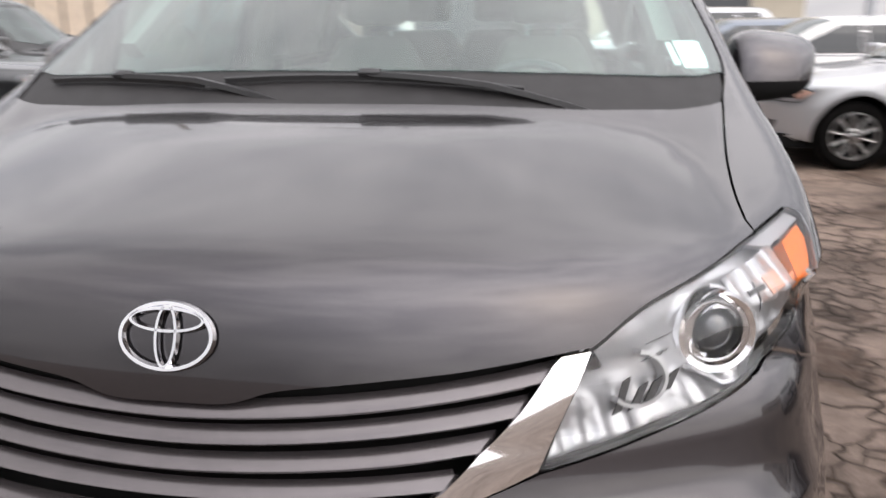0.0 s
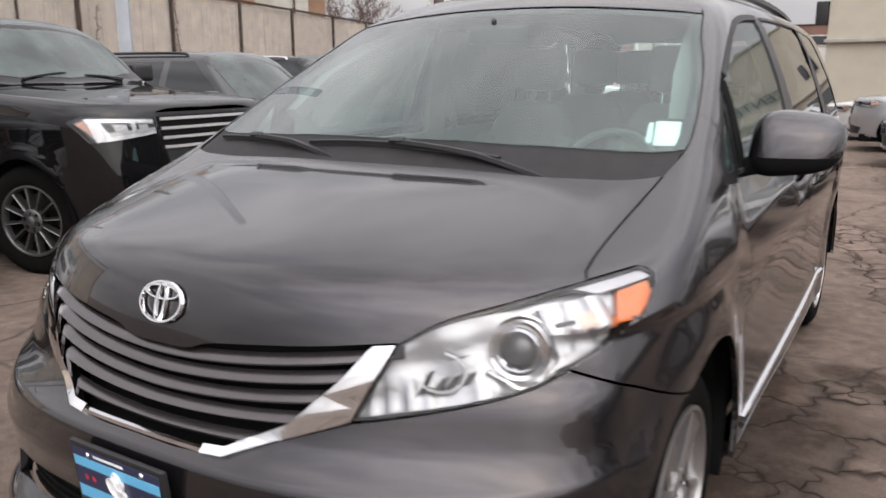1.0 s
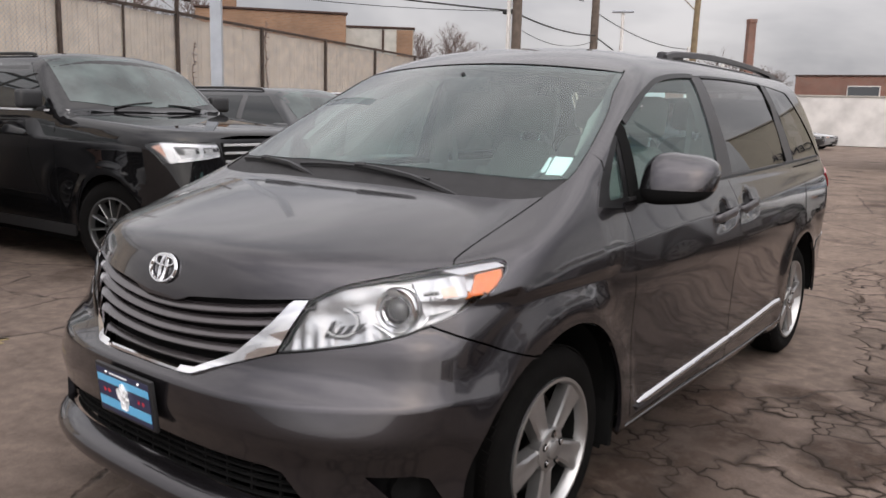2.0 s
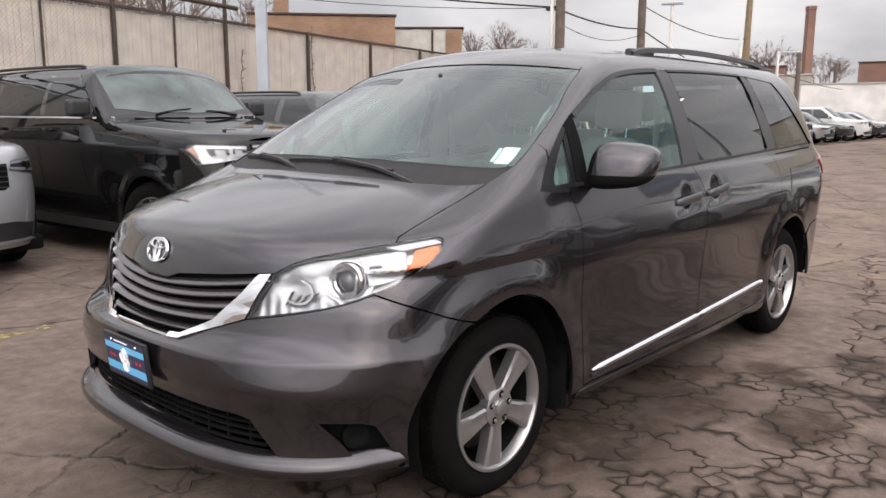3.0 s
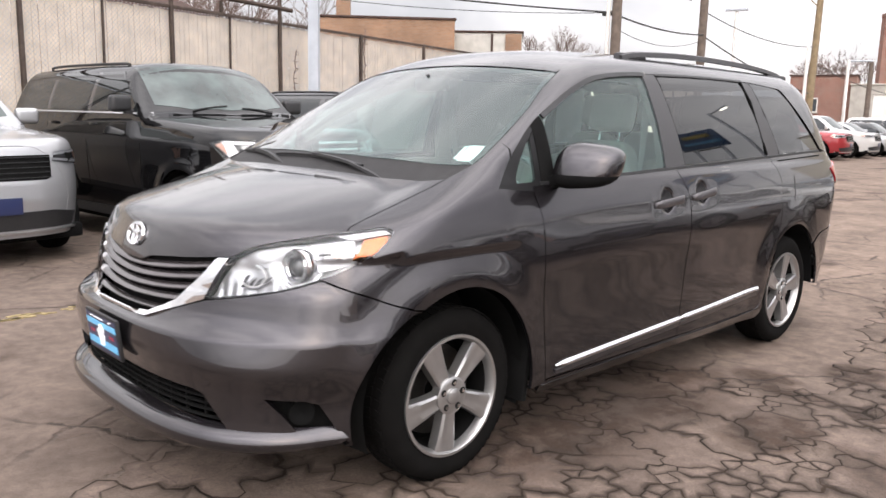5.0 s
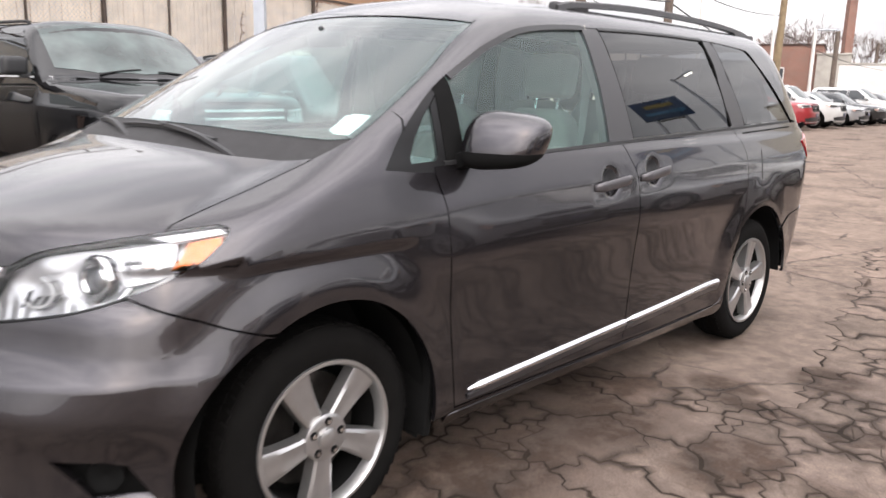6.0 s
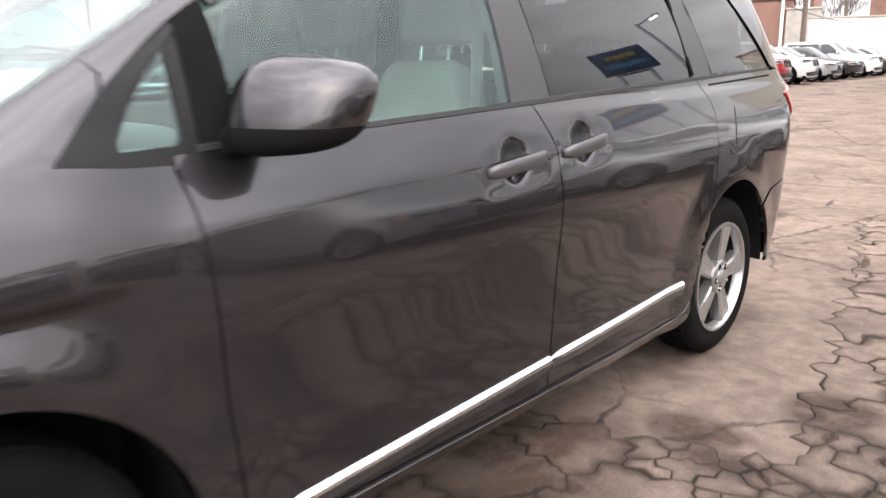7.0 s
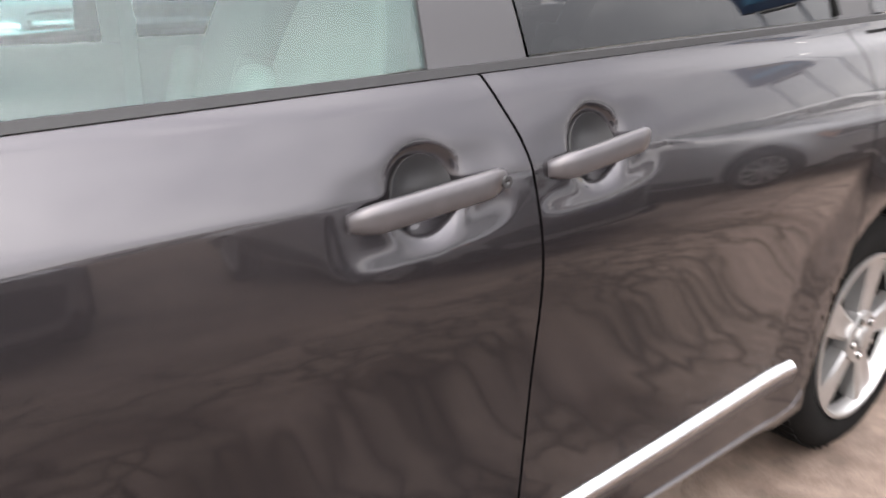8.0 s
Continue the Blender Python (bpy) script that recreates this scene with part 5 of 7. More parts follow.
# ---- the lot ----
def asphalt(name="cracked_asphalt", whole=False):
    """Weathered asphalt; whole: without cracks, for the loose plates, each a little lighter or darker."""
    m = bpy.data.materials.new(name)
    m.use_nodes = True
    nt = m.node_tree
    b = nt.nodes["Principled BSDF"]
    L = nt.links.new

    def node(kind, **kw):
        n = nt.nodes.new(kind)
        for k, v in kw.items():
            n.inputs[k].default_value = v
        return n

    def math_(op, a, b_, clamp=True):
        n = nt.nodes.new("ShaderNodeMath")
        n.operation, n.use_clamp = op, clamp
        for i, q in enumerate((a, b_)):
            if isinstance(q, (int, float)):
                n.inputs[i].default_value = q
            else:
                L(q, n.inputs[i])
        return n.outputs[0]

    def band(src, lo, hi, a=1.0, z=0.0):
        n = node("ShaderNodeMapRange", **{"From Min": lo, "From Max": hi, "To Min": a, "To Max": z})
        L(src, n.inputs["Value"])
        return n.outputs[0]

    co = nt.nodes.new("ShaderNodeTexCoord").outputs["Object"]
    warp = node("ShaderNodeTexNoise", Scale=2.6, Detail=6.0, Roughness=0.66)
    L(co, warp.inputs["Vector"])
    wv = nt.nodes.new("ShaderNodeVectorMath")
    wv.operation = "SUBTRACT"
    wv.inputs[1].default_value = (0.5, 0.5, 0.5)
    L(warp.outputs["Color"], wv.inputs[0])
    ws = nt.nodes.new("ShaderNodeVectorMath")
    ws.operation = "SCALE"
    ws.inputs["Scale"].default_value = 0.25
    L(wv.outputs[0], ws.inputs[0])
    add = nt.nodes.new("ShaderNodeVectorMath")
    add.operation = "ADD"
    L(co, add.inputs[0])
    L(ws.outputs[0], add.inputs[1])
    patch = node("ShaderNodeTexNoise", Scale=0.55, Detail=3.0)
    L(co, patch.inputs["Vector"])
    cracks = None
    # the broken stretch beside the van's doors
    fm = nt.nodes.new("ShaderNodeMapping")
    fm.vector_type = "TEXTURE"
    fm.inputs["Location"].default_value, fm.inputs["Scale"].default_value = (1.35, 0.9, 0), (1.5, 2.6, 5)
    fm.inputs["Rotation"].default_value = (0, 0, radians(-12))
    fg = nt.nodes.new("ShaderNodeTexGradient")
    fg.gradient_type = "SPHERICAL"
    L(add.outputs[0], fm.inputs["Vector"])
    L(fm.outputs[0], fg.inputs["Vector"])
    broken = math_("ADD", math_("MULTIPLY", fg.outputs["Fac"], 0.02), math_("SUBTRACT", patch.outputs["Fac"], 0.06))
    for scale, width, lo, hi in ((0.36, 0.008, 0.0, 0.01), (1.15, 0.022, 0.40, 0.50), (2.3, 0.034, 0.50, 0.62), (4.6, 0.05, 0.74, 0.88)):
        v = node("ShaderNodeTexVoronoi", Scale=scale, Randomness=1.0)
        v.feature, v.voronoi_dimensions = "DISTANCE_TO_EDGE", "2D"
        L(add.outputs[0], v.inputs["Vector"])
        c = band(v.outputs["Distance"], width * 0.25, width)
        c = math_("MULTIPLY", c, band(broken, lo, hi, 0.0, 1.0))
        cracks = c if cracks is None else math_("MAXIMUM", cracks, c)
    ragged = node("ShaderNodeTexNoise", Scale=14.0, Detail=4.0)
    L(co, ragged.inputs["Vector"])
    cracks = math_("MULTIPLY", cracks, band(ragged.outputs["Fac"], 0.30, 0.62, 0.15, 1.0))
    grain = node("ShaderNodeTexNoise", Scale=160.0, Detail=4.0, Roughness=0.7)
    stone = node("ShaderNodeTexVoronoi", Scale=110.0)
    stain = node("ShaderNodeTexNoise", Scale=1.3, Detail=8.0, Roughness=0.6)
    for n in (grain, stone, stain):
        L(co, n.inputs["Vector"])
    base = nt.nodes.new("ShaderNodeValToRGB")
    base.color_ramp.elements[0].position, base.color_ramp.elements[0].color = 0.3, (0.082, 0.0615, 0.0495, 1)
    base.color_ramp.elements[1].position, base.color_ramp.elements[1].color = 0.7, (0.163, 0.124, 0.101, 1)
    L(stain.outputs["Fac"], base.inputs[0])
    speck = nt.nodes.new("ShaderNodeMixRGB")
    speck.blend_type, speck.inputs[0].default_value = "OVERLAY", 0.8
    mottle = node("ShaderNodeTexNoise", Scale=11.0, Detail=9.0, Roughness=0.68)
    L(co, mottle.inputs["Vector"])
    worn = nt.nodes.new("ShaderNodeMixRGB")
    worn.blend_type, worn.inputs[0].default_value = "OVERLAY", 0.85
    L(base.outputs[0], worn.inputs[1])
    L(mottle.outputs["Fac"], worn.inputs[2])
    L(worn.outputs[0], speck.inputs[1])
    L(grain.outputs["Fac"], speck.inputs[2])
    oil = node("ShaderNodeTexNoise", Scale=0.9, Detail=4.0, Roughness=0.5)
    om = nt.nodes.new("ShaderNodeMapping")
    om.inputs["Location"].default_value = (3.1, 1.7, 0)
    L(co, om.inputs["Vector"])
    L(om.outputs[0], oil.inputs["Vector"])
    dark = nt.nodes.new("ShaderNodeMixRGB")
    dark.blend_type = "MULTIPLY"
    dark.inputs[2].default_value = (0.30, 0.25, 0.21, 1)
    halo = node("ShaderNodeTexVoronoi", Scale=1.25, Randomness=1.0)
    halo.feature, halo.voronoi_dimensions = "DISTANCE_TO_EDGE", "2D"
    L(add.outputs[0], halo.inputs["Vector"])
    blots = math_("MULTIPLY", band(halo.outputs["Distance"], 0.0, 0.13, 0.75, 0.0), band(broken, 0.45, 0.65, 0.0, 1.0))
    blots = math_("MULTIPLY", blots, 0.0 if whole else band(stain.outputs["Fac"], 0.40, 0.60, 0.1, 1.0))
    # dark blots at set places, several of them beside the van's sill
    for (sx, sy), (rx_, ry_), k in (((1.84, 2.06), (0.17, 0.13), 7.0), ((1.60, 1.46), (0.24, 0.34), 3.0), ((1.20, 2.22), (0.22, 0.17), 3.0), ((1.52, 2.66), (0.20, 0.27), 2.4), ((1.40, 2.08), (0.34, 0.14), 1.8),
                                    ((0.75, 1.74), (0.34, 0.30), 2.6), ((1.05, 1.45), (0.40, 0.50), 1.6), ((0.98, 0.7), (0.45, 0.9), 1.6), ((2.2, 3.0), (0.5, 0.4), 0.9)):
        sm = nt.nodes.new("ShaderNodeMapping")
        sm.vector_type = "TEXTURE"
        sm.inputs["Location"].default_value, sm.inputs["Scale"].default_value = (sx, sy, 0), (rx_, ry_, 5)
        sg_ = nt.nodes.new("ShaderNodeTexGradient")
        sg_.gradient_type = "SPHERICAL"
        L(add.outputs[0], sm.inputs["Vector"])
        L(sm.outputs[0], sg_.inputs["Vector"])
        spot = math_("MULTIPLY", math_("MULTIPLY", sg_.outputs["Fac"], k), band(mottle.outputs["Fac"], 0.30, 0.55, 0.1, 1.0))
        blots = math_("MAXIMUM", blots, spot)
    L(math_("MAXIMUM", band(oil.outputs["Fac"], 0.585, 0.68, 0.0, 0.9), blots), dark.inputs[0])
    # the ground grows paler towards the aisle behind the van
    sep = nt.nodes.new("ShaderNodeSeparateXYZ")
    L(add.outputs[0], sep.inputs[0])
    reach = math_("ADD", math_("ADD", sep.outputs["Y"], math_("MULTIPLY", sep.outputs["X"], 0.5, False), False), math_("MULTIPLY", patch.outputs["Fac"], 3.0, False), False)
    pale = nt.nodes.new("ShaderNodeMixRGB")
    pale.blend_type = "MULTIPLY"
    pale.inputs[2].default_value = (1.30, 1.27, 1.23, 1)
    L(band(reach, 4.0, 7.5, 0.0, 1.0), pale.inputs[0])
    L(speck.outputs[0], pale.inputs[1])
    L(pale.outputs[0], dark.inputs[1])
    cm = nt.nodes.new("ShaderNodeMixRGB")
    cm.inputs[2].default_value = (0.026, 0.020, 0.017, 1)
    L(math_("MULTIPLY", cracks, 0.85), cm.inputs[0])
    L(dark.outputs[0], cm.inputs[1])
    L(cm.outputs[0], b.inputs["Base Color"])
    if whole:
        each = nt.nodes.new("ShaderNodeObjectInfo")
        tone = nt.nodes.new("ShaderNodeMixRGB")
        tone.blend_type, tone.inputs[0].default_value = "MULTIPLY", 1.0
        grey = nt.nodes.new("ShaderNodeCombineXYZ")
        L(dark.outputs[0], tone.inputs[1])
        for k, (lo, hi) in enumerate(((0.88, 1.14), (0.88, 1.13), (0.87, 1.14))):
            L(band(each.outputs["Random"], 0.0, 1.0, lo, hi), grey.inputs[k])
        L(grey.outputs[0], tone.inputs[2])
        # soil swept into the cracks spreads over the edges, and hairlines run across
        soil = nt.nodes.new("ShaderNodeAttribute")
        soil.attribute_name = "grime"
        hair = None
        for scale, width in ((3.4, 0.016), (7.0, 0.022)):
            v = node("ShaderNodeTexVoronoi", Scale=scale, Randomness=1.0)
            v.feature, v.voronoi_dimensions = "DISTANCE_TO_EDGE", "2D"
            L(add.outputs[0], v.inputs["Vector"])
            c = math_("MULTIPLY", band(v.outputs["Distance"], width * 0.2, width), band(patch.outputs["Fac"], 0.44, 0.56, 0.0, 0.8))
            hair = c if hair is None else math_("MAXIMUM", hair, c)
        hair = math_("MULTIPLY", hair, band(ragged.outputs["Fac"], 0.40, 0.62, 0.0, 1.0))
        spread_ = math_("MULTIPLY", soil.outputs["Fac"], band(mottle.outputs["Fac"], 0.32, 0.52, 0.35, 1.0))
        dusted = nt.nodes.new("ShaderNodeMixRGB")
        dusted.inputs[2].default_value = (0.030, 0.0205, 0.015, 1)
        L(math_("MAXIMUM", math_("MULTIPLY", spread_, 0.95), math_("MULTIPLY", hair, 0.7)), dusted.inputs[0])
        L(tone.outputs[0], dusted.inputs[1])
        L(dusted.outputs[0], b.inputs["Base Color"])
    b.inputs["Roughness"].default_value = 0.85
    b.inputs["Specular IOR Level"].default_value = 0.3
    hgt = math_("SUBTRACT", math_("MULTIPLY", grain.outputs["Fac"], 0.25, False), 0.0 if whole else cracks, False)
    bp = node("ShaderNodeBump", Strength=0.9, Distance=0.014)
    L(hgt, bp.inputs["Height"])
    L(bp.outputs[0], b.inputs["Normal"])
    return m


ASPHALT = asphalt()
bm = bmesh.new()
bmesh.ops.create_grid(bm, x_segments=60, y_segments=60, size=1)
for v in bm.verts:
    # finer near the middle, reaching the horizon
    v.co.x, v.co.y = (math.copysign(abs(q) ** 3.0, q) * 900 for q in (v.co.x, v.co.y))
    v.co.z = GZ
ground = tagged(part("ground", bm, ASPHALT), "weathered cracked asphalt of a car lot", "ground", kind="structure")

# what is left of an old yellow bay line
FADED = material("faded_yellow_paint", (0.27, 0.21, 0.10), 0.85, vary=0.35, scale=25)
rnd_y = random.Random(11)
bm = bmesh.new()
for i in range(26):
    a, b = rnd_y.uniform(-0.30, 0.30), rnd_y.uniform(-0.05, 0.05)
    box(bm, (a, b, 0.003), (rnd_y.uniform(0.03, 0.10), rnd_y.uniform(0.015, 0.04), 0.004), (0, 0, rnd_y.uniform(-20, 20)))
bm.transform(pose(-2.78, -0.44, GZ, 0, 0, 95))
tagged(part("trim", bm, FADED, smooth=False), "flaking remains of a yellow bay line", "paint", kind="structure")


# ---- other parked cars ----
CARGLASS = material("tinted_car_glass", (0.012, 0.015, 0.016), 0.03, 0.0, 0.15, spec=0.55)
CARSCREEN = material("hazy_windscreen_glass", (0.05, 0.066, 0.063), 0.06, 0.0, 0.25, vary=0.5, scale=3.0, spec=0.5)
BLACKWHEEL = material("machined_dark_alloy", (0.13, 0.13, 0.13), 0.3, 0.8, 0.3)


def car_form(c):
    """The smooth outer form of a car: front axle at y = 0, nose towards -y."""
    def f(x, y, z):
        x = np.abs(x)
        t = z - c["crease"]
        w = c["w"] - np.where(t > 0, 0.16 * t + 0.3 * t * t, 0.10 * t * t) - 1.5 * np.maximum(0.30 - z, 0) ** 1.5
        for yw in (0.0, c["wb"]):
            r = np.sqrt((y - yw) ** 2 + (z - c["r"]) ** 2)
            w = w + 0.018 * np.exp(-((r - c["r"] - 0.08) / 0.07) ** 2)
        fy = np.maximum(0.25 - y, 0) / (0.25 + c["fo"] - 0.10 * np.abs(z - 0.62) - 0.22 * np.maximum(z - 0.75, 0) * c["slope"])
        ry = np.maximum(y - c["wb"] + 0.1, 0) / (c["ro"] + 0.1)
        n = c["sq"]
        q = (np.maximum(x / np.maximum(w, 0.3), 0)) ** n + fy ** n + ry ** 5
        shell = (np.maximum(q, 1e-9) ** (1 / n) - 1) * c["w"]
        s = np.clip((y + c["fo"]) / (c["wsb"] + c["fo"]), 0, 1)
        deck = np.where(y > c["rb"] - 0.05, c["deck"], c["belt"] + 0.02)
        hood = c["h0"] + (c["h1"] - c["h0"]) * s ** 0.7
        top = z - (np.where(y < c["wsb"] + 0.1, hood, deck) - 0.05 * (x / c["w"]) ** 4)
        low = smax(shell, top, 0.07)
        g = z - c["belt"]
        side = x - (c["w"] - 0.05 - 0.22 * g - 0.35 * g * g)
        H = c["h"]
        k = (c["wst"] - c["wsb"]) / (H - c["belt"])
        wind = -(y - (c["wsb"] + k * g + 0.22 * x * x)) / math.hypot(1, k)
        kb = (c["rb"] - c["rt"]) / (H - c["belt"])
        back = (y - (c["rb"] - kb * g)) / math.hypot(1, kb)
        roof = z - (H - 0.03 * ((y - c["wst"] - 1.0) / 1.5) ** 2 - 0.06 * (x / 0.7) ** 3)
        cab = smax(smax(smax(side, wind, 0.05), roof, 0.10), back, 0.06)
        cab = np.maximum(cab, c["belt"] - 0.08 - z)
        return smin(low, cab, 0.03)
    return f


def dom_nose(u, v):
    o = np.stack([u, 0 * u + 0.2, v], -1)
    return o, np.tile([0, -1.0, 0], (len(u), 1))


def dom_stern(u, v):
    o = np.stack([u, 0 * u + 2.2, v], -1)
    return o, np.tile([0, 1.0, 0], (len(u), 1))


def add_wheel(template, parent, m):
    w = copy_thing(template, Matrix.Identity(4))
    w.parent = parent
    w.matrix_parent_inverse = Matrix.Identity(4)
    w.matrix_basis = m
    return w


def car(name, label, category, c, paint, at, turn, wheel, far=False, grille=CHROME, rails=False):
    e = thing(name, label, category, "cars parked in the lot", (at[0], at[1], 0), turn)
    f = car_form(c)
    a = c["r"] + 0.055
    W, wb, fo, ro, H, belt_z = c["w"], c["wb"], c["fo"], c["ro"], c["h"], c["belt"]
    d = 0.09 if far else 0.05

    def rdl(y, z):
        return (math.atan2(z - 0.62, W), y)

    zs = 0.24
    low = [rdl(-fo + 0.12, zs + 0.02)] + [rdl(y, z) for y, z in arc(0, c["r"], a, 194, -14, 18)] + [rdl(y, z) for y, z in arc(wb, c["r"], a, 194, -14, 18)] + [rdl(wb + ro - 0.1, zs + 0.04)]
    panel("body", low + [(math.pi / 2, wb + ro - 0.1), (math.pi / 2, -fo + 0.10)], lambda u, v: (np.stack([0 * u, v, 0 * u + 0.62], -1), np.stack([np.cos(u), 0 * u, np.sin(u)], -1)), paint, e, f=f, du=d, dv=d, depth=0.03)
    h0 = c["h0"]
    panel("nose", [(-W * 0.86, 0.27), (W * 0.86, 0.27), (W * 0.90, 0.62), (W * 0.90, h0 - 0.10), (W * 0.6, h0 - 0.03), (-W * 0.6, h0 - 0.03), (-W * 0.90, h0 - 0.10), (-W * 0.90, 0.62)], dom_nose, paint, e, f=f, lift=-0.002, du=d, dv=d, mirror=False)
    panel("tail", [(-W * 0.95, 0.3), (W * 0.95, 0.3), (W * 0.92, c["deck"] - 0.12), (-W * 0.92, c["deck"] - 0.12)], dom_stern, paint, e, f=f, lift=-0.002, du=0.12, dv=0.12, mirror=False)
    part("underside", rbox((0, wb / 2, 0.27), (W * 1.7, wb + fo + ro - 0.5, 0.14), bevel=0.03), DARK, e)
    # glass
    ws0, ws1 = c["wsb"], c["wst"]
    ww = [(0, ws0 + 0.06), (W * 0.45, ws0 + 0.11), (W * 0.79, ws0 + 0.25), (W * 0.72, ws1 + 0.07), (W * 0.4, ws1 - 0.0), (0, ws1 - 0.03)]
    panel("windscreen", ww + [(-u, v) for u, v in reversed(ww[1:-1])], dom_top if belt_z > 0.98 else (lambda u, v: (np.stack([u, v, 0 * u + 0.7], -1), np.tile([0, 0, 1.0], (len(u), 1)))), CARSCREEN, e, f=f, lift=0.003, du=0.12, dv=0.12, mirror=False, depth=0.006)
    zt, zb = H - 0.13, belt_z + 0.03
    k = (ws1 - ws0) / (H - belt_z)
    yf0, yf1 = ws0 + 0.31, ws1 + 0.16
    yr1, yr0 = c["rt"] - 0.12, c["rb"] - 0.28
    cuts = [None, *c["pillars"], None]
    for p, q in zip(cuts, cuts[1:]):
        l0, l1 = (yf0, yf1) if p is None else (p + 0.05, p + 0.05)
        r0, r1 = (yr0, yr1) if q is None else (q - 0.05, q - 0.05)
        if r1 > l1 and r0 > l0:
            panel("side_window", [(l0, zb), (r0, zb), (r1, zt), (l1, zt)], dom_side, CARGLASS, e, f=f, lift=0.003, du=0.1, dv=0.1, depth=0.006)
    for p in c["pillars"]:
        panel("pillar", [(p - 0.045, zb), (p + 0.045, zb), (p + 0.045, zt), (p - 0.045, zt)], dom_side, GLOSSBLACK, e, f=f, lift=0.002, du=0.1, dv=0.1, depth=0.006)
    # face: lamps, grille, lower intake
    lz = c["lamp"]
    lamp = [(W * 0.50, lz - 0.03), (W * 0.90, lz - 0.085 * c["lh"]), (W * 0.955, lz + 0.04), (W * 0.92, lz + 0.075), (W * 0.55, lz + 0.06 * c["lh"])]
    lamps = panel("headlamp", lamp, dom_nose, LENS, e, f=f, lift=0.008, du=0.06, dv=0.05, depth=0.01)
    panel("lamp_bowl", [(W * 0.52, lz - 0.025), (W * 0.89, lz - 0.07 * c["lh"]), (W * 0.94, lz + 0.04), (W * 0.91, lz + 0.065), (W * 0.56, lz + 0.05)], dom_nose, GLOSSBLACK, e, f=f, lift=0.003, du=0.05, dv=0.03, depth=0.01)
    panel("lamp_bar", [(W * 0.53, lz - 0.02), (W * 0.88, lz - 0.06 * c["lh"]), (W * 0.90, lz - 0.03 * c["lh"]), (W * 0.53, lz)], dom_nose, REFLECT, e, f=f, lift=0.006, du=0.05, dv=0.03, depth=0.006)
    panel("lamp_bar", [(W * 0.545, lz + 0.025), (W * 0.90, lz + 0.045), (W * 0.91, lz + 0.062), (W * 0.56, lz + 0.048)], dom_nose, REFLECT, e, f=f, lift=0.006, du=0.05, dv=0.03, depth=0.006)
    panel("amber_marker", [(W * 0.89, lz - 0.05), (W * 0.935, lz + 0.03), (W * 0.91, lz + 0.05), (W * 0.86, lz + 0.04)], dom_nose, AMBER_PALE, e, f=f, lift=0.006, du=0.05, dv=0.03, depth=0.006)
    if c["lh"] > 1.1:
        for o in ([(W * 0.80, lz - 0.085), (W * 0.875, lz - 0.095), (W * 0.905, lz + 0.062), (W * 0.86, lz + 0.060)], [(W * 0.53, lz - 0.045), (W * 0.87, lz - 0.095), (W * 0.875, lz - 0.068), (W * 0.53, lz - 0.018)],
                  [(W * 0.535, lz + 0.03), (W * 0.89, lz + 0.04), (W * 0.90, lz + 0.066), (W * 0.545, lz + 0.052)], [(W * 0.655, lz - 0.05), (W * 0.685, lz - 0.055), (W * 0.70, lz + 0.05), (W * 0.67, lz + 0.05)]):
            panel("lamp_frame", o, dom_nose, SATIN, e, f=f, lift=0.0075, du=0.05, dv=0.03, depth=0.006)
        for o in ([(W * 0.715, lz - 0.02), (W * 0.785, lz - 0.022), (W * 0.80, lz + 0.026), (W * 0.725, lz + 0.024)], [(W * 0.58, lz - 0.02), (W * 0.64, lz - 0.022), (W * 0.65, lz + 0.022), (W * 0.585, lz + 0.02)]):
            panel("lamp_lens", o, dom_nose, LAMPGREY, e, f=f, lift=0.0065, du=0.05, dv=0.03, depth=0.004)
    for s in (1, -1) if c["lh"] < 1.1 else ():
        p, n = on_body([(W * 0.70, lz + 0.0)], dom_nose, 0.0, f)
        bm = spin([(-0.02, 0.045), (0.004, 0.045), (0.006, 0.036), (-0.004, 0.034), (0.0, 0.0005)], 20)
        bm.transform(Matrix.Translation((s * p[0][0], p[0][1], p[0][2])) @ pose(0, 0, 0, 0, 0, -90))
        part("projector", bm, DARK, e)
    gw, g0, g1 = W * 0.48, c["g0"], c["g1"]
    panel("grille", [(-gw, g0 + 0.03), (-gw * 0.9, g0), (gw * 0.9, g0), (gw, g0 + 0.03), (gw * 1.04, g1), (-gw * 1.04, g1)], dom_nose, DARK, e, f=f, lift=0.003, du=0.1, dv=0.05, mirror=False, depth=0.01)
    nb = c["bars"]
    for i in range(nb):
        zz = g0 + 0.02 + (g1 - g0 - 0.04) * i / max(1, nb - 1)
        p, n = on_body([(gw * (j / 6 - 1) * 1.0, zz) for j in range(13)], dom_nose, 0.010, f)
        part("grille_bar", sweep([tuple(q) for q in p], [(-0.006, -c["bt"]), (-0.006, c["bt"]), (0.006, c["bt"] * 0.7), (0.006, -c["bt"] * 0.7)]), grille, e)
    panel("lower_intake", [(-W * 0.72, 0.34), (W * 0.72, 0.34), (W * 0.78, 0.46), (W * 0.5, 0.50), (-W * 0.5, 0.50), (-W * 0.78, 0.46)], dom_nose, PLASTIC, e, f=f, lift=0.004, du=0.1, dv=0.06, mirror=False, depth=0.01)
    p, n = on_body([(W * 0.85 * (j / 8 - 1), 0.315) for j in range(17)], dom_nose, 0.012, f)
    part("bumper_strip", sweep([tuple(q) for q in p], [(-0.01, -0.014), (-0.01, 0.014), (0.012, 0.008), (0.012, -0.008)]), ALLOY, e)
    part("plate", rbox((0, on_body([(0.0, 0.56)], dom_nose, 0.012, f)[0][0][1], 0.56), (0.31, 0.012, 0.15), bevel=0.004), NAVY, e)
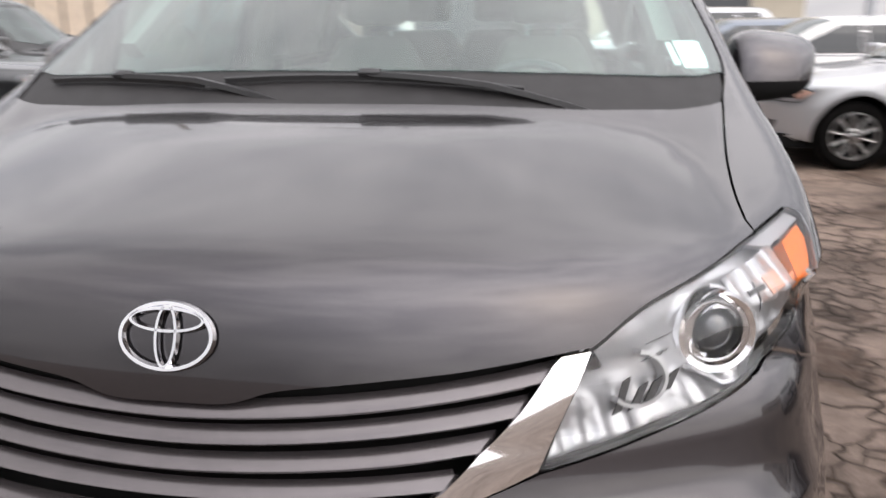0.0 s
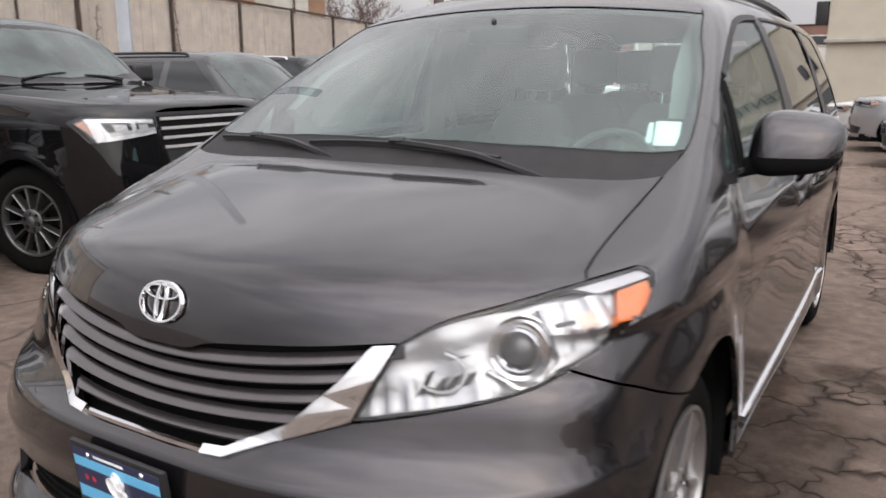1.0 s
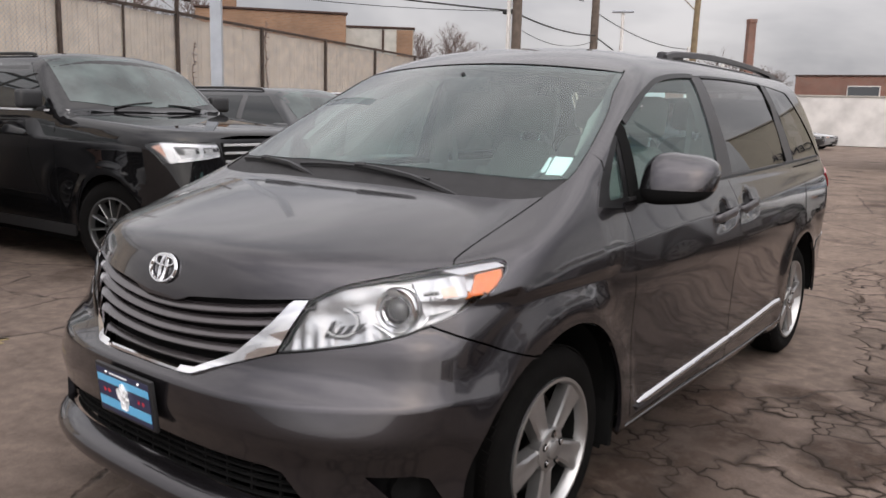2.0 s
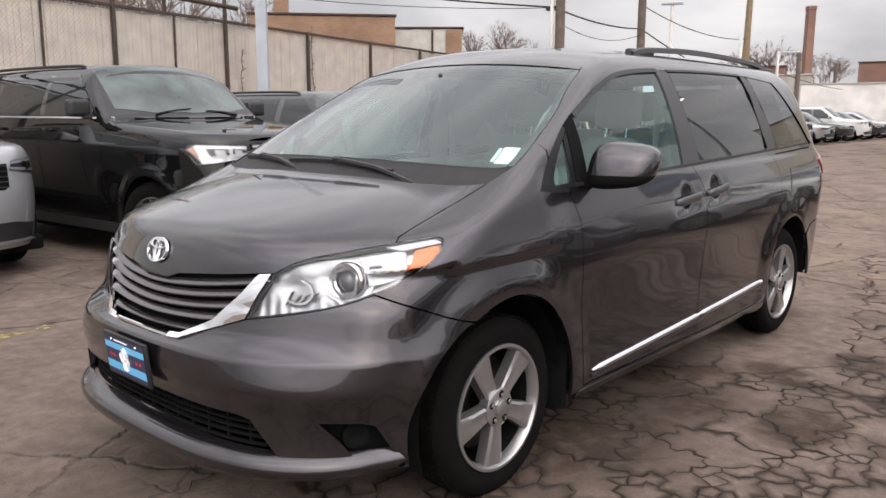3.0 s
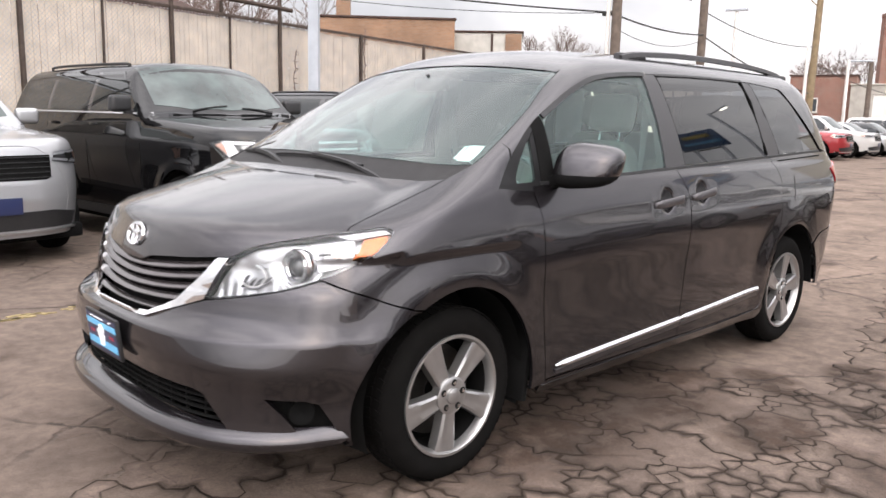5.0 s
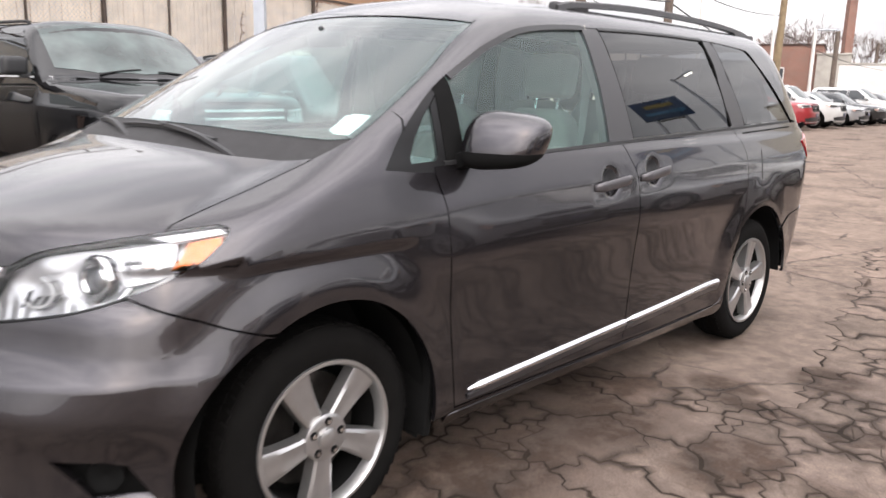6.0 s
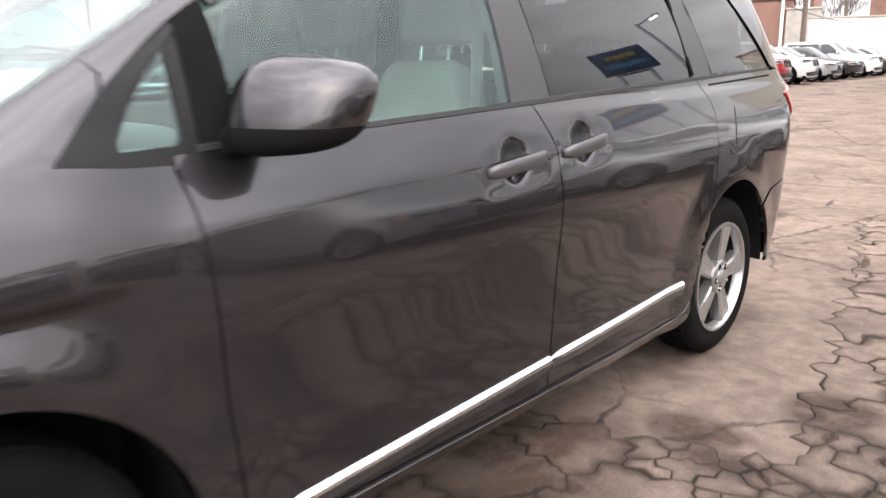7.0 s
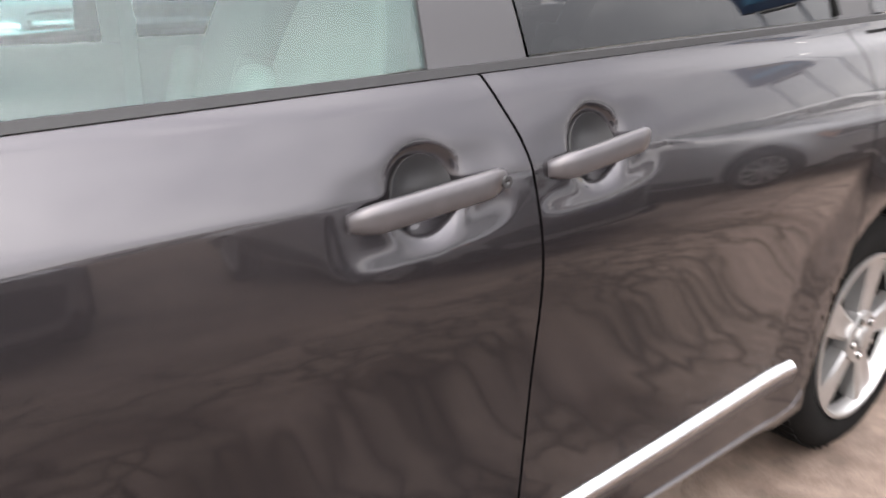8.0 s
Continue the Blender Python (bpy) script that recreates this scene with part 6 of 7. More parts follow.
    # flank details
    strip_pts = [(y, belt_z + 0.005) for y in np.linspace(yf0 - 0.15, c["rb"] - 0.2, 18)]
    p, n = on_body(strip_pts, dom_side, 0.004, f)
    for s in (1, -1):
        part("belt_strip", sweep([(s * q[0], q[1], q[2]) for q in p], [(-0.006, -0.009), (-0.006, 0.009), (0.006, 0.009), (0.006, -0.009)]), c["trim"], e)
        my = ws0 + 0.42
        p2, _ = on_body([(my, belt_z + 0.02)], dom_side, 0.0, f)
        bm = rbox((s * (p2[0][0] + 0.13), my, belt_z + 0.10), (0.23, 0.11, 0.17), (0, 0, s * -8), 0.045, 3)
        mh = part("door_mirror", bm, paint if c["mirror"] else PLASTIC, e, sharp=70)
        part("mirror_arm", rbox((s * (p2[0][0] + 0.02), my, belt_z + 0.02), (0.14, 0.07, 0.05), bevel=0.015), PLASTIC, mh)
        for yh in c["handles"]:
            p3, _ = on_body([(yh, belt_z - 0.12)], dom_side, 0.02, f)
            part("door_handle", rbox((s * p3[0][0], yh, belt_z - 0.12), (0.025, 0.2, 0.03), bevel=0.01), paint, e)
        p4, _ = on_body([(y, 0.33) for y in np.linspace(a + 0.08, wb - a - 0.08, 8)], dom_side, 0.006, f)
        part("sill_strip", sweep([(s * q[0], q[1], q[2]) for q in p4], [(-0.01, -0.05), (-0.01, 0.05), (0.012, 0.04), (0.012, -0.04)]), PLASTIC, e)
        for yb in (c["shut"]):
            p5, _ = on_body([(yb, z) for z in np.linspace(0.36, belt_z - 0.02, 8)], dom_side, -0.001, f)
            part("shut_line", sweep([(s * q[0], q[1], q[2]) for q in p5], [(-0.003, -0.003), (-0.003, 0.003), (0.003, 0.003), (0.003, -0.003)], up=(0, 1, 0)), DARK, e)
        if rails:
            rp = [(s * W * 0.66, y, z) for y, z in crv([(ws1 + 0.3, H - 0.075), (ws1 + 0.45, H - 0.035), (c["rt"] - 0.5, H - 0.035), (c["rt"] - 0.35, H - 0.09)], 5)]
            part("roof_rail", sweep(rp, circle2(0.016, 8)), CHROME if rails == "bright" else PLASTIC, e)
        for yw in (0.0, wb):
            bm = spin([(W - 0.03, a + 0.004), (0.5, a + 0.03), (0.48, 0.01)], 28)
            bmesh.ops.bisect_plane(bm, geom=bm.verts[:] + bm.edges[:] + bm.faces[:], plane_co=(0, 0, -0.12), plane_no=(0, 0, -1), clear_outer=True)
            bm.transform(Matrix.Translation((0, yw, c["r"])))
            if s < 0:
                for v in bm.verts:
                    v.co.x *= -1
            part("wheel_arch_liner", bm, DARK, e)
    for p in ((-0.25, 1), (0.35, 1)):
        q, _ = on_body([(p[0] + 0.42 * (j / 6) - 0.2, ws0 + 0.09 + 0.02 * j / 6) for j in range(7)], dom_top if belt_z > 0.98 else (lambda u, v: (np.stack([u, v, 0 * u + 0.7], -1), np.tile([0, 0, 1.0], (len(u), 1)))), 0.010, f)
        part("wiper", sweep([tuple(r) for r in q], [(-0.006, -0.006), (-0.006, 0.005), (0.006, 0.005), (0.006, -0.006)]), PLASTIC, e)
    # cabin shapes seen through the screen are lost in the tint
    sc = c["r"] / WR
    for y in (0.0, wb):
        for s in (1, -1):
            steer = c["steer"] if y == 0 else 0
            add_wheel(wheel, e, pose(s * (W - 0.035), y, c["r"], 0, 0, (0 if s > 0 else 180) + steer) @ Matrix.Rotation(radians(23 * (y + s)), 4, "X") @ Matrix.Scale(sc, 4))
    return e


SUV = dict(w=1.0, wb=3.11, fo=0.95, ro=1.20, h=1.95, belt=1.38, h0=1.22, h1=1.38, wsb=0.55, wst=1.25, rb=4.10, rt=3.85, deck=1.40, r=0.405, crease=1.12, sq=4.0, slope=0.3,
           lamp=1.09, lh=1.25, g0=0.92, g1=1.16, bars=4, bt=0.012, trim=CHROME, mirror=False, handles=(1.75, 2.80), shut=(0.75, 1.95, 3.0), pillars=(1.95, 3.02), steer=0)
SUV["trim"] = SATIN
CROSS = dict(w=0.94, wb=2.78, fo=0.92, ro=1.0, h=1.69, belt=1.10, h0=0.98, h1=1.11, wsb=0.42, wst=1.15, rb=3.65, rt=3.25, deck=1.12, r=0.36, crease=0.90, sq=3.2, slope=0.7,
             lamp=0.90, lh=1.0, g0=0.70, g1=0.93, bars=5, bt=0.004, trim=PLASTIC, mirror=True, handles=(1.55, 2.45), shut=(0.62, 1.75, 2.6), pillars=(1.70, 2.70), steer=0)
SEDAN = dict(w=0.92, wb=2.80, fo=0.92, ro=1.10, h=1.45, belt=0.95, h0=0.76, h1=0.97, wsb=0.45, wst=1.30, rb=3.55, rt=2.75, deck=1.0, r=0.325, crease=0.80, sq=3.0, slope=0.9,
             lamp=0.70, lh=1.0, g0=0.50, g1=0.68, bars=4, bt=0.005, trim=CHROME, mirror=True, handles=(1.6, 2.45), shut=(0.65, 1.75, 2.6), pillars=(1.75, 2.72), steer=0)

big_wheel = spoke_wheel("wheel_template", None, 0.0, 0.226, WR, 0.22, 12, 90, 0.008, 0.010, BLACKWHEEL, nuts=6)
ten_wheel = spoke_wheel("wheel_template", None, 0.0, 0.238, WR, 0.20, 10, 0, 0.010, 0.016, ALLOY, nuts=5)

suv = car("suv", "large black sport utility vehicle with chrome trim", "suv", dict(SUV, steer=12), PAINT_BLACK, (-4.23, 2.27), 95, big_wheel, grille=SATIN, rails=True)
car("suv", "dark charcoal sport utility vehicle with roof rails", "suv", dict(CROSS, h=1.74), PAINT_DARK, (-4.74, 5.38), 99, big_wheel, rails=True)
car("suv", "black sport utility vehicle with bright roof rails", "suv", dict(CROSS, h=1.76), PAINT_BLACK, (-5.8, 8.2), 99, big_wheel, rails="bright")
car("crossover", "silver crossover with a black mesh grille", "crossover", dict(CROSS, h=1.78, belt=1.23, h0=1.11, h1=1.24, deck=1.24, lamp=0.97, g0=0.78, g1=1.0, crease=0.98), PAINT_SILVER, (-5.45, -0.28), 98, ten_wheel, grille=PLASTIC, rails=True)
car("sedan", "pale silver four-door sedan with many-spoke wheels", "sedan", SEDAN, PAINT_SILVER, (3.05, 7.05), 256 + 18, ten_wheel)
car("sedan", "silver metallic four-door sedan", "sedan", SEDAN, PAINT_SILVER, (3.95, 4.15), 256 + 16, ten_wheel)
car("crossover", "silver grey crossover with a bright barred grille", "crossover", dict(CROSS, trim=CHROME, bars=4, bt=0.008), PAINT_SILVER, (5.7, 1.0), 256 + 16, ten_wheel, grille=SATIN)
for k, (cfg, paint, lab, kind) in enumerate(((SEDAN, PAINT_WHITE, "white four-door sedan", "sedan"), (SEDAN, PAINT_BLUE, "slate grey four-door sedan", "sedan"), (CROSS, PAINT_SILVER, "silver crossover", "crossover"),
                                            (SEDAN, PAINT_WHITE, "white four-door sedan", "sedan"))):
    car(kind, lab + " in a row of parked cars", kind, cfg, paint, (2.3 - 0.72 * k, 9.95 + 2.9 * k), 272, ten_wheel, far=True)
for k, (cfg, paint, lab, kind) in enumerate(((CROSS, PAINT_WHITE, "white crossover", "crossover"), (CROSS, PAINT_RED, "red crossover", "crossover"), (CROSS, PAINT_WHITE, "white crossover", "crossover"), (SEDAN, PAINT_SILVER, "silver sedan", "sedan"),
                                            (SEDAN, PAINT_DARK, "dark grey sedan", "sedan"), (CROSS, PAINT_WHITE, "white crossover", "crossover"), (SEDAN, PAINT_DARK, "charcoal sedan", "sedan"), (SEDAN, PAINT_SILVER, "silver sedan", "sedan"))):
    car(kind, lab + " far off by the fence", kind, cfg, paint, (-9.2 + 0.03 * k, 26.8 + 2.9 * k), 95, ten_wheel, far=True)
for w in (big_wheel, ten_wheel):
    for o in (*w.children_recursive, w):
        bpy.data.objects.remove(o)


# ---- fence, poles, buildings and trees round the lot ----
SLAT = material("beige_fence_slat", (0.57, 0.485, 0.385), 0.8, vary=0.18, scale=3.0, bump=0.3, bscale=40)
RUST = material("rusty_steel", (0.062, 0.045, 0.036), 0.75, 0.3, vary=0.4, scale=9, bump=0.3, bscale=60)
GALV = material("galvanised_steel", (0.36, 0.385, 0.42), 0.5, 0.3, vary=0.1, scale=4)
WOOD = material("weathered_pole_wood", (0.11, 0.085, 0.068), 0.85, vary=0.3, scale=6, bump=0.5, bscale=30)
OCHRE = material("tan_pole_wood", (0.19, 0.14, 0.08), 0.8, vary=0.25, scale=5, bump=0.4, bscale=30)
CABLE = material("black_cable", (0.02, 0.02, 0.02), 0.6)
BARK = material("grey_brown_bark", (0.14, 0.10, 0.085), 0.9, vary=0.3, scale=10)
ROOFRED = material("brown_roof_shingle", (0.048, 0.027, 0.021), 0.9, vary=0.3, scale=5, bump=0.4, bscale=30)
BEIGE = material("beige_cladding", (0.44, 0.405, 0.33), 0.7, vary=0.06, scale=2)
WHITEWALL = material("whitewashed_wall", (0.62, 0.60, 0.575), 0.8, vary=0.2, scale=0.8, bump=0.2, bscale=8)
GREYWALL = material("grey_block_wall", (0.34, 0.32, 0.285), 0.85, vary=0.15, scale=2)
PALEBLOCK = material("pale_grey_block_wall", (0.43, 0.42, 0.385), 0.85, vary=0.15, scale=2)
SIGNBLUE = material("sign_blue", (0.010, 0.035, 0.095), 0.35)
SIGNGOLD = material("sign_gold", (0.24, 0.19, 0.05), 0.35)
SIGNPALE = material("sign_pale_blue", (0.03, 0.14, 0.26), 0.35)
PANE = material("dark_window_pane", (0.04, 0.045, 0.05), 0.1, 0.0, 0.5)


def brickwork(name, a, b, mortar, sx=1.0):
    m = material(name, a, 0.85)
    nt = m.node_tree
    br = nt.nodes.new("ShaderNodeTexBrick")
    br.inputs["Color1"].default_value, br.inputs["Color2"].default_value, br.inputs["Mortar"].default_value = (*a, 1), (*b, 1), (*mortar, 1)
    br.inputs["Scale"].default_value, br.inputs["Mortar Size"].default_value = 1.0, 0.012
    br.inputs["Brick Width"].default_value, br.inputs["Row Height"].default_value = 0.23, 0.076
    co = nt.nodes.new("ShaderNodeTexCoord")
    mp = nt.nodes.new("ShaderNodeMapping")
    mp.inputs["Rotation"].default_value = (radians(90), 0, 0)
    nt.links.new(co.outputs["Object"], mp.inputs["Vector"])
    nt.links.new(mp.outputs[0], br.inputs["Vector"])
    nz = nt.nodes.new("ShaderNodeTexNoise")
    nz.inputs["Scale"].default_value, nz.inputs["Detail"].default_value = 0.8, 6.0
    nt.links.new(co.outputs["Object"], nz.inputs["Vector"])
    mx = nt.nodes.new("ShaderNodeMixRGB")
    mx.blend_type, mx.inputs[0].default_value = "OVERLAY", 0.5
    nt.links.new(br.outputs["Color"], mx.inputs[1])
    nt.links.new(nz.outputs["Fac"], mx.inputs[2])
    nt.links.new(mx.outputs[0], nt.nodes["Principled BSDF"].inputs["Base Color"])
    return m


BRICK_RED = brickwork("red_brick", (0.16, 0.058, 0.04), (0.21, 0.085, 0.06), (0.22, 0.18, 0.15))
BRICK_TAN = brickwork("tan_brick", (0.21, 0.112, 0.060), (0.26, 0.145, 0.082), (0.22, 0.165, 0.125))

# the fence: steel posts and rails, panels of closely set slats, a run of pipe above
FA, FB = Vector((-9.60, -3.92, 0)), Vector((-24.4, 48.0, 0))
FD = (FB - FA).normalized()
FH = 3.4
fence_turn = math.degrees(math.atan2(FD.y, FD.x))
fence = tagged(new("fence"), "tall beige slatted steel-post fence along the lot", "fence")
fence.matrix_world = pose(FA.x, FA.y, GZ, 0, 0, fence_turn)
run = (FB - FA).length
bay = 3.05
nbay = int(run / bay)
for k in range(nbay):
    near = k < 8
    bm = bmesh.new()
    ns = 26 if near else 13
    for i in range(ns):
        w = bay / ns
        box(bm, (k * bay + (i + 0.5) * w, random.uniform(-0.006, 0.006), FH / 2 - 0.04 + random.uniform(-0.012, 0.012)), (w * 0.93, 0.012, FH - 0.1))
    part("slat_panel", bm, SLAT, fence, smooth=False)
    part("post", rbox((k * bay, -0.06, FH / 2 + (0.55 if k in (1, 3, 4) else 0.0)), (0.07, 0.07, FH + (1.1 if k in (1, 3, 4) else 0.05)), bevel=0.012), RUST, fence)
    if k < 4:
        # a slim upright halfway, bent a little
        part("post", rbox((k * bay + bay * 0.5, -0.05, FH / 2), (0.036, 0.04, FH - 0.1), (0, 0.5, 0), 0.01), RUST, fence)
    part("rail", rbox((k * bay + bay / 2, -0.05, FH - 0.02), (bay - 0.09, 0.06, 0.06), bevel=0.01), RUST, fence)
    part("rail", rbox((k * bay + bay / 2, 0.04, 0.30), (bay - 0.09, 0.05, 0.05), bevel=0.01), RUST, fence)
# diamond mesh over the near bays, on the lot's side
bm = bmesh.new()
for k in range(0, 300):
    a = k * 0.085
    for s in (1, -1):
        x0 = a if s > 0 else a + 3.0
        tube(bm, (x0, -0.02, 0.35), (x0 + s * 3.0, -0.02, 3.35), 0.0036, seg=3)
tagged(part("chain_link", bm, GALV, fence, smooth=False), kind="stuff")
pipe = part("pipe", tube(bmesh.new(), (0, -0.06, FH + 0.42), (12.6, -0.06, FH + 0.30), 0.05), RUST, fence)
for x in (2.6, 5.3, 8.0, 10.5):
    part("bracket", rbox((x, -0.0, FH + 0.2), (0.05, 0.06, 0.5), bevel=0.01), RUST, fence)


# dead vines that cling to the slats
rnd_v = random.Random(21)
for x, h0, h1 in ((12.72, 1.2, 2.75), (15.25, 0.6, 3.5), (15.42, 1.4, 3.2)):
    bm = bmesh.new()
    p = Vector((x, -0.05, h0))
    while p.z < h1:
        q = p + Vector((rnd_v.uniform(-0.04, 0.055), rnd_v.uniform(-0.012, 0.012), rnd_v.uniform(0.08, 0.16)))
        tube(bm, p, q, 0.012, 0.010, 5)
        for _ in range(3):
            d = Vector((rnd_v.uniform(-0.12, 0.12), rnd_v.uniform(-0.04, 0.0), rnd_v.uniform(-0.05, 0.08)))
            tube(bm, q, q + d, 0.009, 0.004, 3)
        p = q
    vine = tagged(part("vine", bm, BARK), "dry leafless vine climbing the fence slats", "vine", "vines on the fence")
    vine.matrix_world = fence.matrix_world


def pole(name, label, at, h, r0, r1, mat, seg=14, lean=(0, 0)):
    e = thing(name, label, "utility pole" if "utility" in name else "pole", at=(at[0], at[1], 0))
    part("shaft", tube(bmesh.new(), (0, 0, 0), (lean[0], lean[1], h), r0, r1, seg), mat, e)
    return e


lamp_a = pole("light_pole", "square grey steel light pole by the fence", (-11.61, 7.88), 9.0, 0.16, 0.14, GALV, 4)
p = pole("utility_pole", "weathered wooden utility pole with cables", (-12.25, 19.9), 10.5, 0.17, 0.14, WOOD)
part("insulator", rbox((-0.35, 0, 4.75), (0.35, 0.16, 0.16), bevel=0.04), CABLE, p)
part("guard", tube(bmesh.new(), (-0.24, -0.12, 0), (-0.24, -0.12, 9.5), 0.07), WHITEWALL, p)
p = pole("utility_pole", "wooden utility pole carrying grey transformers", (-13.4, 27.4), 12.0, 0.17, 0.15, WOOD)
for dx, dz in ((-0.42, 7.0), (0.05, 7.5), (0.36, 7.2)):
    c = part("transformer", spin([(-0.5, 0.01), (-0.5, 0.19), (0.42, 0.2), (0.5, 0.12), (0.52, 0.01)], 20), GALV, p)
    c.matrix_basis = pose(dx, -0.18, dz, 0, -90, 0)
part("cross_arm", rbox((0, 0, 9.2), (2.4, 0.12, 0.14), (0, 0, 20), 0.02), WOOD, p)
p = pole("light_pole", "slim white lot light pole with twin heads", (-15.05, 33.3), 6.35, 0.10, 0.08, WHITEWALL, 10)
part("head", rbox((0, 0, 6.4), (1.0, 0.25, 0.10), (0, 0, 20), 0.03), GALV, p)
p = pole("utility_pole", "tall tan wooden utility pole with a cross arm", (-13.9, 39.3), 8.2, 0.19, 0.15, OCHRE, lean=(0.05, 0.2))
part("cross_arm", rbox((-0.6, 0, 8.0), (1.6, 0.1, 0.1), (0, 4, 20), 0.02), OCHRE, p)
part("brace", tube(bmesh.new(), (-0.9, 0, 7.95), (-0.05, 0.1, 7.1), 0.03), OCHRE, p)
p = pole("light_pole", "slim white steel pole with a horizontal arm", (-13.4, 42.7), 4.66, 0.09, 0.08, WHITEWALL, 10)
part("arm", tube(bmesh.new(), (0, 0, 4.6), (1.05, 0.4, 4.6), 0.04), GALV, p)
pole("utility_pole", "dark wooden pole near the brick building", (-13.7, 46.9), 4.8, 0.15, 0.13, WOOD)
pole("light_pole", "slim white lot pole by the parked row", (-13.0, 36.5), 5.0, 0.08, 0.07, WHITEWALL, 10)
for x, y, h in ((-17.2, 66, 5.2), (-15.6, 68, 4.6), (-11.4, 70, 5.0)):
    pole("utility_pole", "thin dark distant wooden pole", (x, y), h, 0.14, 0.12, WOOD, 8)


def cable(a, b, sag, r=0.02):
    a, b = Vector(a), Vector(b)
    pts = [a.lerp(b, t / 16) - Vector((0, 0, sag * 4 * (t / 16) * (1 - t / 16))) for t in range(17)]
    tagged(part("overhead_cable", sweep([tuple(q) for q in pts], circle2(r, 6)), CABLE), "thin black overhead cable between the poles", "cable", "overhead cables")


cable((-12.6, 19.65, 4.75), (-27.5, 3.0, 7.6), 0.5, 0.03)
cable((-12.4, 19.8, 4.72), (-30.0, 6.0, 7.9), 0.9, 0.013)
cable((-12.3, 19.8, 5.5), (-20.0, 4.0, 7.9), 0.35, 0.013)
cable((-12.2, 19.9, 4.63), (-13.3, 27.3, 4.68), 0.15, 0.028)
cable((-12.2, 19.9, 4.2), (-13.4, 27.3, 4.45), 0.35, 0.012)
cable((-13.3, 27.4, 5.55), (-13.9, 39.2, 5.08), 0.35, 0.02)
cable((-13.2, 27.4, 4.55), (-13.9, 39.2, 2.8), 0.2, 0.028)
cable((-13.9, 39.3, 4.3), (-13.4, 60.0, 2.9), 0.5, 0.02)
cable((-12.25, 19.9, 6.6), (-13.9, 27.3, 6.05), 0.3, 0.02)


def building(name, label, c, s, turn, wall, roof, windows=(), parapet=0.3, group=""):
    """A house or shed: walls with openings let in, flat roof with a parapet."""
    e = thing(name, label, "building", group, (c[0], c[1], 0), turn)
    L, D, H = s
    part("wall", rbox((0, 0, H / 2), (L, D, H), bevel=0.02, seg=1), wall, e, smooth=False)
    part("roof", rbox((0, 0, H + 0.06), (L + 0.16, D + 0.16, 0.12), bevel=0.03, seg=1), roof, e, smooth=False)
    for x, z, w, h in windows:
        wd = part("window", rbox((x, -D / 2 - 0.02, z), (w + 0.14, 0.06, h + 0.14), bevel=0.015, seg=1), WHITEWALL, e, smooth=False)
        part("pane", rbox((x, -D / 2 - 0.045, z), (w, 0.03, h), bevel=0.005, seg=1), PANE, wd, smooth=False)
        part("sill", rbox((x, -D / 2 - 0.08, z - h / 2 - 0.1), (w + 0.25, 0.14, 0.07), bevel=0.01, seg=1), GREYWALL, wd, smooth=False)
    return e


t_b = building("brick_building", "low tan brick building with a chimney stack", (-33.0, 27.2), (7.4, 8.0, 6.25), 50, BRICK_TAN, ROOFRED)
part("chimney", rbox((-2.1, -3.6, 7.1), (0.72, 0.6, 1.7), bevel=0.02, seg=1), BRICK_TAN, t_b, smooth=False)
b_b = building("block_building", "grey and white block building behind the fence", (-31.6, 33.4), (5.2, 7.0, 6.0), 42, PALEBLOCK, ROOFRED)
for x, w in ((0.9, 0.12), (2.1, 0.9)):
    part("wall_panel", rbox((x, -3.53, 3.0), (w, 0.10, 5.9), bevel=0.01, seg=1), BRICK_TAN if w > 0.5 else ROOFRED, b_b, smooth=False)
h_b = thing("house", "house with a brown shingled hip roof behind the fence", "house", at=(-23.2, 8.6, 0), turn=62)
part("wall", rbox((0, 0, 1.9), (6.0, 5.0, 3.8), bevel=0.02, seg=1), BRICK_TAN, h_b, smooth=False)
bm = bmesh.new()
base = [bm.verts.new(q) for q in ((-3.4, -2.9, 3.8), (3.4, -2.9, 3.8), (3.4, 2.9, 3.8), (-3.4, 2.9, 3.8))]
ridge = [bm.verts.new((-0.9, 0, 5.25)), bm.verts.new((0.9, 0, 5.25))]
for q in ((0, 1, 5, 4), (1, 2, 5), (2, 3, 4, 5), (3, 0, 4)):
    allv = base + ridge
    bm.faces.new([allv[i] for i in q])
bm.faces.new(base[::-1])
part("roof", bm, ROOFRED, h_b, smooth=False)
building("brick_building", "red brick two-storey building at the lot's end", (-21.6, 61.0), (4.4, 7.0, 4.65), 18, BRICK_RED, ROOFRED, [(-0.6, 2.6, 0.6, 0.9)])
building("block_building", "pale low building beside the brick one", (-18.35, 60.5), (2.2, 5.0, 4.0), 18, GREYWALL, GREYWALL)
ch = thing("chimney_stack", "tall square red brick chimney", "chimney", at=(-18.8, 64.1, 0))
part("shaft", tube(bmesh.new(), (0, 0, 0), (0, 0, 9.2), 0.44, 0.40, 4), BRICK_RED, ch, smooth=False)
part("cap", rbox((0, 0, 9.35), (0.64, 0.64, 0.32), (0, 0, 45), 0.03, 1), BRICK_RED, ch, smooth=False)
wall_end = tagged(part("wall_end", rbox((-1.0, 58.5, 1.6), (31.0, 0.4, 3.2), (0, 0, 14), 0.02, 1), WHITEWALL, smooth=False), "long whitewashed wall at the lot's far end", "wall", kind="structure")
part("coping", rbox((-1.0, 58.5, 3.25), (31.2, 0.5, 0.12), (0, 0, 14), 0.02, 1), GREYWALL, wall_end, smooth=False)
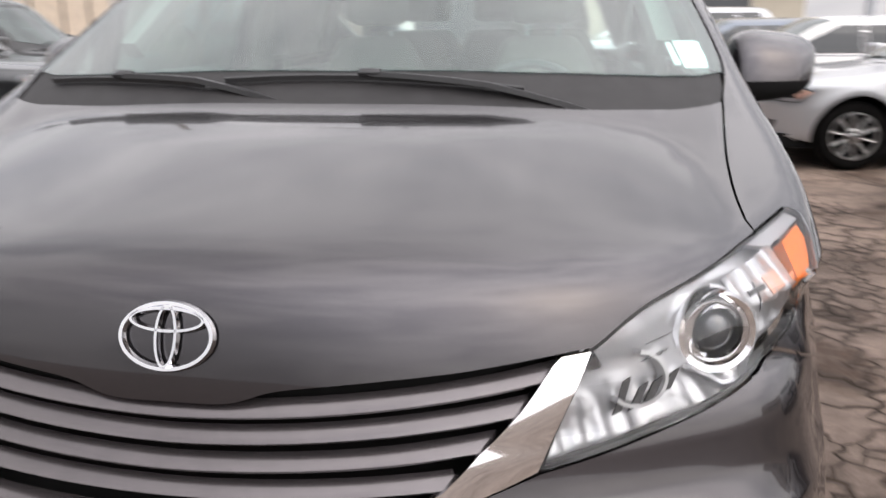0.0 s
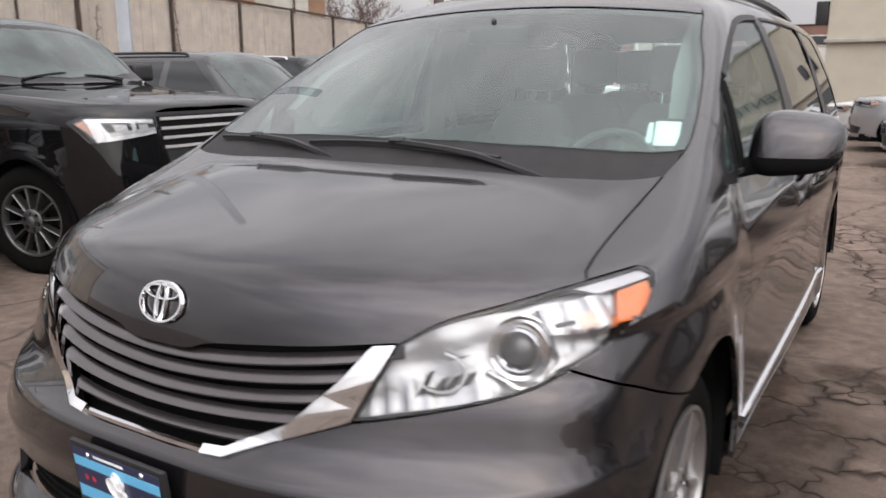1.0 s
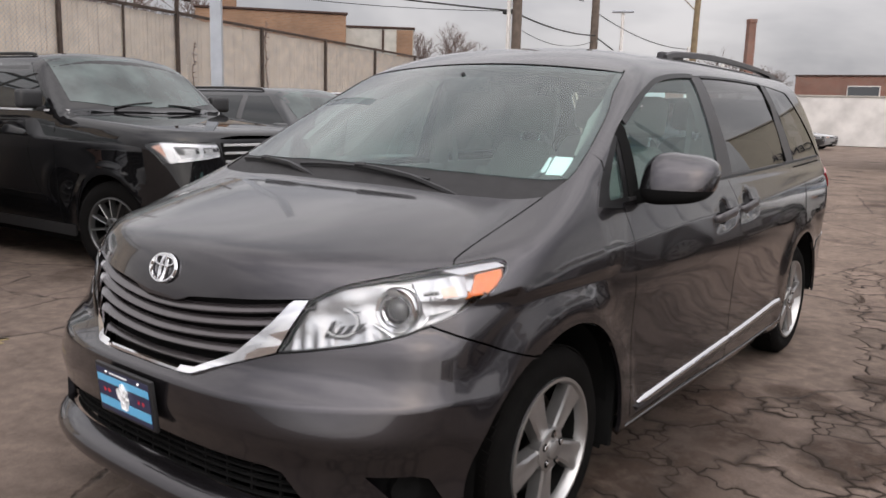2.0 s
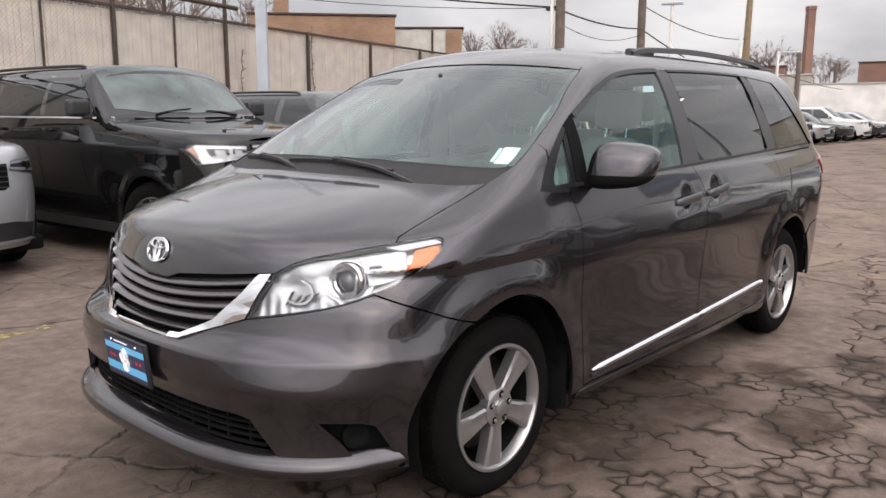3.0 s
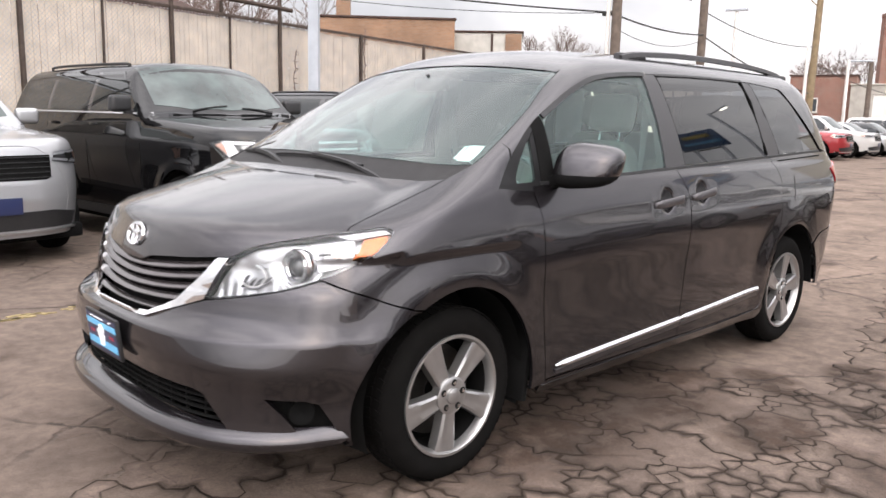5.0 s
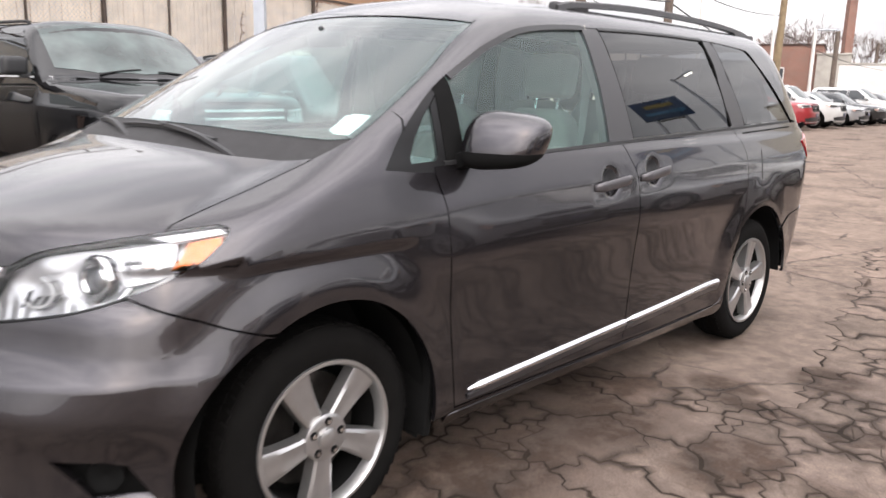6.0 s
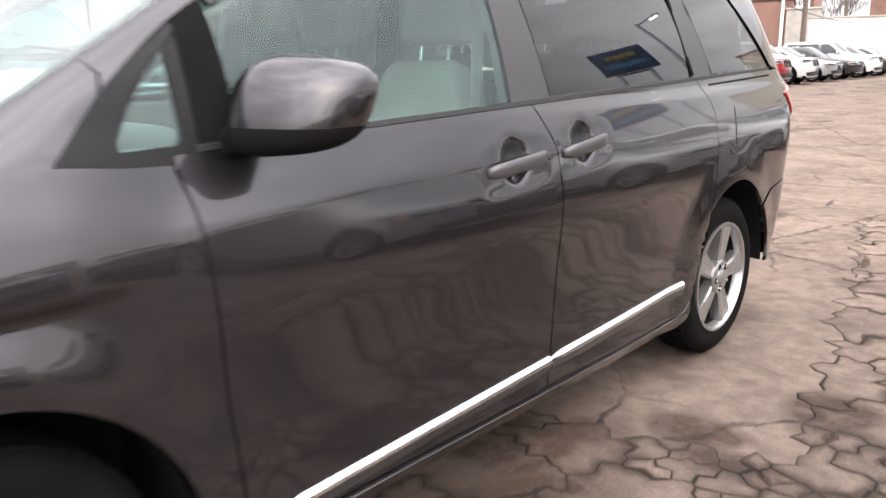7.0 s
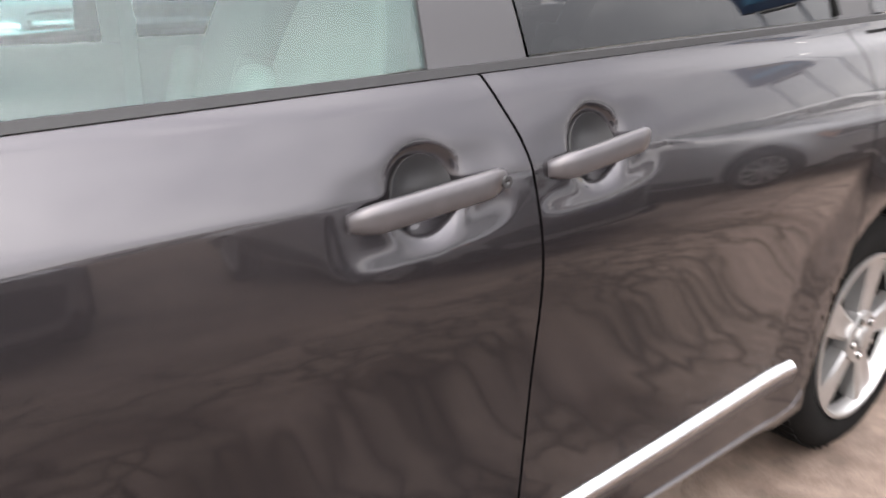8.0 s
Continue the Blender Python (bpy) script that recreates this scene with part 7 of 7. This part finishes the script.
far_b = building("brick_building", "long low brick building beyond the white wall", (0.2, 74.0), (34.0, 8.0, 5.2), 10, BRICK_RED, ROOFRED, [(-12, 3.9, 2.2, 1.0), (-8, 3.9, 2.2, 1.0), (-4, 3.9, 2.2, 1.0), (0, 3.9, 2.2, 1.0), (4, 3.9, 2.2, 1.0)])
# beige clad building on the other side of the lot, with its lettered front towards the cars
rb_ = building("service_building", "beige clad building with a ledge and wide windows", (2.9, 29.5), (9.4, 7.0, 5.6), 0, BEIGE, GREYWALL)
part("ledge", rbox((0, -3.58, 2.45), (9.5, 0.22, 0.12), bevel=0.02, seg=1), GREYWALL, rb_, smooth=False)
for i in range(1, 3):
    sw_ = part("window", rbox((-3.0 + 2.5 * i, -3.53, 1.25), (2.2, 0.10, 1.9), bevel=0.02, seg=1), GREYWALL, rb_, smooth=False)
    part("pane", rbox((-3.0 + 2.5 * i, -3.60, 1.25), (2.0, 0.05, 1.7), bevel=0.01, seg=1), PANE, sw_, smooth=False)
part("lamp_box", rbox((-4.9, -3.3, 3.3), (0.35, 0.5, 0.7), bevel=0.03), PLASTIC, rb_)
fc = thing("service_building", "long low cream building with garage bays", "building", at=(52.0, 6.0, 0), turn=-80)
part("wall", rbox((0, 0, 2.9), (30, 8, 5.8), bevel=0.02, seg=1), BEIGE, fc, smooth=False)
part("roof", rbox((0, 0, 5.86), (30.3, 8.3, 0.14), bevel=0.02, seg=1), GREYWALL, fc, smooth=False)
part("fascia", rbox((0, -4.1, 4.4), (29, 0.2, 1.1), bevel=0.02, seg=1), WHITEWALL, fc, smooth=False)
for x in (-11, -7, -3, 1, 5, 9):
    bay_ = part("bay_door", rbox((x, -4.03, 1.6), (3.0, 0.1, 3.0), bevel=0.02, seg=1), GREYWALL, fc, smooth=False)
    for i in range(3):
        part("pane", rbox((x - 0.95 + 0.95 * i, -4.09, 2.3), (0.8, 0.05, 0.7), bevel=0.01, seg=1), PANE, bay_, smooth=False)
tc = bpy.data.curves.new("lettering", "FONT")
tc.body, tc.size, tc.extrude, tc.align_x = "CENTER", 0.62, 0.03, "CENTER"
txt = new("lettering_curve", tc)
dg = bpy.context.evaluated_depsgraph_get()
me = bpy.data.meshes.new_from_object(txt.evaluated_get(dg))
bpy.data.objects.remove(txt)
me.materials.clear()
me.transform(pose(2.3, -3.56, 3.05, 90, 0, 0))
link("lettering", me, INK, rb_, "dark letters on the beige front")
for i in range(4, 6):
    part("letter_bar", rbox((-3.9 + 0.72 * i, -3.55, 3.4), (0.4, 0.05, 0.66), bevel=0.05), INK, rb_)

# dealer's sign on two posts, and a lamp, seen in the side glass
sg = thing("lot_sign", "blue rectangular sign with a gold band on posts", "sign", at=(9.2, 20.0, 0), turn=-35)
part("board", rbox((0, 0, 6.4), (1.9, 0.3, 1.6), bevel=0.03), SIGNBLUE, sg)
part("band", rbox((0, -0.165, 6.7), (1.1, 0.03, 0.3), bevel=0.01), SIGNGOLD, sg)
part("band", rbox((0, -0.165, 6.1), (1.5, 0.03, 0.26), bevel=0.01), SIGNPALE, sg)
part("frame", rbox((0, 0.02, 5.5), (1.2, 0.12, 0.10), bevel=0.02), PLASTIC, sg)
for x in (-0.55, 0.55):
    part("post", tube(bmesh.new(), (x, 0, 0), (x, 0, 5.68), 0.09), GALV, sg)
lt = pole("light_pole", "tall grey lot light pole with a flood lamp", (8.4, 22.5), 9.0, 0.12, 0.09, GALV, 10)
part("arm", tube(bmesh.new(), (0, 0, 8.9), (-0.7, 0.0, 9.0), 0.05), GALV, lt)
part("head", rbox((-0.9, 0, 9.0), (0.6, 0.3, 0.12), (0, 8, 0), 0.03), GALV, lt)
part("lamp_glass", rbox((-0.9, 0, 8.92), (0.45, 0.22, 0.03), (0, 8, 0), 0.01), material("lit_lamp_glass", (0.9, 0.9, 0.85), 0.3, emit=(1.0, 0.96, 0.85), strength=12.0), lt)


# ---- bare winter trees ----
def bare_tree(at, h, seed, label, top=5):
    rnd = random.Random(seed)
    e = thing("tree", label, "tree", "bare trees behind the lot", (at[0], at[1], 0))
    bm = bmesh.new()
    twigs = bmesh.new()

    def limb(p, d, ln, r, depth):
        q = p + d * ln
        tube(bm if depth < 3 else twigs, p, q, max(r, 0.006), max(r * 0.66, 0.005), 6 if depth < 2 else 3)
        if depth >= top:
            return
        for k in range(rnd.choice((3, 4, 4)) if depth else 4):
            a = rnd.uniform(0, 2 * math.pi)
            s = rnd.uniform(0.35, 0.8)
            n = (d + Vector((math.cos(a) * s, math.sin(a) * s, rnd.uniform(-0.1, 0.35)))).normalized()
            limb(q, n, ln * rnd.uniform(0.6, 0.85), r * 0.62, depth + 1)
    limb(Vector((0, 0, 0)), Vector((0, 0, 1)), h * 0.27, h * 0.013, 0)
    part("trunk", bm, BARK, e)
    tagged(part("crown", twigs, BARK, e), kind="stuff")


for k, (x, y, h) in enumerate(((-34.5, 45.5, 8.5), (-36.5, 44.0, 8.0), (-22.5, 69.0, 8.5), (-25.0, 70.0, 8.0), (-20.0, 71.0, 7.0), (-47.0, 30.0, 11.5), (-50.0, 25.0, 13.0), (-30.0, 15.5, 8.0), (-52.0, 28.0, 11.0))):
    bare_tree((x, y), h, k + 3, "leafless grey-brown winter tree behind the fence")


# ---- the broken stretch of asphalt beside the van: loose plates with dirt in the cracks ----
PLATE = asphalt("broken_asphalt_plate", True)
DIRT = material("dark_dirt_in_cracks", (0.022, 0.015, 0.0105), 0.95, vary=0.6, scale=6.0, bump=0.4, bscale=90, spec=0.2)


def brokenness(x, y):
    """1 where the surface lies in small pieces, 0 where it is whole."""
    core = 1.3 - math.hypot((x - 1.6) / 1.6, (y - 0.55) / 1.95)
    edge = 1.50 - 0.22 * (y - 2.7)
    strip_ = min(1.0, (x - edge + 0.1) / 0.25, (edge + 1.5 - x) / 0.5) if y > 1.9 else 0
    slab = 1.0 if y > 2.05 + 0.25 * (x - 1.1) and x < edge - 0.05 else 0.0
    return min(1.0, max(0.0, core * 1.3, 0.75 * strip_)) * (1 - slab)


def spread(size, seed, tries, area, per=2):
    """Points over an area (x0, x1, y0, y1), no two nearer than the size there."""
    rnd = random.Random(seed)
    pts, grid = [], {}
    for _ in range(tries):
        x, y = rnd.uniform(area[0], area[1]), rnd.uniform(area[2], area[3])
        r = size(x, y)
        gx, gy = int(x * per), int(y * per)
        near = [q for i in (-1, 0, 1) for j in (-1, 0, 1) for q in grid.get((gx + i, gy + j), ())]
        if all((x - u) ** 2 + (y - v) ** 2 > (0.5 * (r + q)) ** 2 for u, v, q in near):
            pts.append((x, y))
            grid.setdefault((gx, gy), []).append((x, y, r))
    return np.array(pts)


AREA = (-0.3, 4.0, -2.4, 7.0)
crumbs = spread(lambda x, y: 0.050 + 0.035 * (1 - brokenness(x, y)), 5, 60000, AREA, 6)
cores = spread(lambda x, y: (0.50 - 0.25 * brokenness(x, y)) * (1 + 0.9 * noise.noise(Vector((x * 0.9, y * 0.9, 3.7)))), 8, 4000, AREA)


def core_of(x, y):
    w = noise.noise_vector(Vector((x * 2.2, y * 2.2, 7.0))) * 0.09
    return int(np.argmin((cores[:, 0] - x - w.x) ** 2 + (cores[:, 1] - y - w.y) ** 2))


def shattered(c):
    return random.Random(c * 31 + 7).random() < 0.30 * brokenness(*cores[c])


bits = spread(lambda x, y: 0.14 + 0.05 * noise.noise(Vector((x * 3, y * 3, 1.3))), 13, 16000, AREA)
group_of = []
for i, (x, y) in enumerate(crumbs):
    c = core_of(x, y)
    group_of.append((c, int(np.argmin((bits[:, 0] - x) ** 2 + (bits[:, 1] - y) ** 2))) if shattered(c) else (c, -1))


def cell(i):
    """The region nearer to one crumb's point than to any other: corners, and beyond each side the neighbour."""
    x, y = crumbs[i]
    d2 = (crumbs[:, 0] - x) ** 2 + (crumbs[:, 1] - y) ** 2
    poly = [((x - 3, y - 3), -1), ((x + 3, y - 3), -1), ((x + 3, y + 3), -1), ((x - 3, y + 3), -1)]
    for j in np.argsort(d2)[1:22]:
        u, v = crumbs[j][0] - x, crumbs[j][1] - y
        c = (u * u + v * v) / 2
        if c > max(u * (p[0] - x) + v * (p[1] - y) for p, _ in poly):
            continue
        out = []
        for (p, e), (q, _) in zip(poly, poly[1:] + poly[:1]):
            dp, dq = u * (p[0] - x) + v * (p[1] - y) - c, u * (q[0] - x) + v * (q[1] - y) - c
            if dp <= 0:
                out.append((p, e))
            if (dp <= 0) != (dq <= 0):
                t = dp / (dp - dq)
                out.append(((p[0] + t * (q[0] - p[0]), p[1] + t * (q[1] - p[1])), int(j) if dp <= 0 else e))
        poly = out
    return poly


def ragged_point(p):
    a = noise.noise_vector(Vector((p[0] * 6, p[1] * 6, 1.0))) * 0.016
    b = noise.noise_vector(Vector((p[0] * 24, p[1] * 24, 2.0))) * 0.006
    return Vector((p[0] + a.x + b.x, p[1] + a.y + b.y))


def crack_width(g, h, p):
    """How wide the crack between two pieces gapes at a place."""
    k = random.Random(min(g, h)[0] * 7919 + max(g, h)[0] * 13 + (min(g, h)[1] + 2) * (max(g, h)[1] + 2)).random()
    loose = g[0] == h[0]
    w = 0.006 + 0.006 * k if loose else 0.004 if k < 0.2 else 0.007 + 0.018 * (k - 0.2)
    return w * (0.4 + 1.9 * abs(noise.noise(Vector((p[0] * 7, p[1] * 7, 5.0)))))


# the sides between pieces, chained into each piece's outline
sides = {}
for i, (x, y) in enumerate(crumbs):
    if not (0.0 < x < 3.6 and -2.0 < y < 6.6) or brokenness(x, y) < 0.06:
        continue
    poly = cell(i)
    for (p, j), (q, _) in zip(poly, poly[1:] + poly[:1]):
        if j >= 0 and group_of[j] != group_of[i]:
            sides.setdefault(group_of[i], []).append((p, q, group_of[j]))
        elif j < 0 or not (0.0 < crumbs[j][0] < 3.6 and -2.0 < crumbs[j][1] < 6.6) or brokenness(*crumbs[j]) < 0.06:
            sides.setdefault(group_of[i], []).append((p, q, (-1, -1)))


def outline(group):
    """The longest closed chain of a piece's sides, as rows of a point and the crack's width there."""
    nxt = {}
    for p, q, h in sides[group]:
        nxt.setdefault((round(p[0], 4), round(p[1], 4)), []).append((p, q, h))
    best = []
    while nxt:
        key = next(iter(nxt))
        chain = []
        while key in nxt:
            p, q, h = nxt[key].pop()
            if not nxt[key]:
                del nxt[key]
            n = 2 if math.dist(p, q) > 0.06 else 1
            for m in range(n):
                w = Vector(((p[0] + (q[0] - p[0]) * m / n), (p[1] + (q[1] - p[1]) * m / n)))
                chain.append((w, crack_width(group, h, w)))
            key = (round(q[0], 4), round(q[1], 4))
        if len(chain) > len(best):
            best = chain
    return [(ragged_point(p), w) for p, w in best]


dirt_v, dirt_f = [], []
rest_v, rest_f, rest_g = [], [], []
pieces = []
for g in sides:
    chain = outline(g)
    if len(chain) > 4:
        c = sum((p for p, _ in chain), Vector((0, 0))) / len(chain)
        pieces.append((math.hypot(c.x - 1.6, (c.y - 1.2) * 0.6), g, c, chain))
pieces.sort(key=lambda q: (q[0], q[1]))
for rank, (_, g, c, chain) in enumerate(pieces):
    n = len(chain)
    k = random.Random(g[0] * 101 + g[1])
    up, tx, ty = 0.0026 + 0.0010 * k.random(), k.uniform(-0.002, 0.002), k.uniform(-0.002, 0.002)
    foot, top_ = [], []
    for m, (p, w) in enumerate(chain):
        d = (chain[(m + 1) % n][0] - chain[m - 1][0]).normalized()
        inward = Vector((-d.y, d.x))
        w = max(w, 0.6 * chain[m - 1][1])
        foot.append(p + inward * w * 0.5)
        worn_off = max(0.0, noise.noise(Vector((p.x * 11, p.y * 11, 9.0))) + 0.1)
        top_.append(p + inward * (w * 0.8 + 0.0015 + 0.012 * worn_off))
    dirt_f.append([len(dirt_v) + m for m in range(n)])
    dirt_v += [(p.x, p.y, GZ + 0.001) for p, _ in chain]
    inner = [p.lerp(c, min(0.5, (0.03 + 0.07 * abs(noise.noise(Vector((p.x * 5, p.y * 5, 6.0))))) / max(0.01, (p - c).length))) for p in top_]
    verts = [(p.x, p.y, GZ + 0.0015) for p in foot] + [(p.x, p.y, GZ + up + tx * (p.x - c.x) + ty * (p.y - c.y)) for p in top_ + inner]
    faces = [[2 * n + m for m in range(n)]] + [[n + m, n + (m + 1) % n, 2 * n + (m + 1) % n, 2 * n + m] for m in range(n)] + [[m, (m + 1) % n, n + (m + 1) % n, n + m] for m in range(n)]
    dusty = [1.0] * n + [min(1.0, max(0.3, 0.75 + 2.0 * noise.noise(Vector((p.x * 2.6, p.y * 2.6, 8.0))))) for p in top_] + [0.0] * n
    if rank < 300:
        me = bpy.data.meshes.new("asphalt_plate")
        me.from_pydata(verts, [], faces)
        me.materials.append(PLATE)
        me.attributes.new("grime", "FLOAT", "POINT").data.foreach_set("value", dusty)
        new("asphalt_plate", me).parent = ground
    else:
        rest_f += [[len(rest_v) + m for m in f] for f in faces]
        rest_v += verts
        rest_g += dusty
me = bpy.data.meshes.new("crack_dirt")
me.from_pydata(dirt_v, [], dirt_f)
link("crack_dirt", me, DIRT, ground)
if rest_v:
    me = bpy.data.meshes.new("far_asphalt_plates")
    me.from_pydata(rest_v, [], rest_f)
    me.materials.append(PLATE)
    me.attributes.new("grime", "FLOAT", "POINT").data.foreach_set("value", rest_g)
    tagged(new("far_asphalt_plates", me), kind="stuff").parent = ground
